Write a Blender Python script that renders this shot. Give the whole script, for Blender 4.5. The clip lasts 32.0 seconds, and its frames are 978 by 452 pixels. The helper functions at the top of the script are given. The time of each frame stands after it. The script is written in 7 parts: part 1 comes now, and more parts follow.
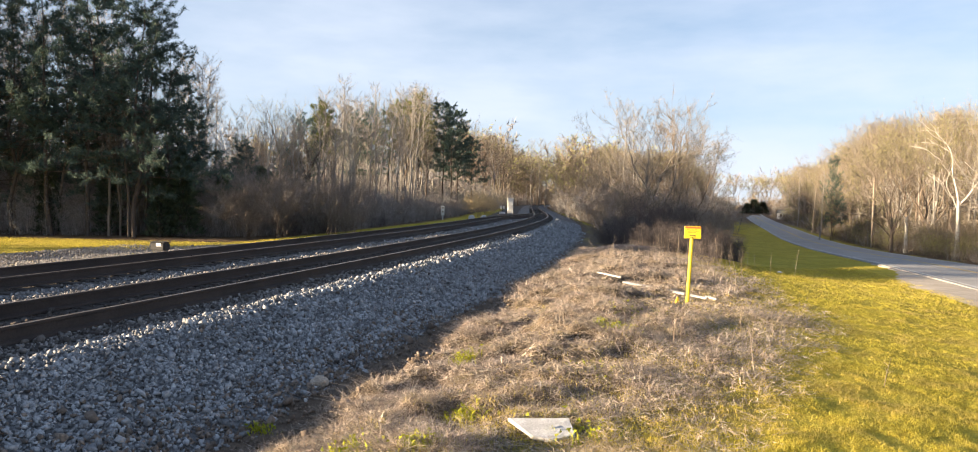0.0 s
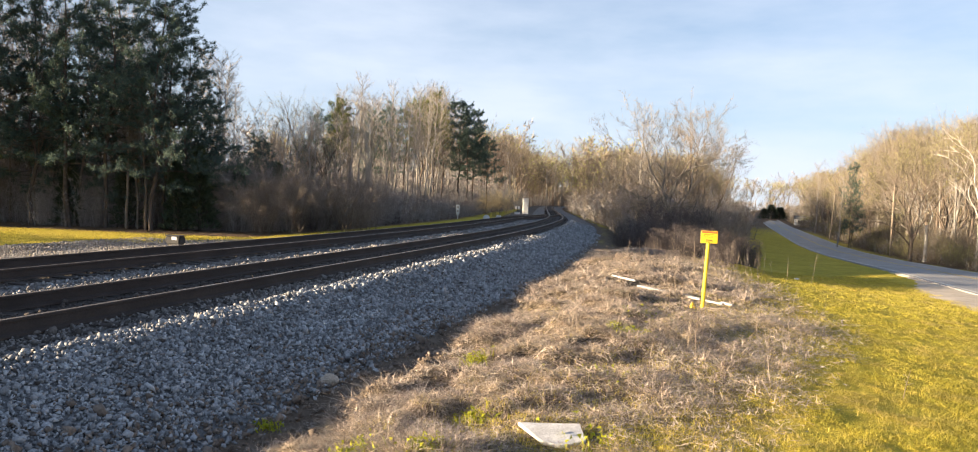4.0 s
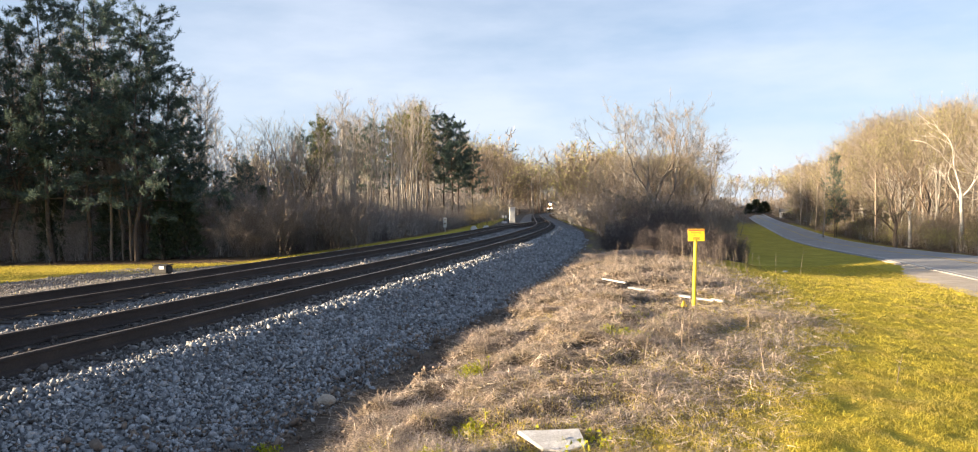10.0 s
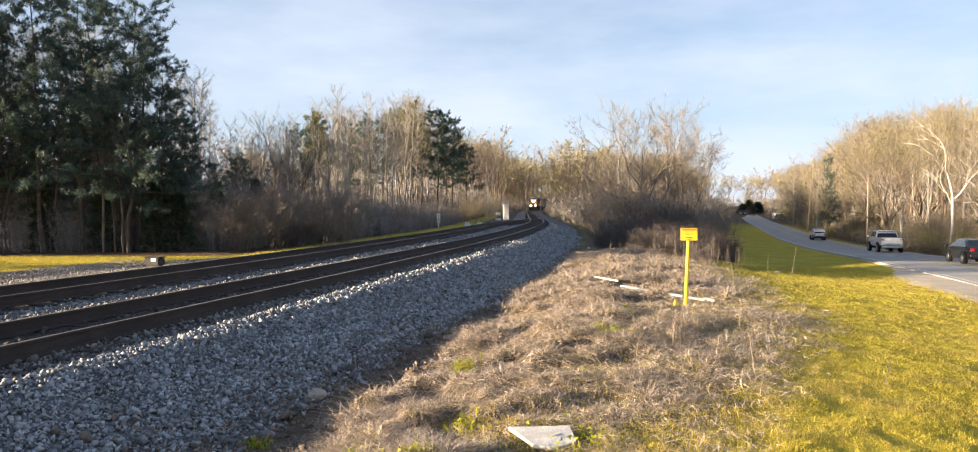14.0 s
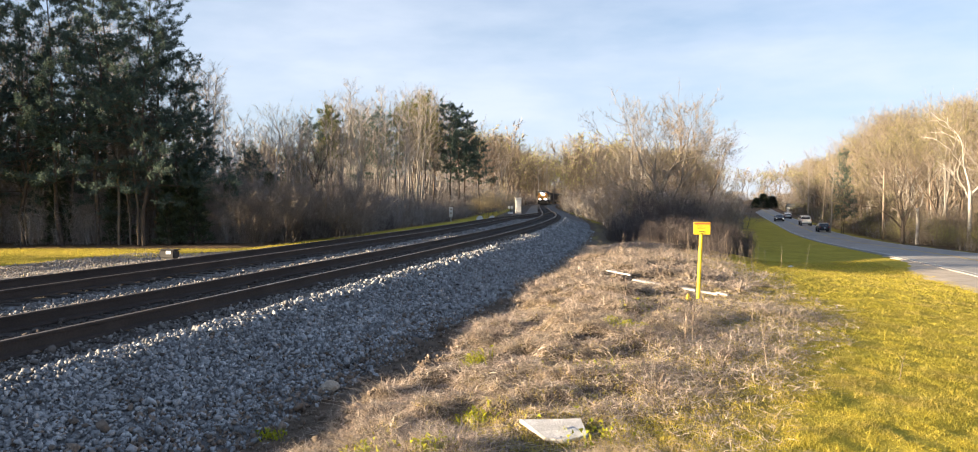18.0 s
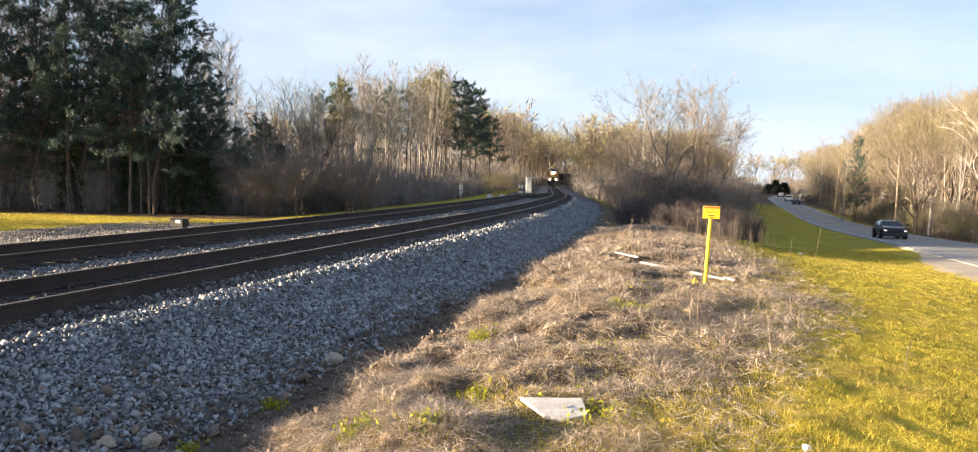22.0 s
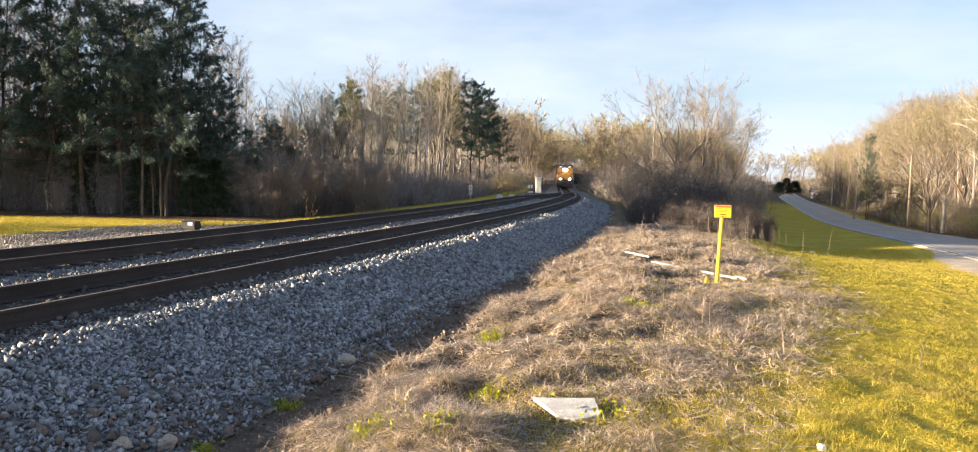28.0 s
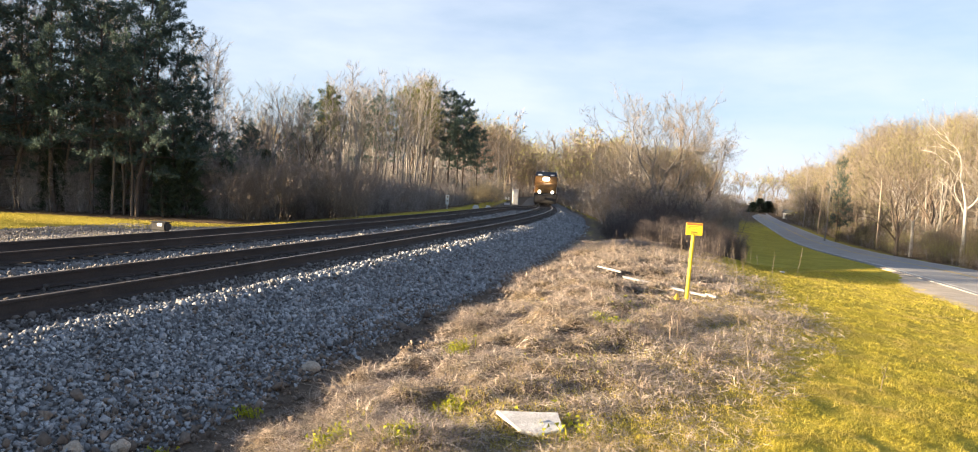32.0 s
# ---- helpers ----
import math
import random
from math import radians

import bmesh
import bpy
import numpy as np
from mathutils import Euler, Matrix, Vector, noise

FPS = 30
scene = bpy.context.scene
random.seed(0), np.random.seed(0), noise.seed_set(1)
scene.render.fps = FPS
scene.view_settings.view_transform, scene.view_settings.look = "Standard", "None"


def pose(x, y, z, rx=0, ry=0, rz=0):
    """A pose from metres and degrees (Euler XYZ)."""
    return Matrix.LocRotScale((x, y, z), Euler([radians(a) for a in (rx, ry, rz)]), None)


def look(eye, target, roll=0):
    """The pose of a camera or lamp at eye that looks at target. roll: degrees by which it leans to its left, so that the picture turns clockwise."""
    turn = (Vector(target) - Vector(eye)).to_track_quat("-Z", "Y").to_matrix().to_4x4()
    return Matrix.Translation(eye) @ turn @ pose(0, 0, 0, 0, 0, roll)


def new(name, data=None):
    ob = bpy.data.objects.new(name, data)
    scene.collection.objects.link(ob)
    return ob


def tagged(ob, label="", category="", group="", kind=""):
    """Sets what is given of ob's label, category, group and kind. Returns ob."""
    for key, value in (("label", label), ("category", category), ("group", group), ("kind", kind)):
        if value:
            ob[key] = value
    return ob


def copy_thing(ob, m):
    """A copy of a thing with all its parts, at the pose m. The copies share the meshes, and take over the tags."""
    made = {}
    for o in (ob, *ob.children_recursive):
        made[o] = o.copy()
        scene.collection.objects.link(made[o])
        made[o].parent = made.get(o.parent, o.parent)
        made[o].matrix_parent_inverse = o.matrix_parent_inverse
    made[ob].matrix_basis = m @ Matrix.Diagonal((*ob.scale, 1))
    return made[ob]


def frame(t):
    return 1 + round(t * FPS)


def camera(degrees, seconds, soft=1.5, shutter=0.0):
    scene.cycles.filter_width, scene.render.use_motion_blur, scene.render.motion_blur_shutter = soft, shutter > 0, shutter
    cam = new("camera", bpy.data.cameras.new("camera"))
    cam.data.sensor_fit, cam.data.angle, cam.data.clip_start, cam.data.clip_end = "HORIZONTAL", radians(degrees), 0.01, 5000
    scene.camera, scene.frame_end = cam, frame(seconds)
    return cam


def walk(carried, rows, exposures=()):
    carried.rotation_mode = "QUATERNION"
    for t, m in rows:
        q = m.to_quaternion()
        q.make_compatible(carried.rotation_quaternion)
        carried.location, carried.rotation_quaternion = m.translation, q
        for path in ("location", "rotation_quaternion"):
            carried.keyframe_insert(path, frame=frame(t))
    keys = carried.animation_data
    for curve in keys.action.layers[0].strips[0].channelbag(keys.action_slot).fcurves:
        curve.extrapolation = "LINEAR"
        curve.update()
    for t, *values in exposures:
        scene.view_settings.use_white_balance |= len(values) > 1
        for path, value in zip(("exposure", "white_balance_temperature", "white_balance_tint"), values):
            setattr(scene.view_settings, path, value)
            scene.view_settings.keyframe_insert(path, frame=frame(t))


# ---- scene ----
cam = camera(66.5, 32.0, 1.1)
PATH = [
    (0, (-0.015, -0.048, 1.645), (-0.024, 1.951, 1.573), 1.4),
    (0.5, (-0.01, 0.014, 1.643), (-0.018, 2.013, 1.585), 1.7),
    (1, (-0.006, 0.026, 1.648), (-0.016, 2.025, 1.595), 2.0),
    (1.5, (-0.017, 0.04, 1.641), (-0.04, 2.039, 1.583), 2.1),
    (2, (-0.02, 0.066, 1.642), (-0.046, 2.064, 1.576), 2.2),
    (2.5, (-0.021, 0.048, 1.645), (-0.055, 2.046, 1.554), 2.4),
    (3, (-0.014, 0.05, 1.639), (-0.046, 2.048, 1.552), 2.2),
    (3.5, (-0.004, 0.051, 1.65), (-0.059, 2.048, 1.566), 2.8),
    (5.5, (-0.01, 0.035, 1.643), (-0.037, 2.035, 1.604), 0.6),
    (6, (0.022, 0.045, 1.631), (-0.028, 2.044, 1.578), 0.6),
    (6.5, (-0.005, 0.045, 1.627), (-0.068, 2.043, 1.563), 0.9),
    (7, (-0.018, 0.013, 1.634), (-0.034, 2.012, 1.59), 0.6),
    (7.5, (-0.016, 0.049, 1.64), (-0.021, 2.049, 1.595), 0.2),
    (8, (0.0, 0.05, 1.643), (0.012, 2.05, 1.603), 0.1),
    (8.5, (0.003, 0.037, 1.651), (0.029, 2.036, 1.614), 0.3),
    (9, (0.02, 0.041, 1.645), (0.042, 2.04, 1.579), -0.3),
    (9.5, (0.01, 0.028, 1.64), (0.024, 2.028, 1.592), -0.6),
    (10, (-0.006, 0.022, 1.651), (-0.022, 2.022, 1.606), -0.8),
    (10.5, (-0.008, 0.019, 1.639), (-0.001, 2.019, 1.587), -0.2),
    (11, (-0.002, 0.016, 1.65), (-0.013, 2.015, 1.585), -0.4),
    (11.5, (-0.005, 0.01, 1.647), (-0.008, 2.009, 1.581), -0.4),
    (12, (-0.006, 0.019, 1.642), (-0.001, 2.018, 1.579), -0.1),
    (12.5, (0.001, 0.014, 1.647), (-0.003, 2.012, 1.58), -0.1),
    (13, (-0.005, 0.006, 1.645), (-0.006, 2.005, 1.586), -0.0),
    (13.5, (0.001, 0.017, 1.645), (-0.001, 2.016, 1.585), 0.2),
    (14, (-0.005, 0.012, 1.648), (-0.004, 2.011, 1.594), 0.0),
    (14.5, (-0.006, -0.007, 1.648), (-0.005, 1.992, 1.585), -0.2),
    (16.5, (0.005, 0.004, 1.641), (-0.019, 2.003, 1.578), -0.1),
    (17, (0.002, 0.004, 1.64), (-0.022, 2.003, 1.579), 0.0),
    (17.5, (0.005, -0.013, 1.647), (-0.022, 1.986, 1.591), 0.1),
    (18, (-0.002, -0.005, 1.646), (-0.034, 1.994, 1.575), 0.1),
    (18.5, (-0.003, -0.019, 1.645), (-0.028, 1.979, 1.567), 0.2),
    (19, (-0.008, 0.021, 1.64), (-0.05, 2.018, 1.545), 0.3),
    (19.5, (-0.007, 0.031, 1.642), (-0.058, 2.027, 1.533), 1.3),
    (20, (-0.003, 0.024, 1.638), (-0.042, 2.02, 1.531), 1.6),
    (20.5, (0.009, 0.029, 1.639), (-0.041, 2.026, 1.538), 1.9),
    (21, (0.019, 0.041, 1.647), (-0.064, 2.037, 1.549), 1.9),
    (21.5, (0.046, 0.039, 1.631), (-0.024, 2.034, 1.505), 1.6),
    (22, (0.032, 0.025, 1.633), (-0.025, 2.02, 1.504), 1.7),
    (22.5, (0.047, 0.01, 1.638), (0.023, 2.005, 1.5), 1.7),
    (23, (0.014, 0.032, 1.632), (-0.06, 2.024, 1.482), 1.8),
    (23.5, (0.014, 0.033, 1.64), (-0.027, 2.029, 1.517), 2.0),
    (24, (0.019, 0.038, 1.637), (-0.017, 2.033, 1.502), 1.8),
    (24.5, (0.012, 0.048, 1.634), (-0.039, 2.042, 1.495), 1.7),
    (25, (0.017, 0.018, 1.642), (-0.03, 2.013, 1.524), 1.7),
    (25.5, (0.017, 0.013, 1.642), (-0.04, 2.01, 1.535), 1.6),
    (27.5, (0.014, 0.006, 1.641), (-0.061, 2.0, 1.514), 1.5),
    (28, (0.012, 0.016, 1.636), (-0.071, 2.01, 1.507), 1.3),
    (28.5, (0.001, 0.024, 1.636), (-0.084, 2.017, 1.503), 1.3),
    (29, (0.007, 0.027, 1.634), (-0.054, 2.022, 1.505), 1.5),
    (29.5, (0.01, 0.02, 1.638), (-0.06, 2.015, 1.52), 1.3),
    (30, (0.0, 0.018, 1.635), (-0.048, 2.014, 1.517), 1.7),
    (30.5, (0.003, 0.014, 1.637), (-0.02, 2.01, 1.523), 2.1),
    (31, (0.014, 0.026, 1.641), (-0.022, 2.023, 1.548), 1.9),
    (31.5, (0.018, 0.035, 1.644), (-0.024, 2.031, 1.527), 1.9),
    (32, (0.083, 0.051, 1.64), (0.062, 2.048, 1.542), 3.2),
]
walk(cam, [(t, look(eye, target, roll)) for t, eye, target, roll in PATH], exposures=((0.0, 2.19), (17.5, 2.19), (21.0, 2.28), (32.0, 2.27)))

# ---- sun, sky, exposure ----
SUN_TRAVEL = Vector((0.96, 0.28, 0)).normalized()
SUN_ELEV = radians(9.7)
sun_dir = Vector((SUN_TRAVEL.x * math.cos(SUN_ELEV), SUN_TRAVEL.y * math.cos(SUN_ELEV), -math.sin(SUN_ELEV)))
sun = new("sun", bpy.data.lights.new("sun", "SUN"))
sun.data.energy, sun.data.angle, sun.data.color = 5.0, radians(0.6), (1.0, 0.78, 0.52)
sun.matrix_world = look((-60, -40, 60), Vector((-60, -40, 60)) + sun_dir)

world = bpy.data.worlds.new("sky")
scene.world = world
world.use_nodes = True
wt = world.node_tree
wt.nodes.clear()
w_out = wt.nodes.new("ShaderNodeOutputWorld")
w_bg = wt.nodes.new("ShaderNodeBackground")
w_sky = wt.nodes.new("ShaderNodeTexSky")
w_sky.sky_type, w_sky.sun_disc = "NISHITA", False
w_sky.sun_elevation = SUN_ELEV
w_sky.sun_rotation = math.atan2(-SUN_TRAVEL.x, -SUN_TRAVEL.y)
w_sky.air_density, w_sky.dust_density, w_sky.ozone_density = 1.0, 0.3, 4.0
w_co = wt.nodes.new("ShaderNodeTexCoord")
w_map = wt.nodes.new("ShaderNodeMapping")
w_map.inputs["Scale"].default_value = (1.5, 1.5, 5.5)
w_map.inputs["Rotation"].default_value = (0.0, radians(4), 0.0)
w_noise = wt.nodes.new("ShaderNodeTexNoise")
w_noise.inputs["Scale"].default_value = 2.2
w_noise.inputs["Detail"].default_value = 7.0
w_noise.inputs["Roughness"].default_value = 0.55
w_ramp = wt.nodes.new("ShaderNodeValToRGB")
w_ramp.color_ramp.elements[0].position, w_ramp.color_ramp.elements[1].position = 0.25, 0.68
w_ramp.color_ramp.elements[0].color, w_ramp.color_ramp.elements[1].color = (0.46, 0.46, 0.46, 1), (1, 1, 1, 1)
w_mix = wt.nodes.new("ShaderNodeMix")
w_mix.data_type = "RGBA"
w_mul = wt.nodes.new("ShaderNodeMath")
w_mul.operation = "MULTIPLY"
w_mul.inputs[1].default_value = 0.85
wt.links.new(w_co.outputs["Generated"], w_map.inputs["Vector"])
wt.links.new(w_map.outputs["Vector"], w_noise.inputs["Vector"])
wt.links.new(w_noise.outputs["Fac"], w_ramp.inputs["Fac"])
w_sep = wt.nodes.new("ShaderNodeSeparateXYZ")
w_high = wt.nodes.new("ShaderNodeMapRange")
w_high.inputs["From Min"].default_value, w_high.inputs["From Max"].default_value = 0.05, 0.6
w_high.inputs["To Min"].default_value, w_high.inputs["To Max"].default_value = 1.15, 0.35
w_thin = wt.nodes.new("ShaderNodeMath")
w_thin.operation = "MULTIPLY"
wt.links.new(w_co.outputs["Generated"], w_sep.inputs["Vector"])
wt.links.new(w_sep.outputs["Z"], w_high.inputs["Value"])
wt.links.new(w_ramp.outputs["Color"], w_thin.inputs[0])
wt.links.new(w_high.outputs["Result"], w_thin.inputs[1])
wt.links.new(w_thin.outputs[0], w_mul.inputs[0])
wt.links.new(w_mul.outputs[0], w_mix.inputs["Factor"])
wt.links.new(w_sky.outputs["Color"], w_mix.inputs["A"])
w_mix.inputs["B"].default_value = (4.3, 4.75, 5.55, 1)
wt.links.new(w_mix.outputs["Result"], w_bg.inputs["Color"])
w_bg.inputs["Strength"].default_value = 0.0452
wt.links.new(w_bg.outputs["Background"], w_out.inputs["Surface"])


# ---- materials ----
def material(name, rough=0.8, metal=0.0):
    m = bpy.data.materials.new(name)
    m.use_nodes = True
    b = m.node_tree.nodes["Principled BSDF"]
    b.inputs["Roughness"].default_value, b.inputs["Metallic"].default_value = rough, metal
    return m, m.node_tree, b


def noise_node(nt, scale, detail=4.0, rough=0.55, coord="Object", stretch=None):
    co = nt.nodes.new("ShaderNodeTexCoord")
    n = nt.nodes.new("ShaderNodeTexNoise")
    n.inputs["Scale"].default_value, n.inputs["Detail"].default_value, n.inputs["Roughness"].default_value = scale, detail, rough
    if stretch:
        mp = nt.nodes.new("ShaderNodeMapping")
        mp.inputs["Scale"].default_value = stretch
        nt.links.new(co.outputs[coord], mp.inputs["Vector"])
        nt.links.new(mp.outputs["Vector"], n.inputs["Vector"])
    else:
        nt.links.new(co.outputs[coord], n.inputs["Vector"])
    return n


def ramp(nt, source, stops):
    r = nt.nodes.new("ShaderNodeValToRGB")
    e = r.color_ramp.elements
    while len(e) < len(stops):
        e.new(0.5)
    for el, (p, c) in zip(e, stops):
        el.position, el.color = p, (*c, 1)
    nt.links.new(source, r.inputs["Fac"])
    return r.outputs["Color"]


def blend(nt, fac, a, b, mode="MIX"):
    x = nt.nodes.new("ShaderNodeMix")
    x.data_type, x.blend_type = "RGBA", mode
    for sock, v in (("Factor", fac), ("A", a), ("B", b)):
        if isinstance(v, (int, float)):
            x.inputs[sock].default_value = v
        elif isinstance(v, tuple):
            x.inputs[sock].default_value = (*v, 1)
        else:
            nt.links.new(v, x.inputs[sock])
    return x.outputs["Result"]


def bump(nt, b, source, strength=0.4, distance=0.02):
    n = nt.nodes.new("ShaderNodeBump")
    n.inputs["Strength"].default_value, n.inputs["Distance"].default_value = strength, distance
    nt.links.new(source, n.inputs["Height"])
    nt.links.new(n.outputs["Normal"], b.inputs["Normal"])


def worn(name, low, high, scale, rough=0.8, metal=0.0, fine=40.0, bumped=0.3, island=0.0, each=0.0, stretch=None, dist=0.01):
    """A surface that runs from one colour to another, with a coarse and a fine grain, and a change from piece to piece."""
    m, nt, b = material(name, rough, metal)
    n1, n2 = noise_node(nt, scale, stretch=stretch), noise_node(nt, scale * fine, 3.0)
    c = ramp(nt, n1.outputs["Fac"], [(0.3, low), (0.7, high)])
    g = ramp(nt, n2.outputs["Fac"], [(0.3, (0.72, 0.72, 0.72)), (0.7, (1.18, 1.18, 1.18))])
    c = blend(nt, 1.0, c, g, "MULTIPLY")
    if island:
        geo = nt.nodes.new("ShaderNodeNewGeometry")
        c = blend(nt, 1.0, c, ramp(nt, geo.outputs["Random Per Island"], [(0, (1 - island,) * 3), (1, (1 + island,) * 3)]), "MULTIPLY")
    if each:
        info = nt.nodes.new("ShaderNodeObjectInfo")
        c = blend(nt, 1.0, c, ramp(nt, info.outputs["Random"], [(0, (1 - each,) * 3), (1, (1 + each,) * 3)]), "MULTIPLY")
    nt.links.new(c, b.inputs["Base Color"])
    if bumped:
        bump(nt, b, n2.outputs["Fac"], bumped, dist)
    return m


def hued(name, stops, rough=0.7, sheen=0.0, each=0.12, through_light=0.0, patch=None):
    """Leaves, blades and twigs: each piece picks its colour from a row of them."""
    m, nt, b = material(name, rough)
    geo = nt.nodes.new("ShaderNodeNewGeometry")
    info = nt.nodes.new("ShaderNodeObjectInfo")
    c = ramp(nt, geo.outputs["Random Per Island"], stops)
    c = blend(nt, 1.0, c, ramp(nt, info.outputs["Random"], [(0, (1 - each,) * 3), (1, (1 + each,) * 3)]), "MULTIPLY")
    if patch:
        n1, n2 = noise_node(nt, 0.9, 5.0, 0.65), noise_node(nt, 6.0, 3.0)
        c = blend(nt, ramp(nt, n1.outputs["Fac"], [(0.46, (0, 0, 0)), (0.66, (0.85, 0.85, 0.85))]), c, patch)
        c = blend(nt, 1.0, c, ramp(nt, n2.outputs["Fac"], [(0.3, (0.72, 0.78, 0.8)), (0.65, (1.12, 1.1, 1.05))]), "MULTIPLY")
    nt.links.new(c, b.inputs["Base Color"])
    b.inputs["Specular IOR Level"].default_value = 0.15
    if through_light:
        tr = nt.nodes.new("ShaderNodeBsdfTranslucent")
        nt.links.new(c, tr.inputs["Color"])
        mx = nt.nodes.new("ShaderNodeMixShader")
        mx.inputs["Fac"].default_value = through_light
        nt.links.new(b.outputs["BSDF"], mx.inputs[1])
        nt.links.new(tr.outputs["BSDF"], mx.inputs[2])
        nt.links.new(mx.outputs["Shader"], nt.nodes["Material Output"].inputs["Surface"])
    return m


def plain(name, colour, rough=0.5, metal=0.0, glow=0.0):
    m, nt, b = material(name, rough, metal)
    b.inputs["Base Color"].default_value = (*colour, 1)
    if glow:
        b.inputs["Emission Color"].default_value = (*colour, 1)
        b.inputs["Emission Strength"].default_value = glow
    return m


# tie zone: fouling, plus the shade between the rails put into the colour
FOULED_SHADED = worn("fouled_shaded_ballast", (0.035, 0.028, 0.024), (0.10, 0.085, 0.072), 6.0, 0.95, fine=9.0, bumped=0.9, dist=0.03)
BALLAST = worn("ballast_fill", (0.095, 0.095, 0.096), (0.215, 0.217, 0.22), 9.0, 0.95, fine=6.0, bumped=0.9, dist=0.03)
STONE = worn("ballast_stone", (0.222, 0.226, 0.232), (0.388, 0.395, 0.405), 3.0, 0.95, fine=14.0, bumped=0.3, island=0.45, each=0.4)
ROCK = worn("tan_rock", (0.36, 0.29, 0.22), (0.52, 0.44, 0.35), 7.0, 0.9, fine=8.0, bumped=0.5)
RAIL = worn("rusty_steel", (0.040, 0.029, 0.024), (0.066, 0.047, 0.038), 1.2, 0.75, 0.2, fine=30.0)
RAILTOP = worn("polished_steel", (0.20, 0.16, 0.13), (0.36, 0.31, 0.27), 0.6, 0.42, 0.6, fine=30.0, bumped=0.1)
TIE = worn("creosoted_wood", (0.018, 0.014, 0.012), (0.055, 0.042, 0.034), 1.5, 0.85, fine=20.0, each=0.4, stretch=(1, 9, 9))
ASPHALT = worn("worn_asphalt", (0.27, 0.262, 0.25), (0.37, 0.358, 0.34), 0.35, 0.85, fine=120.0, bumped=0.25)
SAND = worn("sandy_gravel", (0.38, 0.315, 0.24), (0.55, 0.47, 0.375), 1.1, 0.95, fine=30.0, bumped=0.5)
LINE = worn("road_paint", (0.55, 0.54, 0.50), (0.78, 0.77, 0.74), 1.5, 0.7, fine=20.0, bumped=0.1)
LINE_Y = worn("yellow_road_paint", (0.50, 0.33, 0.05), (0.68, 0.46, 0.08), 1.5, 0.7, fine=20.0, bumped=0.1)
BARK = worn("grey_brown_bark", (0.10, 0.075, 0.055), (0.23, 0.18, 0.14), 2.0, 0.9, fine=9.0, each=0.25, bumped=0.5, stretch=(4, 4, 0.8))
BARK_PALE = worn("pale_bark", (0.19, 0.172, 0.152), (0.33, 0.305, 0.275), 1.2, 0.85, fine=9.0, each=0.2, bumped=0.4, stretch=(4, 4, 0.8))
BARK_WHITE = worn("white_sycamore_bark", (0.34, 0.31, 0.27), (0.62, 0.585, 0.54), 0.9, 0.8, fine=6.0, bumped=0.3)
BARK_DARK = worn("dark_pine_bark", (0.045, 0.034, 0.028), (0.12, 0.09, 0.07), 2.5, 0.9, fine=9.0, each=0.25, bumped=0.6)
TWIG = hued("brown_twigs", [(0, (0.12, 0.10, 0.086)), (0.5, (0.22, 0.185, 0.16)), (1, (0.34, 0.29, 0.25))])
BRUSH = hued("grey_brush_twigs", [(0, (0.15, 0.135, 0.128)), (0.5, (0.29, 0.265, 0.25)), (1, (0.47, 0.43, 0.40))])
# dark stems: the thicket's shade is put into their colour
BRIAR_SHADED = hued("shade_dark_briar_stems", [(0, (0.05, 0.04, 0.04)), (0.5, (0.09, 0.075, 0.071)), (1, (0.17, 0.142, 0.128))])
TWIG_TAN = hued("tan_budding_twigs", [(0, (0.125, 0.10, 0.074)), (0.5, (0.215, 0.175, 0.13)), (1, (0.33, 0.275, 0.205))])
TWIG_OLIVE = hued("olive_budding_twigs", [(0, (0.10, 0.087, 0.056)), (0.5, (0.18, 0.158, 0.10)), (1, (0.28, 0.248, 0.16))])
# golden twigs, paled further so the colour carries the sunlight on this shrub
TWIG_GOLD_LIT = hued("sunlit_gold_twigs", [(0, (0.34, 0.26, 0.15)), (0.5, (0.50, 0.40, 0.23)), (1, (0.64, 0.53, 0.33))], through_light=0.25)
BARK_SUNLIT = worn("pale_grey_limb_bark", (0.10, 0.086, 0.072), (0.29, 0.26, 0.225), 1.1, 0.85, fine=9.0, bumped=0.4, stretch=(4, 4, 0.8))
BUD = hued("yellow_green_buds", [(0, (0.24, 0.235, 0.07)), (0.6, (0.34, 0.34, 0.11)), (1, (0.44, 0.44, 0.16))], through_light=0.35)
BUD_RED = hued("russet_buds", [(0, (0.26, 0.12, 0.06)), (0.6, (0.36, 0.19, 0.10)), (1, (0.44, 0.28, 0.15))], through_light=0.3)
NEEDLE = hued("pine_needles", [(0, (0.050, 0.080, 0.072)), (0.6, (0.085, 0.128, 0.108)), (1, (0.13, 0.17, 0.13))], 0.6, through_light=0.25)
# lit version of the needles: sunlight painted in as a brighter olive
NEEDLE_SUN = hued("sunlit_olive_needles", [(0, (0.085, 0.10, 0.035)), (0.6, (0.16, 0.175, 0.06)), (1, (0.25, 0.25, 0.09))], 0.6, through_light=0.2)
CEDAR = hued("cedar_foliage", [(0, (0.045, 0.068, 0.046)), (1, (0.10, 0.125, 0.075))], 0.6, through_light=0.2)
STRAW = hued("dry_grass_blades", [(0, (0.085, 0.066, 0.056)), (0.35, (0.31, 0.245, 0.208)), (0.8, (0.56, 0.465, 0.405)), (1, (0.78, 0.68, 0.60))], through_light=0.2, patch=(0.40, 0.32, 0.24))
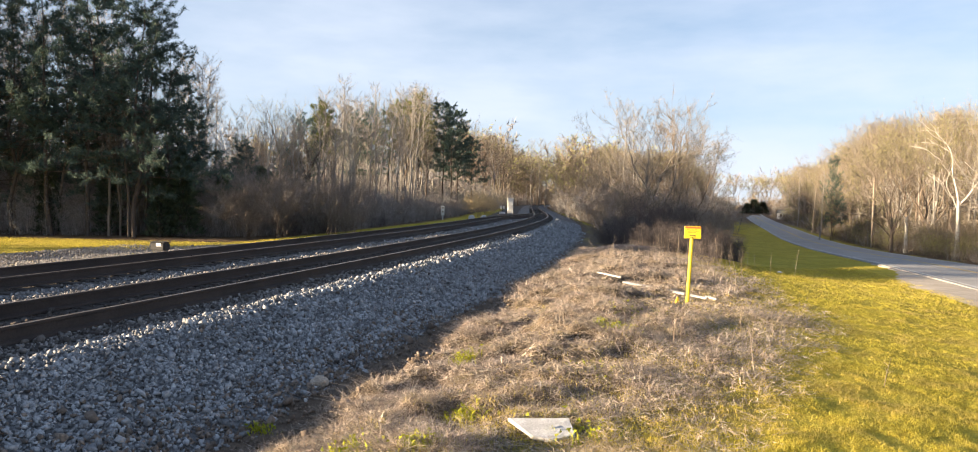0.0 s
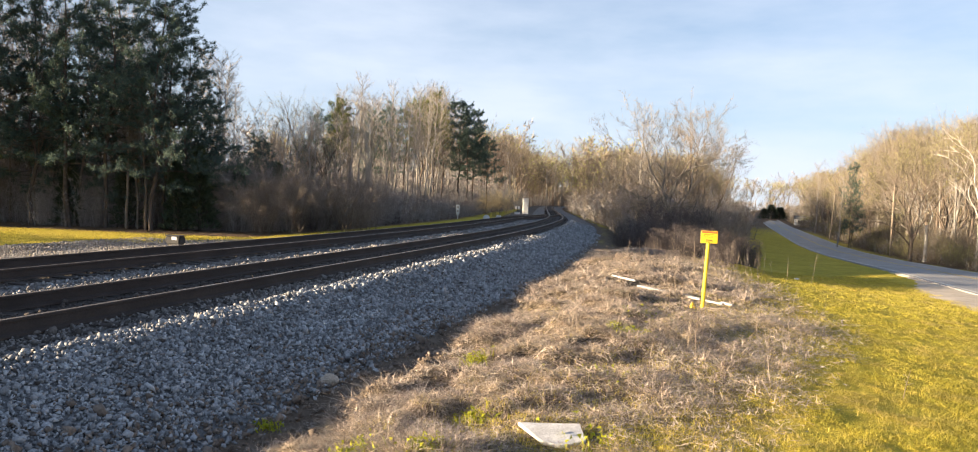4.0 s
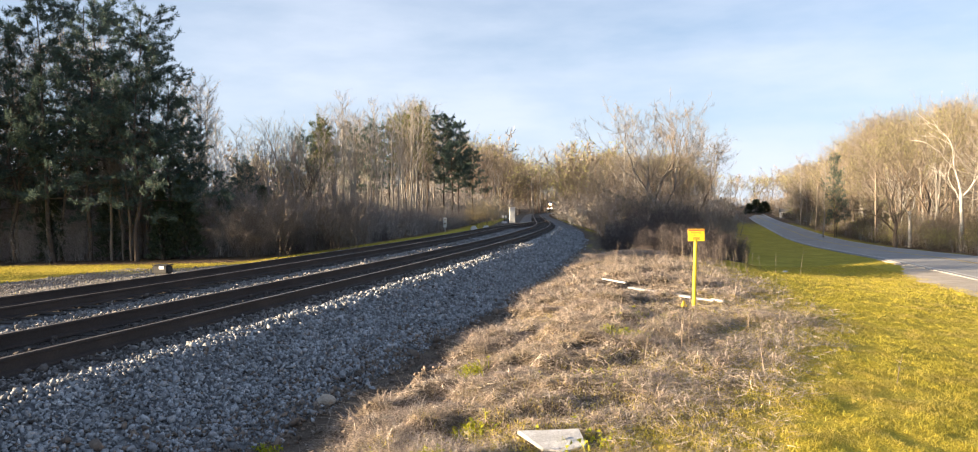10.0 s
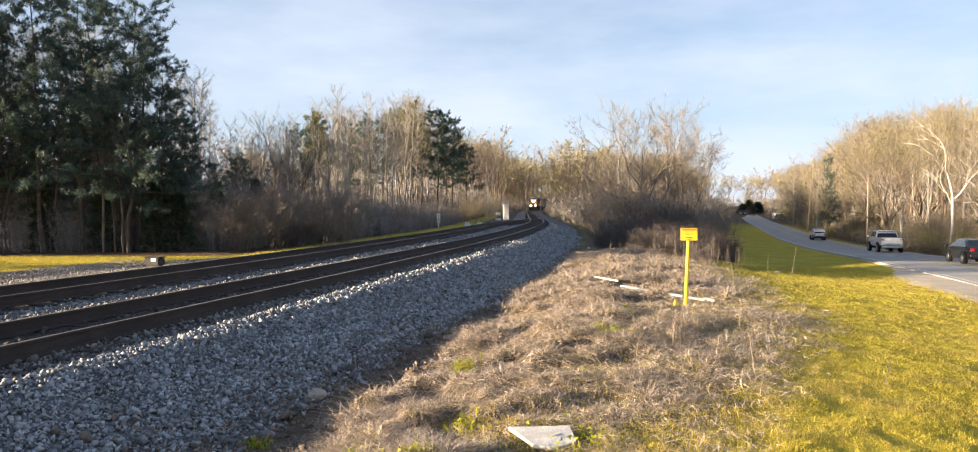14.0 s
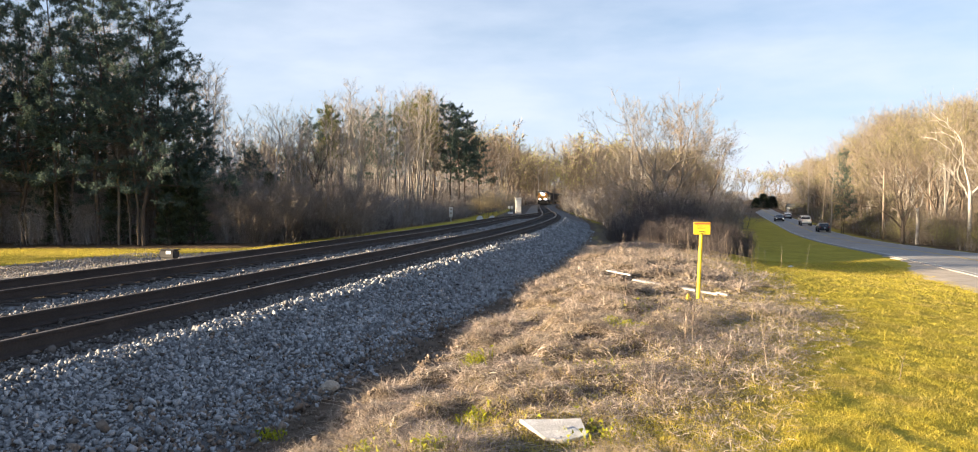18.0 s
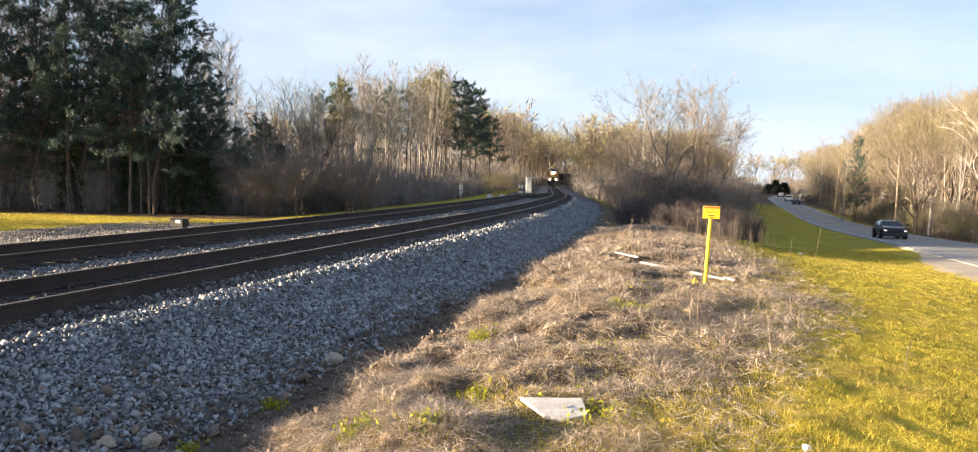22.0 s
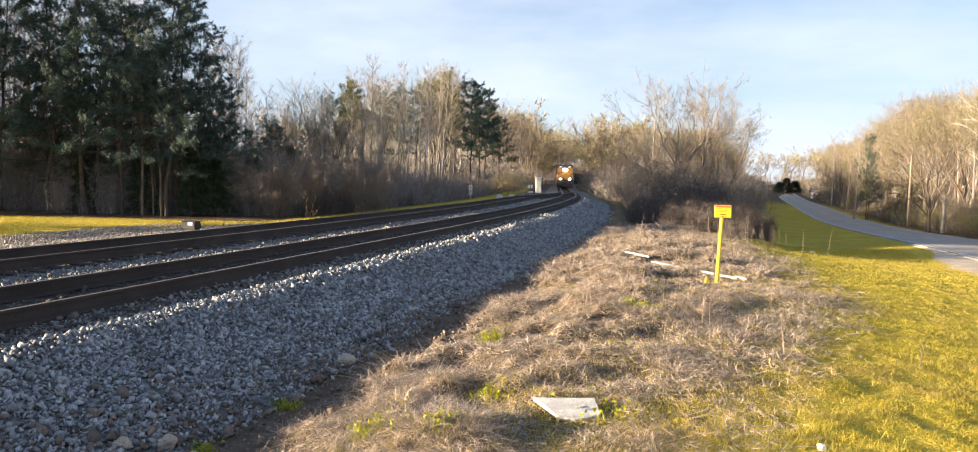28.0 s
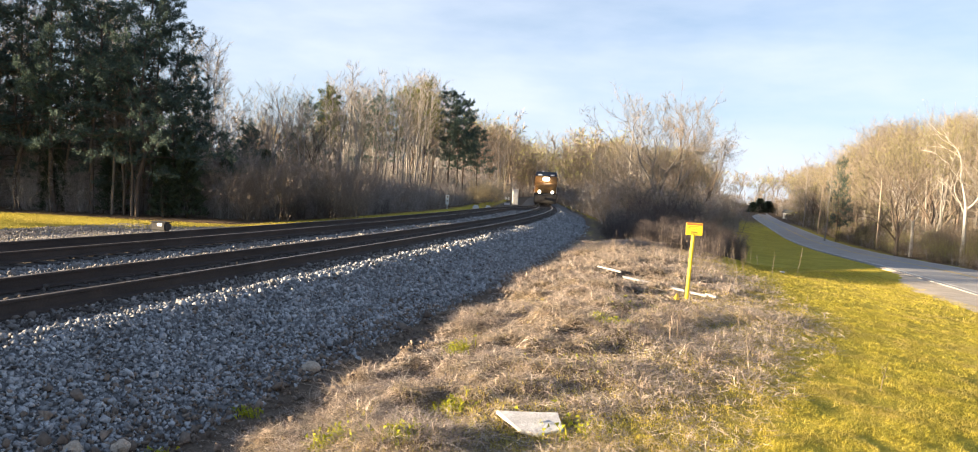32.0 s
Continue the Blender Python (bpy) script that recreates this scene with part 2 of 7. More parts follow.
BLADE = hued("green_grass_blades", [(0, (0.23, 0.21, 0.035)), (0.35, (0.48, 0.405, 0.058)), (0.8, (0.64, 0.525, 0.085)), (1, (0.72, 0.595, 0.16))], through_light=0.45, patch=(0.50, 0.38, 0.14))
WEED = hued("yellow_green_weed", [(0, (0.22, 0.26, 0.02)), (1, (0.46, 0.44, 0.04))], through_light=0.4)
STALK = hued("dry_stalks", [(0, (0.20, 0.15, 0.11)), (1, (0.45, 0.37, 0.29))])


def ground_material():
    m, nt, b = material("ground_cover", 0.95)
    def mask(name):
        a = nt.nodes.new("ShaderNodeAttribute")
        a.attribute_name = name
        return a.outputs["Fac"]
    n1, n2, n3 = noise_node(nt, 0.35, 5.0), noise_node(nt, 2.6, 5.0), noise_node(nt, 38.0, 4.0)
    green = ramp(nt, n1.outputs["Fac"], [(0.25, (0.33, 0.275, 0.04)), (0.55, (0.45, 0.365, 0.054)), (0.8, (0.54, 0.42, 0.08))])
    tuft = ramp(nt, n2.outputs["Fac"], [(0.3, (0.75, 0.8, 0.75)), (0.7, (1.2, 1.15, 1.1))])
    green = blend(nt, 1.0, green, tuft, "MULTIPLY")
    brown = ramp(nt, n2.outputs["Fac"], [(0.25, (0.06, 0.046, 0.037)), (0.6, (0.16, 0.125, 0.10)), (0.85, (0.13, 0.115, 0.06))])
    dirt = ramp(nt, n2.outputs["Fac"], [(0.3, (0.10, 0.075, 0.055)), (0.7, (0.19, 0.15, 0.115))])
    litter = ramp(nt, n2.outputs["Fac"], [(0.3, (0.09, 0.06, 0.04)), (0.7, (0.20, 0.14, 0.09))])
    c = blend(nt, mask("brown"), green, brown)
    c = blend(nt, mask("dirt"), c, dirt)
    c = blend(nt, mask("litter"), c, litter)
    c = blend(nt, 1.0, c, ramp(nt, n3.outputs["Fac"], [(0.3, (0.65,) * 3), (0.7, (1.3,) * 3)]), "MULTIPLY")
    nt.links.new(c, b.inputs["Base Color"])
    b.inputs["Specular IOR Level"].default_value = 0.1
    bump(nt, b, n3.outputs["Fac"], 0.8, 0.04)
    return m


GROUND = ground_material()

# ---- plan: track, road and lie of the land ----
TRACK_Y = [-90, -60, -20, -0.5, 19, 38.6, 58.4, 78, 97, 116, 136, 165, 184, 242, 281, 320, 360, 400, 460, 540, 640]
TRACK_X = [-29, -22.15, -13.07, -8.64, -4.21, -0.25, 2.85, 5.0, 6.15, 7.0, 7.95, 9.3, 10.2, 13.6, 17.4, 25, 36, 51, 80, 125, 190]


def spline(xs, ys):
    """A natural cubic through the given stations."""
    x, y = np.array(xs, float), np.array(ys, float)
    n, h = len(x), np.diff(x)
    a, r = np.eye(n), np.zeros(n)
    for i in range(1, n - 1):
        a[i, i - 1 : i + 2] = h[i - 1], 2 * (h[i - 1] + h[i]), h[i]
        r[i] = 6 * ((y[i + 1] - y[i]) / h[i] - (y[i] - y[i - 1]) / h[i - 1])
    s = np.linalg.solve(a, r)

    def at(q):
        q = np.clip(np.asarray(q, float), x[0], x[-1])
        i = np.clip(np.searchsorted(x, q) - 1, 0, n - 2)
        d, e, hh = x[i + 1] - q, q - x[i], h[i]
        return (s[i] * d**3 + s[i + 1] * e**3) / (6 * hh) + (y[i] / hh - s[i] * hh / 6) * d + (y[i + 1] / hh - s[i + 1] * hh / 6) * e
    return at


track_x = spline(TRACK_Y, TRACK_X)
ROAD_Y = [-400, -60, 30, 49, 62, 81, 100, 120, 155, 190, 221, 260, 320, 420, 700, 1500]
ROAD_Z = [-0.6, -0.9, -1.46, -1.92, -2.35, -2.92, -3.3, -3.5, -3.3, -3.1, -2.9, -2.3, -1.2, 0.4, 1.0, 1.0]
road_z = lambda y: np.interp(y, ROAD_Y, ROAD_Z)
ROAD_SLOPE, ROAD_COS = 0.298, 0.9583
LANE = 3.2


def road_x(y, off=0.0):
    """The road's line at y, off metres to the right of its middle."""
    return 14.09 + ROAD_SLOPE * np.asarray(y, float) + off / ROAD_COS


def side(x, y):
    """Metres to the right of the main track's middle."""
    d = (track_x(np.asarray(y) + 0.5) - track_x(np.asarray(y) - 0.5))
    return (np.asarray(x) - track_x(y)) / np.sqrt(1 + d * d)


def smooth(a, b, v):
    k = np.clip((np.asarray(v, float) - a) / (b - a), 0, 1)
    return k * k * (3 - 2 * k)


def value_noise(x, y, seed):
    """Smooth noise between 0 and 1, one cell a metre."""
    g = np.random.default_rng(seed).random((64, 64))
    x, y = np.asarray(x, float), np.asarray(y, float)
    i, j = np.floor(x).astype(int), np.floor(y).astype(int)
    a, b = x - i, y - j
    a, b = a * a * (3 - 2 * a), b * b * (3 - 2 * b)
    i, j, i2, j2 = i & 63, j & 63, (i + 1) & 63, (j + 1) & 63
    return (g[i, j] * (1 - a) + g[i2, j] * a) * (1 - b) + (g[i, j2] * (1 - a) + g[i2, j2] * a) * b


CLEAR = ((0.46, 6.55, 0.55), (4.13, 15.66, 0.8), (3.65, 18.55, 0.8), (4.62, 16.6, 0.7))


def tussocks(x, y):
    """How high the matted old grass heaps up on the verge, from 0 to about 0.25 m."""
    h = 0.11 * smooth(0.40, 0.88, value_noise(x * 1.25 + 0.3 * y, y * 0.95 + 7.3, 1)) + 0.13 * smooth(0.38, 0.85, value_noise(x * 2.9 + 3.1, y * 2.4, 2)) + 0.075 * value_noise(x * 6.9, y * 5.6 + 1.7, 3)
    for cx, cy, cr in CLEAR:
        h = h * (1 - 0.85 * np.exp(-(((x - cx) ** 2 + (y - cy) ** 2) / cr**2)))
    return h


def hummocks(x, y, u):
    """Heaps of old grass on the verge, and the lawn's slight unevenness."""
    e = np.interp(y, [3, 6.6, 9.6, 14.4, 21.5, 30, 40], [7.6, 8.0, 9.0, 10.6, 10.1, 9.5, 9.0])
    old = smooth(4.5, 5.0, u) * (1 - smooth(-1.2, 1.0, u - e)) * (1 - smooth(24, 38, y)) * smooth(2.0, 4.0, y)
    lawn = smooth(-1.0, 1.0, u - e) * smooth(2.0, 4.0, y) * (1 - smooth(30, 44, y))
    rough = 0.009 + 0.024 * (1 - smooth(6, 13, y))
    return old * (tussocks(x, y) * (1 - 0.6 * smooth(-2.6, -0.2, u - e)) - 0.03) + lawn * rough * (value_noise(x * 2.9, y * 2.3, 4) + value_noise(x * 6.7, y * 5.9, 5) - 1.0)


def lie(x, y):
    """The height of the ground."""
    x, y = np.asarray(x, float), np.asarray(y, float)
    u = side(x, y)
    left_edge = road_x(y, -LANE - 0.35)
    rz = road_z(y)
    berm = -0.47 - 0.75 * smooth(34, 46, y)
    toe = -0.84
    # from the foot of the ballast up the berm, then down to the road
    right = toe + (berm - toe) * smooth(4.7, 7.0, u)
    span = np.maximum(left_edge - (track_x(y) + 9.5), 1.0)
    k = np.clip((x - (track_x(y) + 9.5)) / span, 0, 1)
    k = k * k * 1.10 / (k + 0.10)
    dip = 0.62 * smooth(16, 42, y) * (1 - smooth(70, 160, y))
    right = np.where(u > 9.4, berm + (rz - 0.05 - berm) * k - dip * np.sin(np.pi * np.clip(k, 0, 1) ** 0.8) , right)
    v = (x - road_x(y)) * ROAD_COS
    beyond = rz - 0.08 - 0.25 * smooth(3.4, 5.5, v) + 0.9 * smooth(6, 30, v)
    right = np.where(v > -LANE - 0.35, np.where(v < LANE + 0.35, rz - 0.06, beyond), right)
    leftz = -0.42 - 0.25 * smooth(-7.0, -12.0, u) + 0.0
    out = np.where(u > 0, right, leftz)
    out = np.where((u > -6.6) & (u < 4.4), np.minimum(-0.45 + 0 * u, np.where(u > 0, -0.45 - 0.39 * smooth(1.5, 4.4, u), -0.45)), out)
    far = smooth(230, 520, np.hypot(x, y))
    return out + far * 0.8 + hummocks(x, y, u)


def mesh_of(name, verts, faces, mat, parent=None, label="", smooth_faces=False):
    me = bpy.data.meshes.new(name)
    me.from_pydata([tuple(v) for v in verts], [], faces)
    for mm in mat if isinstance(mat, (list, tuple)) else [mat]:
        me.materials.append(mm)
    if smooth_faces:
        me.shade_smooth()
    ob = new(name, me)
    if parent:
        ob.parent = parent
    if label:
        ob["label"] = label
    return ob


def fast_mesh(name, verts, tris, mat, mat_index=None):
    """A mesh of triangles from arrays."""
    me = bpy.data.meshes.new(name)
    v, t = np.asarray(verts, np.float32), np.asarray(tris, np.int32)
    me.vertices.add(len(v))
    me.vertices.foreach_set("co", v.ravel())
    me.loops.add(t.size)
    me.loops.foreach_set("vertex_index", t.ravel())
    me.polygons.add(len(t))
    me.polygons.foreach_set("loop_start", np.arange(0, t.size, 3, dtype=np.int32))
    for mm in mat if isinstance(mat, (list, tuple)) else [mat]:
        me.materials.append(mm)
    if mat_index is not None:
        me.polygons.foreach_set("material_index", np.asarray(mat_index, np.int32))
    me.update(calc_edges=True)
    me.validate()
    return me


def part(name, bm, mat, parent, label=""):
    """Links a bmesh as one mesh object under a thing or a part."""
    me = bpy.data.meshes.new(name)
    bm.to_mesh(me)
    bm.free()
    me.materials.append(mat)
    ob = new(name, me)
    ob.parent = parent
    if label:
        ob["label"] = label
    return ob


def box_bm(x0, y0, z0, x1, y1, z1, bevel=0.0, bm=None, segments=1):
    own = bm is None
    bm = bm or bmesh.new()
    vs = [bm.verts.new(p) for p in ((x0, y0, z0), (x1, y0, z0), (x1, y1, z0), (x0, y1, z0), (x0, y0, z1), (x1, y0, z1), (x1, y1, z1), (x0, y1, z1))]
    fs = [bm.faces.new([vs[i] for i in f]) for f in ((0, 3, 2, 1), (4, 5, 6, 7), (0, 1, 5, 4), (1, 2, 6, 5), (2, 3, 7, 6), (3, 0, 4, 7))]
    if bevel and own:
        bmesh.ops.bevel(bm, geom=bm.edges[:], offset=bevel, segments=segments, affect="EDGES")
    return bm


def cyl_bm(p0, p1, r0, r1=None, n=12, bm=None):
    """A closed tapered cylinder between two points."""
    bm = bm or bmesh.new()
    p0, p1 = Vector(p0), Vector(p1)
    r1 = r0 if r1 is None else r1
    q = (p1 - p0).to_track_quat("Z", "Y")
    rings = []
    for p, r in ((p0, r0), (p1, r1)):
        rings.append([bm.verts.new(p + q @ Vector((r * math.cos(a), r * math.sin(a), 0))) for a in (2 * math.pi * i / n for i in range(n))])
    for i in range(n):
        bm.faces.new((rings[0][i], rings[0][(i + 1) % n], rings[1][(i + 1) % n], rings[1][i]))
    bm.faces.new(rings[0][::-1])
    bm.faces.new(rings[1])
    return bm


def empty(name, at=(0, 0, 0), rz=0.0, **tags):
    ob = new(name)
    ob.matrix_basis = pose(*at, 0, 0, rz)
    return tagged(ob, **tags)


# ---- ground ----
def verge_edge(y):
    """Where the dry grass gives way to the mown grass, in metres right of the track."""
    return np.interp(y, [3, 6.6, 9.6, 14.4, 21.5, 30, 40], [7.6, 8.0, 9.0, 10.6, 10.1, 9.5, 9.0])


def wedge_edge(y):
    """How far the thicket between railway and road keeps from the road's middle."""
    return np.interp(y, [40, 47, 60, 120, 276], [-15.0, -15.0, -14.0, -11.0, -9.0])


def steps(*stops):
    """Stations whose spacing changes from stop to stop: (from, step), ..., (end, 0)."""
    out = []
    for (a, d), (b, _) in zip(stops[:-1], stops[1:]):
        out += list(np.arange(a, b - 1e-6, d))
    return np.array(out + [stops[-1][0]])


def build_ground():
    xs = steps((-2500, 500), (-500, 60), (-140, 8), (-40, 1.6), (-20, 0.45), (-4, 0.11), (7, 0.4), (14, 0.8), (45, 2.5), (120, 8), (240, 40), (520, 300), (2620, 0))
    ys = steps((-2500, 500), (-500, 60), (-80, 6), (-8, 0.5), (3, 0.11), (13, 0.18), (20, 0.3), (42, 1.0), (80, 3), (200, 10), (400, 50), (900, 400), (2900, 0))
    gx, gy = np.meshgrid(xs, ys)
    gz = lie(gx, gy)
    rng = np.random.default_rng(5)
    near = (np.abs(gx) < 60) & (gy > -20) & (gy < 90)
    u = side(gx, gy)
    v = (gx - road_x(gy)) * ROAD_COS
    rough = np.where((u > 4.5) & (v < -4.5), 1.0, 0.4)
    gz = gz + near * rough * rng.normal(0, 0.010, gz.shape) * np.where(u - verge_edge(gy) > 0, 0.25, 1.0) * (np.abs(v) > 4.2) * ((u > 4.4) | (u < -7))
    w, h = len(xs), len(ys)
    idx = np.arange(w * h).reshape(h, w)
    quads = np.stack([idx[:-1, :-1], idx[:-1, 1:], idx[1:, 1:], idx[1:, :-1]], -1).reshape(-1, 4)
    me = bpy.data.meshes.new("ground")
    me.from_pydata(np.stack([gx, gy, gz], -1).reshape(-1, 3).tolist(), [], quads.tolist())
    wob = 0.9 * np.sin(gy * 0.55) + 0.6 * np.sin(gx * 0.9 + gy * 0.3)
    brown = smooth(4.2, 5.0, u) * (1 - smooth(-1.2, 1.3, u + wob * 0.5 - verge_edge(gy))) * (1 - smooth(70, 90, gy)) * 0.95
    dirt = smooth(-6.9, -6.3, u) * (1 - smooth(4.5, 5.1, u + 0.15 * wob - 0.7 * np.exp(-(((gy - 10.6) / 1.8) ** 2))))
    dirt = np.maximum(dirt, smooth(-14.2, -13.2, u + 0.3 * wob) * smooth(-6.0, -7.0, u) * smooth(15, 17, gy) * smooth(29.4, 28.4, gy + 0.3 * wob))
    woods = np.maximum(smooth(-9.0, -10.6, u + 0.4 * wob) * smooth(33, 35, gy + 0.4 * wob), smooth(4.8, 6.8, v + 0.5 * wob))
    wedge = smooth(37, 41, gy + wob) * smooth(5.0, 6.5, u) * (1 - smooth(-1.0, 1.5, v - wedge_edge(gy) + wob))
    litter = np.clip(np.maximum(np.maximum(woods, wedge), smooth(160, 220, gy)), 0, 1)
    for nm, val in (("brown", brown), ("dirt", dirt), ("litter", litter)):
        at = me.attributes.new(nm, "FLOAT", "POINT")
        at.data.foreach_set("value", val.astype(np.float32).ravel())
    me.materials.append(GROUND)
    me.shade_smooth()
    tagged(new("ground", me), "mown green grass, dry brown verge and leaf litter", "ground", kind="structure")


build_ground()


def sweep(name, stations, profile, mat, frame_at, closed=False, **kw):
    """Runs a profile of (offset, height) along a line. frame_at(y) gives the point and its rightward direction."""
    verts, faces, n = [], [], len(profile)
    for y in stations:
        px, py, pz, rx, ry = frame_at(y)
        verts += [(px + rx * o, py + ry * o, pz + z) for o, z in profile]
    m = n if closed else n - 1
    for i in range(len(stations) - 1):
        for j in range(m):
            a, b = i * n + j, i * n + (j + 1) % n
            faces.append((a, b, b + n, a + n))
    if closed:
        faces.append(tuple(range(n - 1, -1, -1)))
        faces.append(tuple(range((len(stations) - 1) * n, len(stations) * n)))
    return mesh_of(name, verts, faces, mat, **kw)


def along_track(off_fn=lambda y: 0.0):
    def at(y):
        def p(q):
            d = float(track_x(q + 0.5) - track_x(q - 0.5))
            k = math.hypot(1, d)
            o = off_fn(q)
            return float(track_x(q)) + o / k, q - o * d / k
        (ax, ay), (bx, by) = p(y - 0.25), p(y + 0.25)
        l = math.hypot(bx - ax, by - ay)
        cx, cy = p(y)
        return cx, cy, 0.0, (by - ay) / l, -(bx - ax) / l
    return at


def siding_off(y):
    """The second track lies to the left and runs into the main one at a turnout."""
    return -4.15 * (1 - float(smooth(62, 104, y)))


main_at, siding_at = along_track(), along_track(siding_off)


def along_road(y):
    return float(road_x(y)), y, float(road_z(y)), ROAD_COS, -ROAD_COS * ROAD_SLOPE


TRACK_ST = steps((-60, 6), (0, 2), (120, 5), (200, 10), (520, 0))
bed = sweep("ballast_bed", TRACK_ST, [(-7.4, -0.7), (-6.4, -0.5), (-5.75, -0.27), (-4.15, -0.226), (-3.0, -0.25), (-2.1, -0.255), (-1.25, -0.236), (0, -0.226), (1.25, -0.240), (1.48, -0.236), (1.74, -0.206), (1.98, -0.25), (2.6, -0.47), (3.5, -0.70), (4.2, -0.85), (4.7, -0.98)], BALLAST, main_at)
bed.data.materials.append(FOULED_SHADED)
for f in bed.data.polygons:
    if f.index % 15 in (2, 3, 6, 7):
        f.material_index = 1
tagged(bed, "grey crushed-stone ballast bed under the tracks", "ballast", kind="structure")
ROAD_ST = steps((-400, 20), (20, 4), (130, 8), (260, 20), (700, 0))
road = sweep("road", ROAD_ST, [(-LANE - 0.35, -0.15), (-LANE - 0.3, 0.0), (0, 0.05), (LANE + 0.3, 0.0), (LANE + 0.35, -0.15)], ASPHALT, along_road)
tagged(road, "worn grey two-lane asphalt road", "road", kind="structure")
for off, w, mt, lab in ((-LANE, 0.10, LINE, "faded white edge line"), (LANE, 0.10, LINE, "faded white edge line"), (-0.11, 0.09, LINE_Y, "faded yellow centre line"), (0.11, 0.09, LINE_Y, "faded yellow centre line")):
    z = 0.05 * (1 - abs(off) / (LANE + 0.3)) + 0.006
    sweep("edge_line" if mt is LINE else "centre_line", ROAD_ST, [(off - w / 2, z), (off + w / 2, z)], mt, along_road, parent=road, label=lab)


# ---- tracks ----
def rail_profile(c):
    half = [(0.085, -0.215), (0.078, -0.185), (0.014, -0.160), (0.012, -0.050), (0.036, -0.040), (0.037, -0.010), (0.028, 0.0)]
    return [(c + x, z) for x, z in half] + [(c - x, z) for x, z in half[::-1]]


def tie_mesh():
    bm = box_bm(-1.29, -0.115, -0.17, 1.29, 0.115, 0.0, 0.012)
    me = bpy.data.meshes.new("tie")
    bm.to_mesh(me)
    bm.free()
    me.materials.append(TIE)
    return me


TIE_MESH = tie_mesh()


def build_track(at, stations, tie_from, tie_to, label):
    t = empty("railway_track", label=label, category="railway track", group="railway tracks")
    for c in (-0.755, 0.755):
        r = sweep("rail", stations, rail_profile(c), [RAIL, RAILTOP], at, closed=True, parent=t, label="rusty brown steel rail")
        m = len(rail_profile(0))
        for p in r.data.polygons[: (len(stations) - 1) * m]:
            if p.index % m == 6:
                p.material_index = 1
    rng = np.random.default_rng(11)
    y = tie_from
    while y < tie_to:
        px, py, pz, rx, ry = at(y)
        o = new("tie", TIE_MESH)
        o.parent = t
        o.matrix_basis = pose(px + rng.normal(0, 0.02), py, -0.213 + rng.uniform(-0.012, 0.0), 0, 0, math.degrees(math.atan2(ry, rx)) + rng.normal(0, 0.7))
        y += (0.53 if y < 110 else 1.06) * abs(rx)
    return t


build_track(main_at, TRACK_ST, -4.0, 150, "main railway track with rusty rails on dark wooden ties")
build_track(siding_at, steps((-60, 6), (0, 2), (100, 0)), -2.0, 92, "siding track with rusty rails on dark wooden ties")


# ---- growing things ----
class Shape:
    """Gathers triangles."""
    def __init__(self):
        self.v, self.t, self.n = [], [], 0

    def add(self, v, t):
        self.v.append(np.asarray(v, np.float32))
        self.t.append(np.asarray(t, np.int32) + self.n)
        self.n += len(v)

    def tube(self, pts, radii, sides=5):
        pts = np.asarray(pts, float)
        k = len(pts)
        ring = np.arange(sides) * 2 * np.pi / sides
        d = np.gradient(pts, axis=0)
        d /= np.linalg.norm(d, axis=1, keepdims=True) + 1e-9
        ref = np.where(np.abs(d[:, 2:3]) > 0.9, [[1.0, 0, 0]], [[0, 0, 1.0]])
        a = np.cross(d, ref)
        a /= np.linalg.norm(a, axis=1, keepdims=True)
        b = np.cross(d, a)
        v = pts[:, None] + np.asarray(radii)[:, None, None] * (np.cos(ring)[None, :, None] * a[:, None] + np.sin(ring)[None, :, None] * b[:, None])
        i = np.arange((k - 1) * sides).reshape(k - 1, sides)
        j = np.roll(i, -1, axis=1)
        t = np.concatenate([np.stack([i, j, j + sides], -1).reshape(-1, 3), np.stack([i, j + sides, i + sides], -1).reshape(-1, 3)])
        self.add(v.reshape(-1, 3), t)

    def slivers(self, start, ends, width, rng):
        """One thin pointed triangle from each start to its end."""
        s, e = np.asarray(start, float), np.asarray(ends, float)
        d = e - s
        c = np.cross(d, rng.normal(size=d.shape))
        c *= (np.asarray(width) / (np.linalg.norm(c, axis=1) + 1e-9))[:, None] / 2
        v = np.stack([s - c, s + c, e], 1).reshape(-1, 3)
        self.add(v, np.arange(len(v)).reshape(-1, 3))

    def leaves(self, at, size, rng):
        at = np.asarray(at, float)
        a, b = rng.normal(size=at.shape), rng.normal(size=at.shape)
        a /= np.linalg.norm(a, axis=1, keepdims=True)
        b /= np.linalg.norm(b, axis=1, keepdims=True)
        s = (size * rng.uniform(0.6, 1.4, len(at)))[:, None]
        v = np.stack([at, at + a * s, at + b * s], 1).reshape(-1, 3)
        self.add(v, np.arange(len(v)).reshape(-1, 3))

    def mesh(self, name, mat):
        return fast_mesh(name, np.concatenate(self.v), np.concatenate(self.t), mat)


def unit(v):
    return v / (np.linalg.norm(v) + 1e-9)


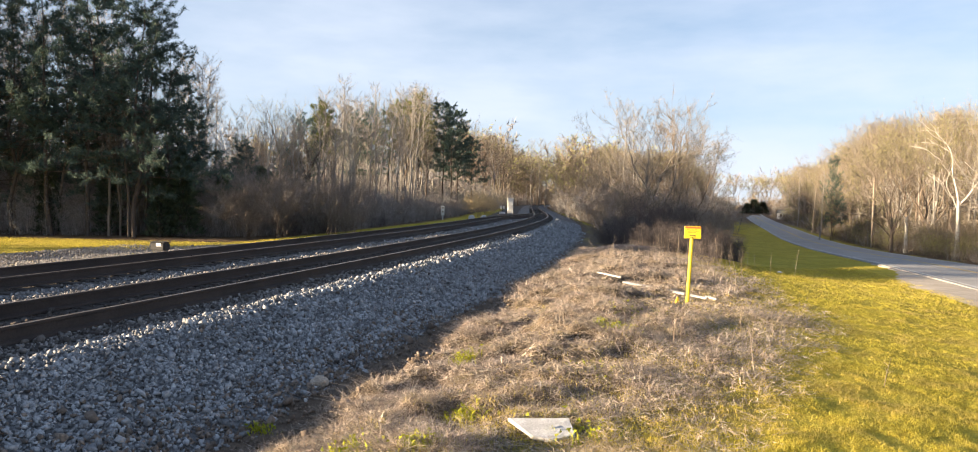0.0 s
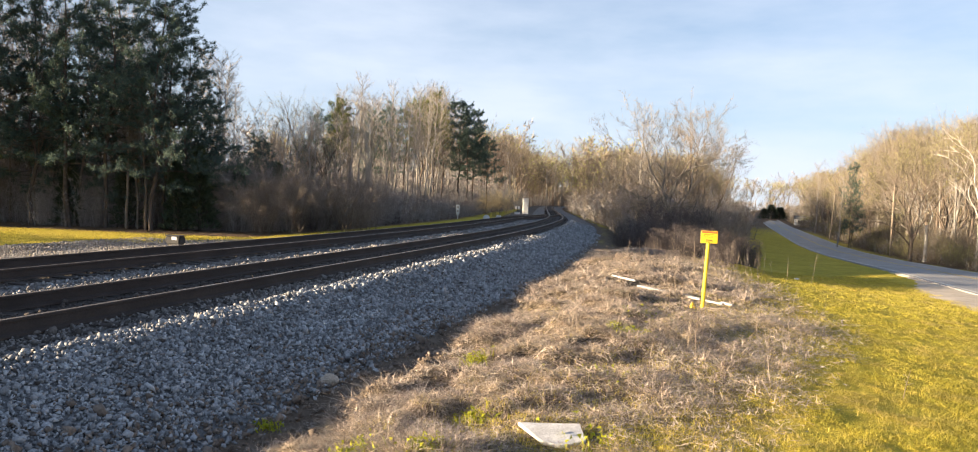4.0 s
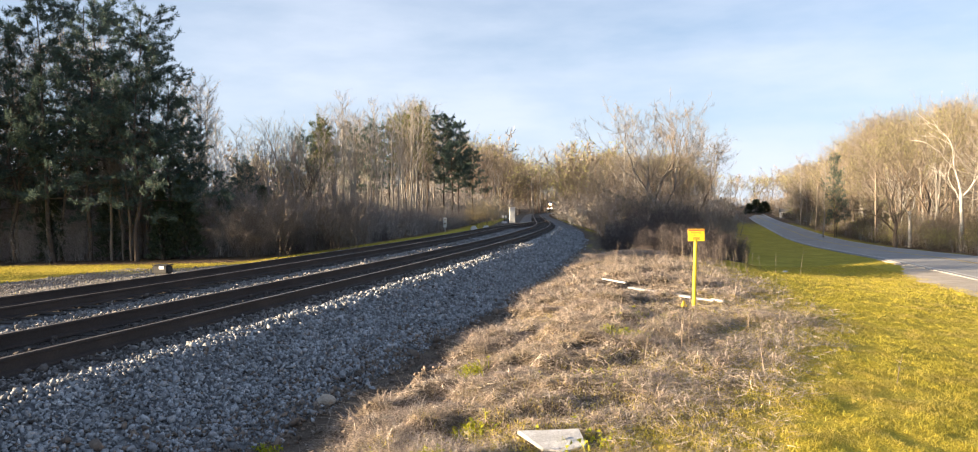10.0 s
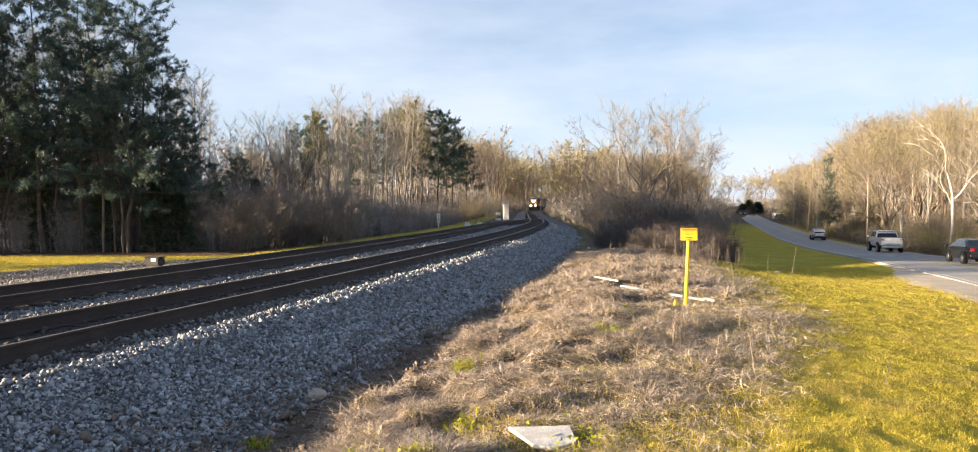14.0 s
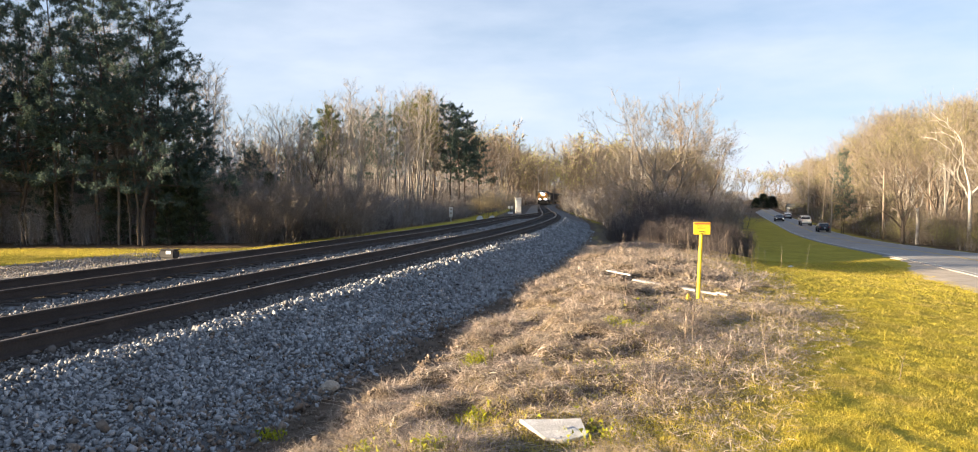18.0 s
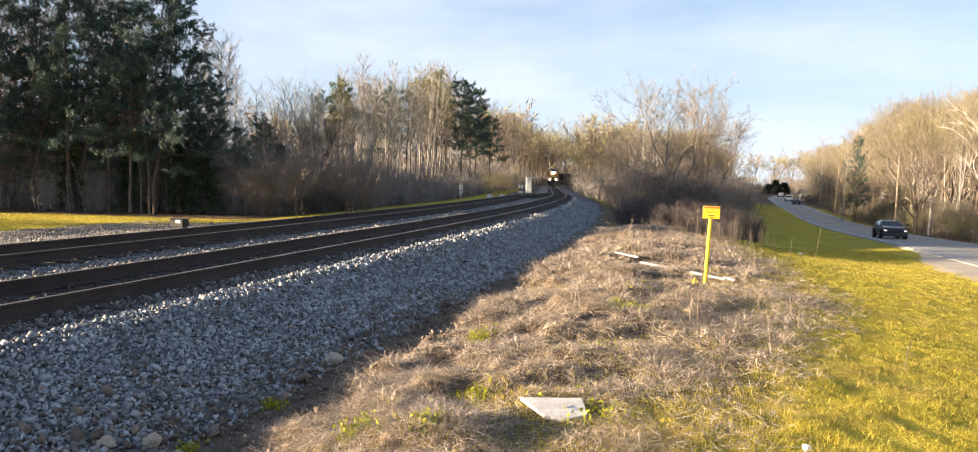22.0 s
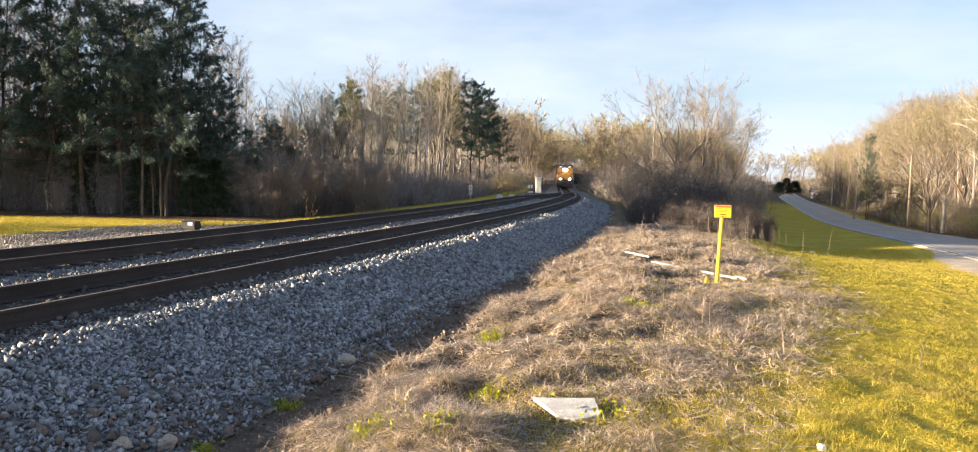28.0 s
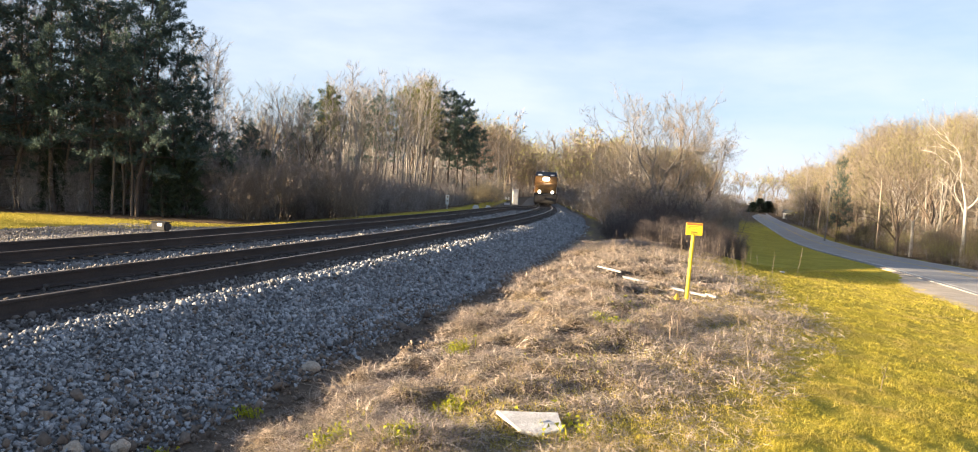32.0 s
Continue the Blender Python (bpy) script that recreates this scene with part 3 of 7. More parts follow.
def grow(wood, tips, start, way, length, radius, depth, rng, p):
    """A limb that bends upwards and forks; its last forks give the places and directions of twigs."""
    k = 4 if depth > 2 else 3 if depth > 1 else 2
    pts, d = [np.array(start, float)], np.array(way, float)
    for i in range(k):
        d = unit(d + rng.normal(0, p["wander"], 3) + np.array([0, 0, p["lift"]]))
        pts.append(pts[-1] + d * length / k)
    radius = max(radius, p.get("least", 0.0))
    radii = radius * np.linspace(1.0, 0.45, k + 1)
    wood.tube(pts, radii, 7 if depth >= p["depth"] else (5 if depth > 2 else 3))
    if depth <= 1:
        for q in range(1, k + 1):
            tips.append((pts[q], d, length))
        return
    n = int(rng.integers(p["forks"][0], p["forks"][1] + 1))
    for i in range(n):
        f = rng.uniform(p["from"], 1.0) if i < n - 1 else 1.0
        x = f * k
        j = min(int(x), k - 1)
        at = pts[j] + (pts[j + 1] - pts[j]) * (x - j)
        base = unit(pts[j + 1] - pts[j])
        out = unit(np.cross(base, rng.normal(size=3)))
        spread = rng.uniform(*p["spread"]) * (0.55 if i == n - 1 else 1.0)
        grow(wood, tips, at, unit(base * math.cos(spread) + out * math.sin(spread)), length * rng.uniform(*p["shorter"]), radius * (0.75 if i == n - 1 else 0.5) * (1 - 0.35 * f), depth - 1, rng, p)


def twig_haze(tips, per, reach, width, rng, droop=0.0):
    twigs = Shape()
    at = np.array([t[0] for t in tips])
    ways = np.array([t[1] for t in tips])
    at, ways = np.repeat(at, per, 0), np.repeat(ways, per, 0)
    at = at + rng.normal(0, 0.10, at.shape)
    d = ways * 0.8 + rng.normal(0, 0.6, at.shape) + np.array([0, 0, 0.25 - droop])
    d /= np.linalg.norm(d, axis=1, keepdims=True)
    ends = at + d * (reach * rng.uniform(0.4, 1.2, len(at)))[:, None]
    twigs.slivers(at, ends, width * rng.uniform(0.6, 1.3, len(at)), rng)
    return twigs, ends


def thing_of(name, parts, label, category, group=""):
    root = empty(name, label=label, category=category, group=group)
    for nm, me, lab in parts:
        o = new(nm, me)
        o.parent = root
        if lab:
            o["label"] = lab
        if nm in ("crown", "foliage"):
            o["kind"] = "stuff"
    return root


def bare_tree(seed, height, style, bark, twig, bud=None, label="bare tree"):
    rng = np.random.default_rng(seed)
    wood, tips = Shape(), []
    if style == "spread":
        p = dict(wander=0.13, lift=0.045, forks=(3, 4), spread=(0.45, 0.95), shorter=(0.58, 0.78), depth=9, least=0.010)
        p["from"] = 0.28
        zs = np.linspace(-0.3, height * 0.8, 9)
        pts = np.stack([np.cumsum(rng.normal(0, 0.12, 9)), np.cumsum(rng.normal(0, 0.12, 9)), zs], 1)
        pts[:3, :2] *= 0.3
        wood.tube(pts, height * 0.024 * np.linspace(1, 0.14, 9) ** 1.25, 9)
        n = 21
        for i in range(n):
            f = 0.16 + 0.66 * i / (n - 1)
            q = np.array([np.interp(f * height, zs, pts[:, c]) for c in range(3)])
            az, up = i * 2.4 + rng.normal(0, 0.35), (1.2 - 1.0 * (f - 0.16)) * rng.uniform(0.75, 1.1)
            d = np.array([math.cos(az) * math.sin(up), math.sin(az) * math.sin(up), math.cos(up)])
            wide = math.sin(math.pi * (0.28 + 0.62 * (f - 0.16) / 0.66))
            grow(wood, tips, q, d, height * rng.uniform(0.19, 0.27) * wide, height * 0.0095 * (1.15 - f), 4, rng, p)
        reach, per, w = height * 0.04, 3, 0.020
    elif style == "slender":
        p = dict(wander=0.10, lift=0.10, forks=(3, 3), spread=(0.4, 0.8), shorter=(0.5, 0.7), depth=9, least=0.012)
        p["from"] = 0.3
        k = 9
        lean = rng.normal(0, 0.025, 2)
        zs = np.linspace(-0.3, height, k)
        pts = np.stack([lean[0] * zs + rng.normal(0, 0.06, k), lean[1] * zs + rng.normal(0, 0.06, k), zs], 1)
        wood.tube(pts, height * 0.0105 * np.linspace(1, 0.12, k), 6)
        n = 30
        for i in range(n):
            f = 0.38 + 0.64 * (i / n) ** 0.85
            q = np.array([np.interp(f * height, zs, pts[:, c]) for c in range(3)])
            az = rng.uniform(0, 2 * np.pi)
            d = unit(np.array([math.cos(az), math.sin(az), rng.uniform(0.5, 1.2)]))
            grow(wood, tips, q, d, height * rng.uniform(0.10, 0.17) * (1.2 - 0.75 * f), height * 0.0028, 2, rng, p)
        reach, per, w = height * 0.05, 2, 0.030
    else:
        p = dict(wander=0.14, lift=0.10, forks=(4, 5), spread=(0.4, 0.8), shorter=(0.48, 0.66), depth=4)
        p["wander"] = 0.08
        p["from"] = 0.35
        grow(wood, tips, (0, 0, -0.3), (0.02, 0.02, 1), height * 0.5, height * 0.013, 4, rng, p)
        reach, per, w = height * 0.055, 4, 0.022
    twigs, ends = twig_haze(tips, per, reach, w, rng)
    scale = height / np.percentile(ends[:, 2], 99.5)
    wood.v, twigs.v, ends = [v * scale for v in wood.v], [v * scale for v in twigs.v], ends * scale
    parts = [("trunk", wood.mesh("trunk", bark), ""), ("crown", twigs.mesh("crown", twig), "")]
    if bud is not None:
        lv = Shape()
        pick = rng.random(len(ends)) < 0.8
        lv.leaves(ends[pick] - 0.15 * rng.random((pick.sum(), 1)) + rng.normal(0, 0.08, ends[pick].shape) * 0.5, 0.062, rng)
        parts.append(("foliage", lv.mesh("foliage", bud), "fresh spring buds"))
    return thing_of({"spread": "spreading_tree", "slender": "slender_tree", "wood": "woodland_tree"}[style], parts, label, "tree")


def pine_tree(seed, height, label, low=0.3, wide=0.24, needles=None, tufts=1.0):
    """A straight trunk with whorls of uneven boughs, each bough forked into sprays that carry tufts of needles."""
    rng = np.random.default_rng(seed)
    wood, crown = Shape(), Shape()
    k = 8
    zs = np.linspace(-0.3, height, k)
    pts = np.stack([rng.normal(0, 0.12, k), rng.normal(0, 0.12, k), zs], 1)
    pts[0, :2] = 0
    wood.tube(pts, height * 0.0095 * np.linspace(1, 0.12, k), 7)
    tuft_at, tuft_way = [], []
    n = 58
    for i in range(n):
        f = low + (0.985 - low) * ((i + rng.random()) / n) ** 0.9
        q = np.array([np.interp(f * height, zs, pts[:, c]) for c in range(3)])
        az = i * 2.4 + rng.normal(0, 0.5)
        ln = height * wide * (1.10 - f) ** 0.7 * rng.uniform(0.4, 1.15) + 0.4
        if rng.random() < 0.16:
            ln *= 1.4
        d = unit(np.array([math.cos(az), math.sin(az), rng.uniform(-0.18, 0.30) + 0.55 * (f - 0.5)]))
        m = 5
        bp = [q]
        for j in range(m):
            d = unit(d + rng.normal(0, 0.16, 3) + np.array([0, 0, 0.06]))
            bp.append(bp[-1] + d * ln / m)
        bp = np.array(bp)
        wood.tube(bp, 0.03 * (1.15 - f) * np.linspace(1.2, 0.3, m + 1) * height / 12, 3)
        sprays = max(4, int(ln * 2.6))
        for c in range(sprays):
            x = m * (0.30 + 0.68 * (c + rng.random()) / sprays)
            j = min(int(x), m - 1)
            base = bp[j] + (bp[j + 1] - bp[j]) * (x - j)
            way = unit(unit(bp[j + 1] - bp[j]) * 0.7 + rng.normal(0, 0.55, 3) * np.array([1, 1, 0.45]) + np.array([0, 0, 0.12]))
            reach = rng.uniform(0.35, 0.95) * min(1.0, 0.35 + ln / 3)
            wood.tube([base, base + way * reach], [0.012, 0.006], 3)
            for g in (0.3, 0.5, 0.7, 0.85, 1.0):
                tuft_at.append(base + way * reach * g + rng.normal(0, 0.07, 3))
                tuft_way.append(way)
    per = int(11 * tufts)
    at, ways = np.repeat(np.array(tuft_at), per, 0), np.repeat(np.array(tuft_way), per, 0)
    at = at + rng.normal(0, 0.045, at.shape)
    d = ways * 0.6 + rng.normal(0, 0.75, at.shape) + np.array([0, 0, 0.25])
    d /= np.linalg.norm(d, axis=1, keepdims=True)
    crown.slivers(at, at + d * rng.uniform(0.13, 0.27, (len(at), 1)), np.full(len(at), 0.040), rng)
    return thing_of("pine_tree", [("trunk", wood.mesh("trunk", BARK_DARK), ""), ("crown", crown.mesh("crown", needles or NEEDLE), "")], label, "tree")


def vase_tree(seed, height, bark, twig, label, limbs=8, wide=1.0, lean=0.0, bud=None, stout=1.0):
    """A short trunk that parts low into many long limbs, which fan out and fork into a round, open crown."""
    rng = np.random.default_rng(seed)
    wood, tips = Shape(), []
    p = dict(wander=0.17, lift=0.035, forks=(2, 3), spread=(0.30, 0.70), shorter=(0.62, 0.82), depth=9, least=0.016)
    p["from"] = 0.42
    zs = np.linspace(-0.3, height * 0.24, 5)
    pts = np.stack([lean * zs, rng.normal(0, 0.04, 5), zs], 1)
    wood.tube(pts, height * 0.026 * stout * np.array([1.25, 1.0, 0.9, 0.85, 0.7]), 9)
    for i in range(limbs):
        f = 0.45 + 0.55 * i / (limbs - 1)
        q = np.array([np.interp(f * height * 0.24, zs, pts[:, c]) for c in range(3)])
        az, up = i * 2.4 + rng.normal(0, 0.3), wide * (0.95 - 0.75 * i / (limbs - 1)) * rng.uniform(0.85, 1.15)
        d = np.array([math.cos(az) * math.sin(up) + lean, math.sin(az) * math.sin(up), math.cos(up)])
        grow(wood, tips, q, unit(d), height * rng.uniform(0.27, 0.34), height * 0.0135 * stout, 5, rng, p)
    twigs, ends = twig_haze(tips, 6, height * 0.06, 0.021, rng)
    k = height / np.percentile(ends[:, 2], 99.5)
    wood.v, twigs.v, ends = [v * k for v in wood.v], [v * k for v in twigs.v], ends * k
    parts = [("trunk", wood.mesh("trunk", bark), ""), ("crown", twigs.mesh("crown", twig), "")]
    if bud is not None:
        lv = Shape()
        lv.leaves(ends + rng.normal(0, 0.05, ends.shape), 0.07, rng)
        parts.append(("foliage", lv.mesh("foliage", bud), "fresh spring buds"))
    return thing_of("spreading_tree", parts, label, "tree")


def cedar_tree(seed, height, label):
    rng = np.random.default_rng(seed)
    wood, crown = Shape(), Shape()
    wood.tube([(0, 0, -0.2), (0, 0, height * 0.5), (0.05, 0, height * 0.95)], [0.09, 0.06, 0.02], 6)
    n = 4200
    f = rng.random(n) ** 0.8
    r = height * 0.2 * (1.03 - f) ** 0.8 * np.sqrt(rng.uniform(0.25, 1, n)) * (1 + 0.25 * np.sin(f * 40))
    az = rng.uniform(0, 2 * np.pi, n)
    s = np.stack([r * np.cos(az), r * np.sin(az), 0.15 + f * height * 0.97], 1)
    d = np.stack([np.cos(az), np.sin(az), rng.uniform(-0.1, 0.9, n)], 1) + rng.normal(0, 0.35, (n, 3))
    crown.slivers(s, s + d * 0.26, np.full(n, 0.10), rng)
    return thing_of("cedar_tree", [("trunk", wood.mesh("trunk", BARK_DARK), ""), ("crown", crown.mesh("crown", CEDAR), "")], label, "tree")


def shrub(seed, height, width, twig, label, bud=None, dense=1.0, name="shrub"):
    rng = np.random.default_rng(seed)
    wood, tips = Shape(), []
    p = dict(wander=0.16, lift=0.05, forks=(3, 4), spread=(0.3, 0.75), shorter=(0.5, 0.75), depth=9)
    p["from"] = 0.25
    for i in range(int(11 * dense)):
        az = rng.uniform(0, 2 * np.pi)
        b = np.array([math.cos(az), math.sin(az), 0]) * width * 0.28 * math.sqrt(rng.random())
        d = unit(np.array([b[0], b[1], height * rng.uniform(0.5, 1.0)]) + rng.normal(0, 0.25, 3) * np.array([width, width, 0]) * 0.5)
        grow(wood, tips, b - np.array([0, 0, 0.2]), d, height * rng.uniform(0.4, 0.7), 0.014, 3, rng, p)
    twigs, ends = twig_haze(tips, 6, height * 0.18, 0.014, rng)
    k = height / np.percentile(ends[:, 2], 99)
    wood.v, twigs.v, ends = [v * k for v in wood.v], [v * k for v in twigs.v], ends * k
    parts = [("stem", wood.mesh("stem", BARK), ""), ("crown", twigs.mesh("crown", twig), "")]
    if bud is not None:
        lv = Shape()
        lv.leaves(ends + rng.normal(0, 0.04, ends.shape), 0.06, rng)
        parts.append(("foliage", lv.mesh("foliage", bud), "fresh spring buds"))
    return thing_of(name, parts, label, "shrub")


def brush_shape(seed, height, width, n, k, sub, thick):
    """Thin stems and twigs that reach down to the ground."""
    rng = np.random.default_rng(seed)
    a, q = rng.uniform(0, 2 * np.pi, n), np.sqrt(rng.random(n)) * width / 2
    foot = np.stack([q * np.cos(a), q * np.sin(a), np.full(n, -0.25)], 1)
    lean = np.stack([np.cos(a), np.sin(a)], 1) * rng.uniform(0, 0.30, (n, 1)) + rng.normal(0, 0.14, (n, 2))
    ln = height * rng.uniform(0.45, 1.05, n) * (1 - 0.3 * (2 * q / width) ** 2)
    tip = foot + np.concatenate([lean, np.ones((n, 1))], 1) * ln[:, None]
    stems, twigs = Shape(), Shape()
    stems.slivers(foot, tip, rng.uniform(0.02, 0.045, n) * (1 + thick) / 2, rng)
    f = rng.uniform(0.06, 1.0, (n, k, 1)) ** 0.8
    s = (foot[:, None] + (tip - foot)[:, None] * f).reshape(-1, 3)
    d = rng.normal(0, 0.75, s.shape) + np.array([0, 0, 0.75])
    e = s + d * (np.repeat(ln, k) * rng.uniform(0.05, 0.19, len(s)))[:, None]
    twigs.slivers(s, e, rng.uniform(0.010, 0.020, len(s)) * thick, rng)
    s2 = np.repeat(s, sub, 0) + np.repeat(e - s, sub, 0) * rng.uniform(0.3, 1.0, (len(s) * sub, 1))
    d2 = rng.normal(0, 0.8, s2.shape) + np.array([0, 0, 0.5])
    twigs.slivers(s2, s2 + d2 * rng.uniform(0.12, 0.36, (len(s2), 1)) * (1 + 0.25 * (thick - 1)), rng.uniform(0.007, 0.015, len(s2)) * thick, rng)
    return stems, twigs


def brush(seed, height, width, twig, label):
    stems, twigs = brush_shape(seed, height, width, 70, 15, 3, 1.6)
    return thing_of("thicket", [("stem", stems.mesh("stem", twig), ""), ("crown", twigs.mesh("crown", twig), "")], label, "brush")


FAR_CLUMPS = []
for q in range(3):
    both = Shape()
    for half in brush_shape(70 + q, 4.5, 4.6, 20, 12, 2, 3.2):
        both.add(np.concatenate(half.v), np.concatenate(half.t))
    FAR_CLUMPS.append((np.concatenate(both.v), np.concatenate(both.t)))
FAR_BRUSH = (Shape(), Shape(), Shape())


def far_brush(tan, x, y, size, rng):
    v, t = FAR_CLUMPS[int(rng.integers(0, 3))]
    th = rng.uniform(0, 6.28)
    rot = np.array([[math.cos(th), -math.sin(th), 0], [math.sin(th), math.cos(th), 0], [0, 0, 1]]) * size
    FAR_BRUSH[tan].add(v @ rot.T + (x, y, float(lie(x, y))), t)


BARK_LIMB = worn("tan_grey_bark", (0.15, 0.125, 0.105), (0.29, 0.255, 0.22), 1.4, 0.85, fine=9.0, bumped=0.4, stretch=(4, 4, 0.8))

PROTO = dict(
    spread=[bare_tree(1, 14, "spread", BARK_LIMB, TWIG_TAN, None, "broad bare tree with many pale limbs"), bare_tree(2, 14, "spread", BARK_PALE, TWIG_TAN, None, "broad bare tree with grey-tan limbs"), vase_tree(81, 11.5, BARK_SUNLIT, TWIG_TAN, "open bare tree with pale limbs fanning from a low fork"), vase_tree(82, 13, BARK, TWIG_TAN, "tall open bare tree with grey limbs", 9, 0.9), vase_tree(83, 14, BARK, TWIG_OLIVE, "bare tree with a dark trunk and budding olive twigs", 8, 0.9, 0.0, BUD, 0.6), vase_tree(84, 12, BARK_DARK, TWIG, "dark leaning bare tree with upswept limbs", 6, 0.6, -0.16)],
    slender=[bare_tree(3, 15, "slender", BARK_PALE, TWIG, None, "tall slender bare tree with pale trunk"), bare_tree(4, 16, "slender", BARK_PALE, TWIG_TAN, BUD, "tall slender tree with yellow-green buds"), bare_tree(5, 14, "slender", BARK, TWIG, None, "tall slender bare tree with brown trunk"), bare_tree(15, 15, "slender", BARK_PALE, TWIG_TAN, None, "tall slender bare tree with pale trunk"), bare_tree(16, 15, "slender", BARK_WHITE, TWIG_TAN, None, "tall slender bare tree with whitish trunk")],
    wood=[bare_tree(6, 12, "wood", BARK, TWIG, None, "bare brown woodland tree with fine twigs"), bare_tree(7, 13, "wood", BARK, TWIG_OLIVE, BUD, "woodland tree with yellow-green buds"), bare_tree(8, 11, "wood", BARK, TWIG_TAN, BUD_RED, "small woodland tree with russet buds"), bare_tree(9, 12, "wood", BARK_PALE, TWIG_TAN, None, "bare tan woodland tree with fine twigs")],
    pine=[pine_tree(20, 13, "dark green pine with a ragged crown", 0.30, 0.29), pine_tree(21, 13, "dark green pine with low spreading branches", 0.22, 0.31), pine_tree(22, 14, "tall dark green pine with a bare lower trunk", 0.36, 0.30), pine_tree(23, 15, "tall slim pine with sunlight coloured into its olive crown", 0.52, 0.20, NEEDLE_SUN), pine_tree(24, 14, "dense dark green pine with a rounded crown", 0.40, 0.30, None, 1.8)],
    brush=[brush(60, 4.5, 4.2, BRUSH, "dense thicket of bare grey-brown brush"), brush(61, 4.5, 4.2, TWIG_TAN, "dense thicket of tan sunlit brush"), brush(62, 4.2, 4.6, BRIAR_SHADED, "tangled briars and brush, shade put into their dark brown colour"), brush(63, 4.4, 4.4, TWIG_OLIVE, "dense thicket of olive budding brush")],
    cedar=[cedar_tree(30, 5, "dark green cedar at the wood's edge")],
    sapling=[shrub(50, 4.2, 2.6, TWIG, "thicket of bare brown saplings", None, 1.2, "sapling"), shrub(51, 4.6, 2.6, TWIG, "thicket of bare grey-brown saplings", None, 1.2, "sapling")],
    shrub=[shrub(40, 3.0, 2.6, TWIG, "bare brown shrub at the wood's edge"), shrub(41, 3.2, 3.0, TWIG_TAN, "tan shrub with swelling spring buds"), shrub(42, 2.6, 2.6, TWIG_TAN, "shrub with yellow-green buds", BUD), shrub(43, 2.2, 2.4, TWIG, "low bare thicket shrub", None, 1.3), shrub(44, 4.0, 4.2, TWIG_GOLD_LIT, "golden shrub beside the track, sunlight put into its twig colour", None, 2.2)],
)
USED = set()


TALL = dict(spread=14.0, slender=15.0, wood=12.0, pine=13.3, cedar=5.0, shrub=2.9, sapling=4.4, brush=4.5)
SKYLINE = ([-400, 300, 345, 400, 470, 500, 560, 650, 700, 745, 790, 840, 880, 985, 1050, 1110, 1150, 1180, 1200, 1250, 1300, 1335, 1350, 1375, 1400, 1440, 1480, 1600, 2400],
           [-200, 60, 170, 180, 180, 160, 158, 148, 162, 190, 220, 222, 230, 238, 240, 240, 250, 270, 274, 264, 250, 236, 218, 190, 172, 158, 152, 148, 100])


def reach_of(kind, x, y, s, rng):
    """The size at which a tree stands as high as the woods do in that direction."""
    ahead = max(y, 5.0)
    line = float(np.interp(784 + 1196 * x / ahead, *SKYLINE))
    most = 1.64 - float(lie(x, y)) + ahead * (327 - line) / 1196
    k = most / TALL[kind]
    if kind == "brush":
        return min(s, k)
    if kind in ("shrub", "sapling", "cedar"):
        return min(s, k, (2.0 + ahead * 0.05) / TALL[kind] if x < float(track_x(y)) else 9.0)
    return float(np.clip(k * rng.uniform(0.74, 1.02), 0.3, 1.5))


def plant(kind, i, x, y, scale=1.0, turn=None, rng=None, group="", tall=1.0, sink=0.0):
    ob = PROTO[kind][i]
    if rng is not None:
        scale = reach_of(kind, x, y, scale, rng)
    if kind == "brush" and y > 62:
        return far_brush({1: 1, 3: 2}.get(i, 0), x, y, scale, rng)
    rng = rng or np.random.default_rng(int(abs(x * 131 + y * 17)) + 1)
    turn = rng.uniform(0, 360) if turn is None else turn
    m = Matrix.LocRotScale((x, y, float(lie(x, y)) - sink), Euler((radians(rng.normal(0, 1.5)), radians(rng.normal(0, 1.5)), radians(turn))), (scale, scale, scale * tall))
    if (kind, i) in USED:
        c = copy_thing(ob, Matrix.Identity(4))
    else:
        c, _ = ob, USED.add((kind, i))
    c.matrix_basis = m
    if group:
        c["group"] = group
    return c


def at_side(u, y):
    px, py, _, rx, ry = main_at(y)
    return px + rx * u, py + ry * u


def pix(px, py_depth):
    """X at a distance for a direction seen at rest: how far to the right of straight ahead, per 1200."""
    return (px - 784) / 1200 * py_depth


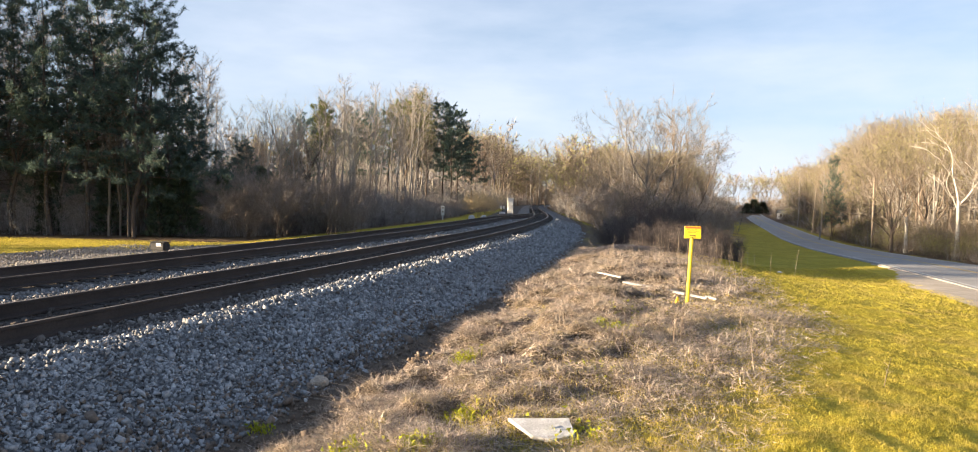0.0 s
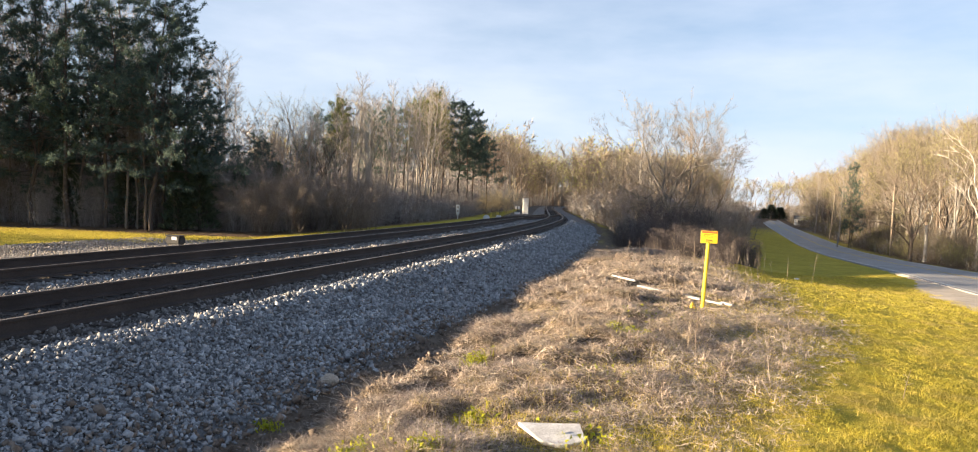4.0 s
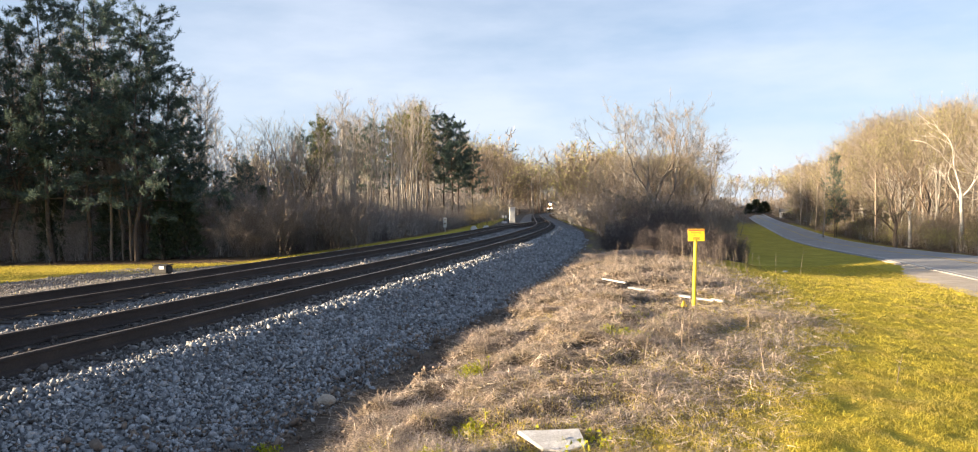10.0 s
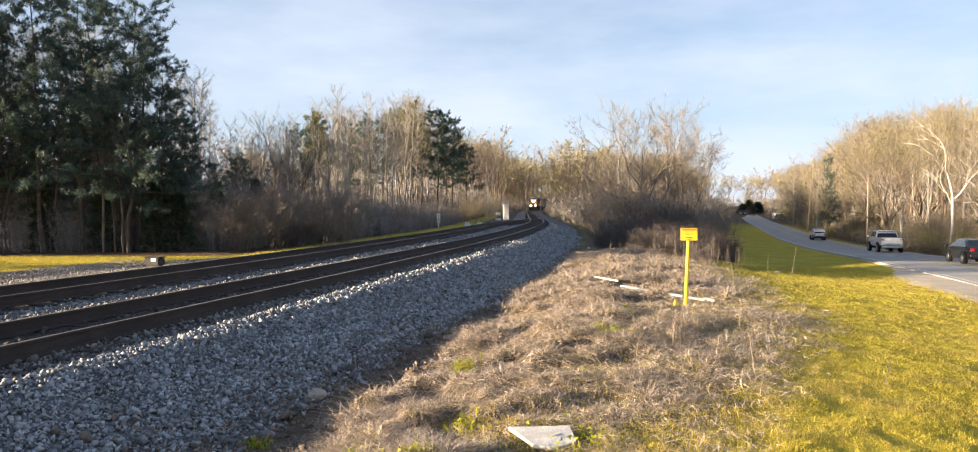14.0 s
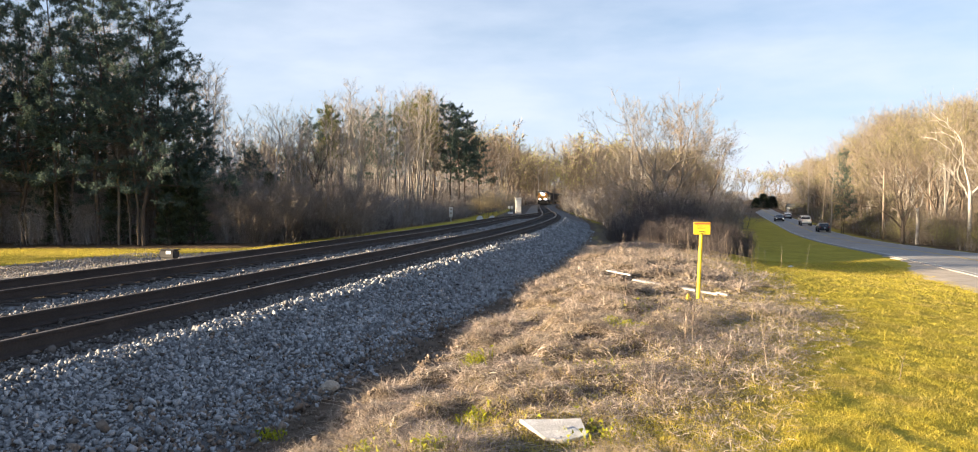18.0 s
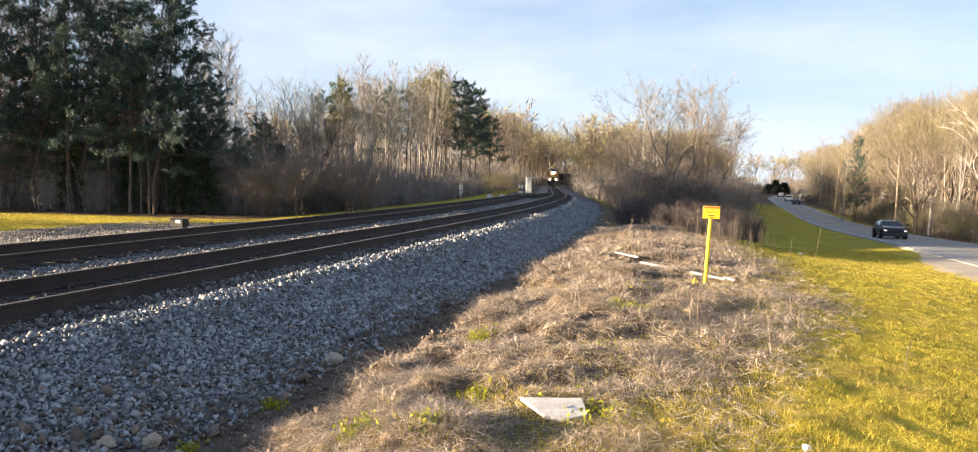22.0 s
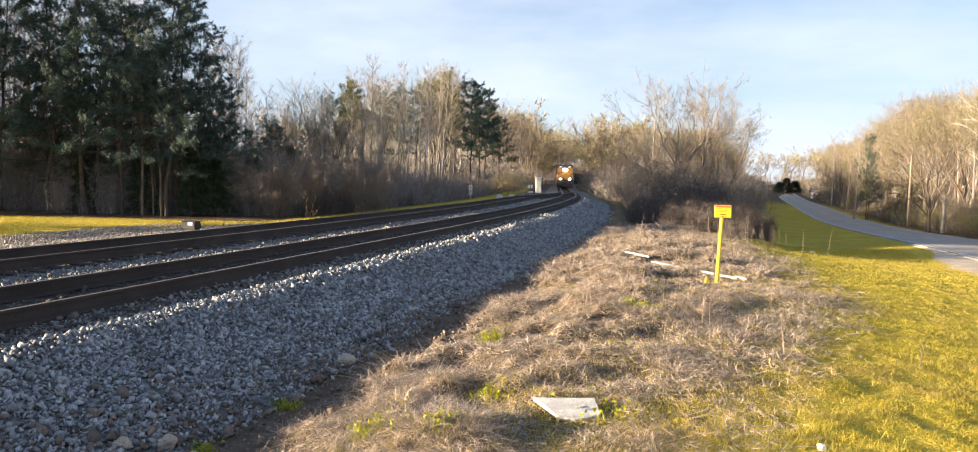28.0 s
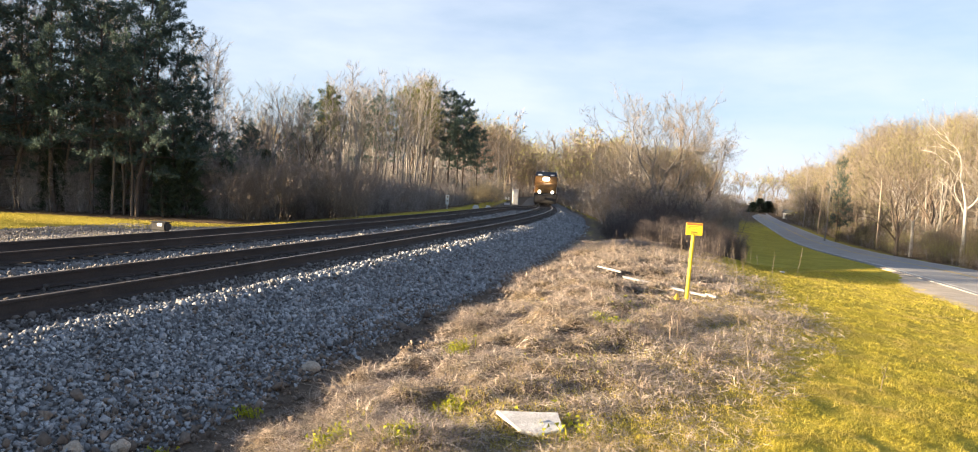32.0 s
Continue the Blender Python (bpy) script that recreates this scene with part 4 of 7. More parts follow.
def build_woods():
    r = np.random.default_rng(77)
    g = "woods left of the tracks"
    # dark pines nearest on the left
    for q in range(14):
        d = r.uniform(42, 60)
        plant("slender", int(r.integers(0, 2)) * 2, pix(r.uniform(-120, 220), d), d, r.uniform(0.8, 1.05), rng=r, group=g)
    # woods beyond the picture, whose shade lies on the tracks further on
    for q in range(30):
        x = r.uniform(-62, -28)
        y = 34.8 + 0.29 * (x + 24) + (r.uniform(0, 6) if q % 2 else r.uniform(6, 38))
        if x / y < -0.72:
            plant("pine", int(r.integers(0, 3)), x, y, r.uniform(0.85, 1.1), rng=r, group=g)
    # unseen pines far to the left, added to shade the thicket across the tracks
    for x, y, i, s in ((-33.0, 21.5, 1, 0.80), (-36.5, 20.0, 0, 0.85), (-31.0, 24.5, 1, 0.78), (-38.0, 24.0, 2, 0.85)):
        plant("pine", i, x, y, s, group=g)
    for px, d, i, s in ((-75, 37.5, 0, 0.95), (10, 36.5, 1, 0.92), (72, 36.5, 0, 0.97), (130, 37, 1, 0.97), (205, 36.5, 1, 0.93), (228, 38, 0, 0.86), (262, 38, 1, 0.72), (290, 39.5, 0, 0.52), (40, 38, 1, 0.55), (150, 38.5, 1, 0.55), (215, 39, 1, 0.5), (85, 39, 1, 0.5), (0, 39, 1, 0.6), (165, 42, 2, 1.04)):
        plant("pine", i, pix(px, d), d, s, group="dark pines at the wood's edge")
    for q in range(64):
        d = r.uniform(37.0, 44)
        x = pix(r.uniform(-90, 430), d)
        y = max(d, 37.2 + 0.29 * (x + 24))
        plant("brush", 0, x, y, r.uniform(0.4, 0.75) + 0.05 * (y - 37), rng=r, group=g)
    for q in range(26):
        d = r.uniform(36.8, 41)
        plant("slender", 2, pix(r.uniform(-30, 275), d), d, r.uniform(0.4, 0.65), group=g)
    for px, d, sc in ((70, 37.5, 0.7), (165, 38, 0.75), (250, 37.5, 0.7)):
        plant("cedar", 0, pix(px, d), d, sc, group="cedars at the wood's edge")
    for px, d, s in ((285, 38, 0.85), (345, 40, 0.7), (410, 43, 0.75), (372, 41, 0.5)):
        plant("cedar", 0, pix(px, d), d, s, group="cedars at the wood's edge")
    # front to back along the track
    for y in np.arange(36, 150, 1.9):
        for row, (u0, step) in enumerate(((-11.2, 1.6), (-13, 3), (-17, 5), (-23, 7), (-31, 10))):
            if r.random() < (0.95, 0.6, 0.62, 0.62, 0.6)[row] * (1 if y < 110 else 0.75):
                u = u0 - r.uniform(0, step)
                x, yy = at_side(u, y + r.uniform(-1, 1))
                if yy < 38 and x > -40 and row < 3:
                    continue
                k = r.random()
                if row == 0:
                    kind, i, s = "shrub", int(r.integers(0, 2)) * 3, r.uniform(0.6, 1.0)
                elif row == 1 and k < 0.55:
                    kind, i, s = "sapling", int(r.integers(0, 2)), r.uniform(0.5, 0.8)
                elif k < 0.86:
                    kind, i, s = "slender", (0, 3, 4, 3, 1, 2, 0)[int(r.integers(0, 7))], 1.0
                elif k < 0.98:
                    kind, i, s = "wood", int(r.integers(0, 4)), 1.0
                else:
                    kind, i, s = "pine", int(r.integers(0, 3)), 1.0
                plant(kind, i, x, yy, s, rng=r, group=g)
    # dense brush under the trees
    for y in np.arange(37, 122, 2.3):
        for row, u in enumerate((-12.6, -15.5, -19.5, -24.5, -31)):
            x, yy = at_side(u - r.uniform(0, 2.2), y + r.uniform(-1, 1))
            if yy > 37.5 + 0.29 * (x + 24):
                plant("brush", 0, x, yy, (r.uniform(0.35, 0.6), r.uniform(0.45, 0.75), r.uniform(0.55, 0.9), r.uniform(0.6, 1.0), r.uniform(0.8, 1.2))[row] * (1 + max(0.0, y - 58) / 70), rng=r, group=g)
    for y in np.arange(38, 122, 1.5):
        x, yy = at_side(-11.3 - r.uniform(0, 0.8), y + r.uniform(-0.6, 0.6))
        if yy > 37.5 + 0.29 * (x + 24):
            plant("brush", (0, 0, 2)[int(r.integers(0, 3))], x, yy, r.uniform(0.32, 0.5) * (1 + max(0.0, y - 58) / 90), rng=r, group=g)
    for y in np.arange(122, 330, 4.0):
        for u in (-8.5, -12.5, -17):
            x, yy = at_side(u - r.uniform(0, 2), y + r.uniform(-1.5, 1.5))
            plant("brush", (0, 2)[int(r.integers(0, 2))], x, yy, r.uniform(0.7, 1.5), rng=r, group=g)
    for y in np.arange(62, 150, 2.4):
        for u in (-36, -42, -50):
            x, yy = at_side(u - r.uniform(0, 5), y + r.uniform(-1, 1))
            plant("brush", 0, x, yy, r.uniform(1.1, 1.7), rng=r, group=g)
    # near-hidden brush deep in the woods, added to block the low sun
    for q in range(150):
        x = r.uniform(-78, -27)
        y = 43 + 0.29 * (x + 24) + r.uniform(0, 46)
        if float(side(x, y)) < -17:
            far_brush(0, x, y, reach_of("brush", x, y, r.uniform(1.5, 2.5), r), r)
    # a dark thicket at the near end, with low pines behind
    for q in range(30):
        d = r.uniform(37, 48)
        plant("sapling", int(r.integers(0, 2)), pix(r.uniform(330, 560), d), d, r.uniform(0.7, 1.0), rng=r, group=g)
    for q in range(3):
        d = r.uniform(43, 53)
        plant("pine", q % 2, pix(345 + q * 22 + r.uniform(-6, 6), d), d, r.uniform(0.36, 0.44), group=g)
    for q in range(70):
        d = r.uniform(105, 165)
        x = pix(r.uniform(500, 735), d)
        if float(side(x, d)) < -12:
            plant("brush", 0, x, d, r.uniform(1.4, 2.4), rng=r, group=g)
    for px, d, sc in ((440, 60, 0.46), (375, 66, 0.5)):
        plant("pine", int(r.integers(0, 3)), pix(px, d), d, sc, group=g)
    for q in range(12):
        d = r.uniform(58, 76)
        plant("wood", 2, pix(r.uniform(330, 480), d), d, 0.6, group=g).scale = (0.72, 0.72, 0.68)
    for px, d in ((635, 92), (652, 95), (668, 97), (655, 90), (540, 85)):
        plant("slender", 1, pix(px, d), d, 1.02, group=g)
    for q in range(26):
        d = r.uniform(38.5, 42)
        plant("sapling", int(r.integers(0, 2)), pix(r.uniform(-60, 340), d), d, r.uniform(0.6, 1.0), rng=r, group=g)
    # further along the line, where the woods shade the track
    for y in np.arange(150, 345, 3.2):
        for u in (-8.5, -12, -17):
            x, yy = at_side(u - r.uniform(0, 2.5), y + r.uniform(-1.5, 1.5))
            k = r.random()
            kind, i = ("slender", int(r.integers(0, 3))) if k < 0.45 else ("wood", int(r.integers(0, 4))) if k < 0.97 else ("pine", 2)
            plant(kind, i, x, yy, 1.0, rng=r, group=g)
    for px, d, i, s in ((704, 104, 4, 1.10), (728, 108, 4, 1.06), (716, 100, 4, 0.80), (748, 112, 4, 0.78), (640, 105, 3, 1.04), (664, 103, 3, 1.08), (676, 110, 3, 1.0), (612, 102, 3, 0.98), (588, 100, 2, 0.98), (500, 82, 3, 0.80), (512, 90, 3, 0.88), (560, 96, 2, 0.92)):
        plant("pine", i, pix(px, d), d, s, group=g)
    plant("spread", 5, pix(498, 62), 62, 0.74, 0, group=g)
    for px, d, sc in ((772, 85, 1.0), (757, 86, 0.85)):
        plant("shrub", 4, pix(px, d), d, sc, group=g)
    for px, d in ((845, 262), (868, 250), (884, 270), (905, 255), (926, 265), (858, 300), (896, 300)):
        plant("slender", 1, pix(px, d), d, 1.5 * d / 262, group=g)
    # between the railway and the road
    g = "woods between railway and road"
    for y in list(np.arange(40, 110, 2.1)) + list(np.arange(110, 230, 5.0)):
        x0, x1 = at_side(5.8 if y > 43 else 7.5, y)[0], float(road_x(y, float(wedge_edge(y)) + 1.0 * math.sin(y * 0.9)))
        n = int(np.clip((x1 - x0) / 2.3, 2, 11))
        xa, xb = x0 + 0.8, max(x1 - 1.8, x0 + 1.5)
        for q in range(n):
            x = xa + (xb - xa) * (q + r.uniform(0.1, 0.9)) / n
            edge = q == 0 or q == n - 1
            tall = 0.45 + 0.50 * float(smooth(40, 58, y)) + 0.45 * float(smooth(58, 100, y))
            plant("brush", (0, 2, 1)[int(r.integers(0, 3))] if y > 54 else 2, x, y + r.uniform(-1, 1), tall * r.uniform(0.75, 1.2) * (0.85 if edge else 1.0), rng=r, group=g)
        n = int(np.clip((x1 - x0) / 4.6, 1, 7))
        for q in range(n):
            x = x0 + (x1 - x0) * (q + r.uniform(0.1, 0.9)) / n
            k = r.random()
            if y < 48:
                continue
            if y < 58:
                kind, i, s = ("shrub", (0, 3)[int(r.integers(0, 2))], r.uniform(0.5, 0.8))
            elif q in (0, n - 1) or y < 74:
                kind, i, s = ("shrub", (0, 1, 3)[int(r.integers(0, 3))], r.uniform(0.9, 1.3)) if k < 0.4 else ("sapling", int(r.integers(0, 2)), r.uniform(0.7, 1.1))
            elif k < 0.62:
                kind, i, s = "wood", int(r.integers(0, 4)), 1.0
            elif k < 0.80 and q < n - 2:
                kind, i, s = "spread", 1, 1.0
            else:
                kind, i, s = "slender", (0, 2, 3)[int(r.integers(0, 3))], 1.0
            plant(kind, i, x, y + r.uniform(-1, 1), s, rng=r, group=g)
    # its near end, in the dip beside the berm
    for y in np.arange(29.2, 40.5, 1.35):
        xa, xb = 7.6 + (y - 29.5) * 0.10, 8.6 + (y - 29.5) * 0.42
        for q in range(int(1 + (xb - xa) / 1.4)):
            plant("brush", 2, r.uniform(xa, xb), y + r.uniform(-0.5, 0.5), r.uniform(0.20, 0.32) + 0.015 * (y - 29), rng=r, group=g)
    plant("spread", 2, pix(1040, 70), 70, 1.17, 40, group=g)
    plant("spread", 3, pix(1088, 80), 80, 1.20, 200, group=g)
    for px, d, sc in ((990, 92, 0.98), (1012, 96, 1.0), (1135, 90, 0.76)):
        plant("slender", 1, pix(px, d), d, sc, group=g)
    # beyond the road
    g = "woods beyond the road"
    for y in list(np.arange(36, 150, 2.1)) + list(np.arange(150, 320, 5.0)):
        for row, (v0, step) in enumerate(((6.6, 1.5), (9, 2.5), (12, 3), (16, 5), (22, 8))):
            thick = r.uniform(0.8, 1.15) * (0.40, 0.75, 1.0, 1.2, 1.3)[row]
            x = float(road_x(y, v0 + r.uniform(0, step)))
            plant("brush", (1, 3, 3, 0)[int(r.integers(0, 4))], x, y + r.uniform(-1, 1), thick, rng=r, group=g)
            if row > 1 or r.random() < 0.35:
                x = float(road_x(y, v0 + r.uniform(0, step)))
                k = r.random()
                if row < 2:
                    kind, i, s = "shrub", int(r.integers(0, 3)), r.uniform(0.6, 1.0) * (1.0, 1.5)[row]
                elif k < 0.16:
                    kind, i, s = "slender", (2, 2, 1, 0)[int(r.integers(0, 4))], 1.0
                elif k < 0.42:
                    kind, i, s = "spread", (1, 4, 0)[int(r.integers(0, 3))], 1.0
                elif k < 0.85:
                    kind, i, s = "wood", (0, 1, 1, 3)[int(r.integers(0, 4))], 1.0
                else:
                    continue
                plant(kind, i, x, y + r.uniform(-1, 1), s, rng=r, group=g)
    plant("pine", 1, pix(1328, 120), 120, 1.0, group=g).scale = (0.55, 0.55, 1.0)
    plant("pine", 1, pix(1332, 121), 121, 1.0, 130, group=g).scale = (0.5, 0.5, 0.8)
    plant("slender", 1, pix(1311, 117), 117, 0.82, group=g)
    plant("slender", 1, pix(1275, 190), 190, 1.15, group=g)
    plant("spread", 4, pix(1425, 82), 82, 1.05, 30, group=g)
    for px, d, w, h in ((1203, 296, 2.9, 1.1), (1217, 299, 3.0, 0.95), (1192, 294, 2.2, 0.8)):
        plant("cedar", 0, pix(px, d), d, 1.0, group="dark evergreens beyond the road").scale = (w, w, h)


build_woods()


def far_woods():
    """Distant trees at the end of the line and of the road, as one mass."""
    r = np.random.default_rng(9)
    src = []
    p = dict(wander=0.14, lift=0.10, forks=(3, 3), spread=(0.35, 0.7), shorter=(0.55, 0.75), depth=4)
    p["from"] = 0.3
    for k in range(4):
        wood, tips = Shape(), []
        grow(wood, tips, (0, 0, -0.3), (0.02, 0.02, 1), 6.5, 0.2, 4, r, p)
        tw, ends = twig_haze(tips, 5, 1.3, 0.13, r)
        bd = Shape()
        bd.leaves(ends + r.normal(0, 0.2, ends.shape), 0.27, r)
        top = max(t[0][2] for t in tips)
        src.append([(np.concatenate(q.v) * 14 / top, np.concatenate(q.t)) for q in (wood, tw, bd)])
    wood, tw, bd = Shape(), Shape(), Shape()
    for q in range(560):
        a = r.uniform(-0.34, 0.52) if q % 2 else r.normal(0.07, 0.06)
        d = r.uniform(170, 330) if q % 2 else r.uniform(170, 430)
        x, y = math.tan(a) * d, d
        if q > 500:
            y = r.uniform(420, 470)
            x = float(road_x(y)) + r.uniform(-60, 40)
        elif abs(float(side(x, y))) < 6.5 or -(30 if y < 290 else 10) < x - float(road_x(y)) < 9:
            continue
        ms = src[int(r.integers(0, 4))]
        s, th = r.uniform(0.9, 1.45), r.uniform(0, 6.28)
        if q % 3 == 0:
            s *= 0.45
        elif d > 330:
            s *= 1.25
        rot = np.array([[math.cos(th), -math.sin(th), 0], [math.sin(th), math.cos(th), 0], [0, 0, 1]]) * s
        z = float(lie(x, y))
        budding = r.random() < 0.55
        for k, (v, t) in enumerate(ms):
            if k < 2 or budding:
                (wood, tw, bd)[k].add(v @ rot.T + (x, y, z), t)
    for q in range(430):
        a, d = r.uniform(-0.62, 0.70), r.uniform(165, 330)
        x, y = math.tan(a) * d, d
        if q > 360:
            y = r.uniform(330, 420)
            x = float(road_x(y)) + r.choice([-1, 1]) * r.uniform(5 if y < 390 else 0, 45)
        elif abs(float(side(x, y))) < 9 or -(16 if y < 270 else 8) < x - float(road_x(y)) < 11:
            continue
        th, (v, t) = r.uniform(0, 6.28), src[q % 4][1]
        rot = np.array([[math.cos(th), -math.sin(th), 0], [math.sin(th), math.cos(th), 0], [0, 0, 0.7]]) * r.uniform(0.6, 0.9)
        tw.add(v @ rot.T + (x, y, float(lie(x, y)) - 2.2), t)
    for q in range(260):
        y = r.uniform(230, 440)
        out = r.uniform(6.5, 45) * r.choice([-1, 1]) if y < 405 else r.uniform(-50, 50)
        x = float(road_x(y, out))
        if abs(float(side(x, y))) > 8 and not (y < 280 and -13 < out < 0):
            far_brush(int(q % 3 > 0), x, y, r.uniform(0.7, 1.7), r)
    for q in range(60):
        y, a = r.uniform(340, 470), r.uniform(0.01, 0.14)
        x = a * y
        if abs(float(side(x, y))) < 6.5 or abs(x - float(road_x(y))) < 9:
            continue
        ms, sc, th = src[q % 4], r.uniform(1.15, 1.6), r.uniform(0, 6.28)
        rot = np.array([[math.cos(th), -math.sin(th), 0], [math.sin(th), math.cos(th), 0], [0, 0, 1]]) * sc
        for k, (v, t) in enumerate(ms):
            (wood, tw, bd)[k].add(v @ rot.T + (x, y, float(lie(x, y))), t)
    for q in range(140):
        y = r.uniform(345, 420)
        x = r.uniform(0.02, 0.115) * y
        if abs(float(side(x, y))) > 6.5:
            far_brush(int(q % 2), x, y, r.uniform(1.6, 2.9), r)
    brush_root = empty("distant_brush", label="distant bare brush under the woods", category="brush", kind="stuff")
    for nm, shp, mt in (("grey_brush", FAR_BRUSH[0], BRUSH), ("tan_brush", FAR_BRUSH[1], TWIG_TAN), ("olive_brush", FAR_BRUSH[2], TWIG_OLIVE)):
        o = new(nm, shp.mesh(nm, mt))
        o.parent = brush_root
        o["kind"] = "stuff"
    root = empty("far_woods", label="distant budding woods at the line's end", category="woods", kind="stuff")
    for nm, shp, mt in (("trunks", wood, BARK), ("twigs", tw, TWIG_TAN), ("buds", bd, BUD)):
        o = new(nm, shp.mesh(nm, mt))
        o.parent = root
        o["kind"] = "stuff"


far_woods()


# ---- loose stone, grass and weeds ----
def stone_shapes(n, seed):
    """Angular crushed stones: the hulls of a few scattered points."""
    r = np.random.default_rng(seed)
    out = []
    for i in range(n):
        bm = bmesh.new()
        p = r.normal(size=(10, 3))
        p = p / np.linalg.norm(p, axis=1, keepdims=True) * r.uniform(0.8, 1.15, (10, 1)) * np.array([1.0, r.uniform(0.6, 0.95), r.uniform(0.42, 0.7)])
        vs = [bm.verts.new(q) for q in p]
        got = bmesh.ops.convex_hull(bm, input=vs)
        bmesh.ops.delete(bm, geom=[v for v in bm.verts if not v.link_faces], context="VERTS")
        bm.verts.index_update()
        v = np.array([q.co[:] for q in bm.verts])
        t = np.array([[q.index for q in f.verts] for f in bm.faces])
        bm.free()
        out.append((v, t))
    return out


STONES = stone_shapes(9, 3)
BED_U = [-7.4, -6.4, -5.75, -4.15, -3.0, -2.1, -1.25, 0, 1.25, 1.48, 1.74, 1.98, 2.6, 3.5, 4.2, 4.7]
BED_Z = [-0.7, -0.5, -0.27, -0.226, -0.25, -0.255, -0.236, -0.226, -0.240, -0.236, -0.206, -0.25, -0.47, -0.70, -0.85, -0.98]


def track_points(u, y):
    d = track_x(y + 0.5) - track_x(y - 0.5)
    k = np.sqrt(1 + d * d)
    return track_x(y) + u / k, y - u * d / k


def turns(r, n):
    q = r.normal(size=(n, 4))
    q /= np.linalg.norm(q, axis=1, keepdims=True)
    w, x, y, z = q.T
    return np.stack([1 - 2 * (y * y + z * z), 2 * (x * y - z * w), 2 * (x * z + y * w), 2 * (x * y + z * w), 1 - 2 * (x * x + z * z), 2 * (y * z - x * w), 2 * (x * z - y * w), 2 * (y * z + x * w), 1 - 2 * (x * x + y * y)], -1).reshape(-1, 3, 3)


def scatter(shape, r, u0, u1, y0, y1, per_m2, size, on_bed=True, spread=0.35):
    n = int((u1 - u0) * (y1 - y0) * per_m2)
    u, y = r.uniform(u0, u1, n), r.uniform(y0, y1, n)
    x, yy = track_points(u, y)
    z = np.interp(u, BED_U, BED_Z) if on_bed else lie(x, yy)
    s = size * np.exp(r.normal(0, spread, n))
    rot = turns(r, n)
    z = z + s * 0.15 + r.uniform(0, 0.6, n) * s
    which = r.integers(0, len(STONES), n)
    for i, (v, t) in enumerate(STONES):
        m = which == i
        if not m.any():
            continue
        vv = np.einsum("nij,vj->nvi", rot[m], v) * s[m][:, None, None] + np.stack([x, yy, z], -1)[m][:, None]
        tt = t[None] + (np.arange(m.sum()) * len(v))[:, None, None]
        shape.add(vv.reshape(-1, 3), tt.reshape(-1, 3))


# fouled stone whose dark tone also holds the shade between the rails
DARK_STONE = worn("fouled_stone", (0.045, 0.037, 0.032), (0.14, 0.12, 0.105), 3.0, 0.95, fine=14.0, bumped=0.3, island=0.4)
# a darker, browner tone than the slope's ballast stone
DARKER_STONE = worn("darker_grey_stone", (0.15, 0.138, 0.128), (0.32, 0.30, 0.285), 3.0, 0.95, fine=14.0, bumped=0.3, island=0.45)
BROWN_STONE = worn("brown_stone", (0.12, 0.09, 0.07), (0.27, 0.215, 0.17), 3.0, 0.95, fine=14.0, bumped=0.3, island=0.4)


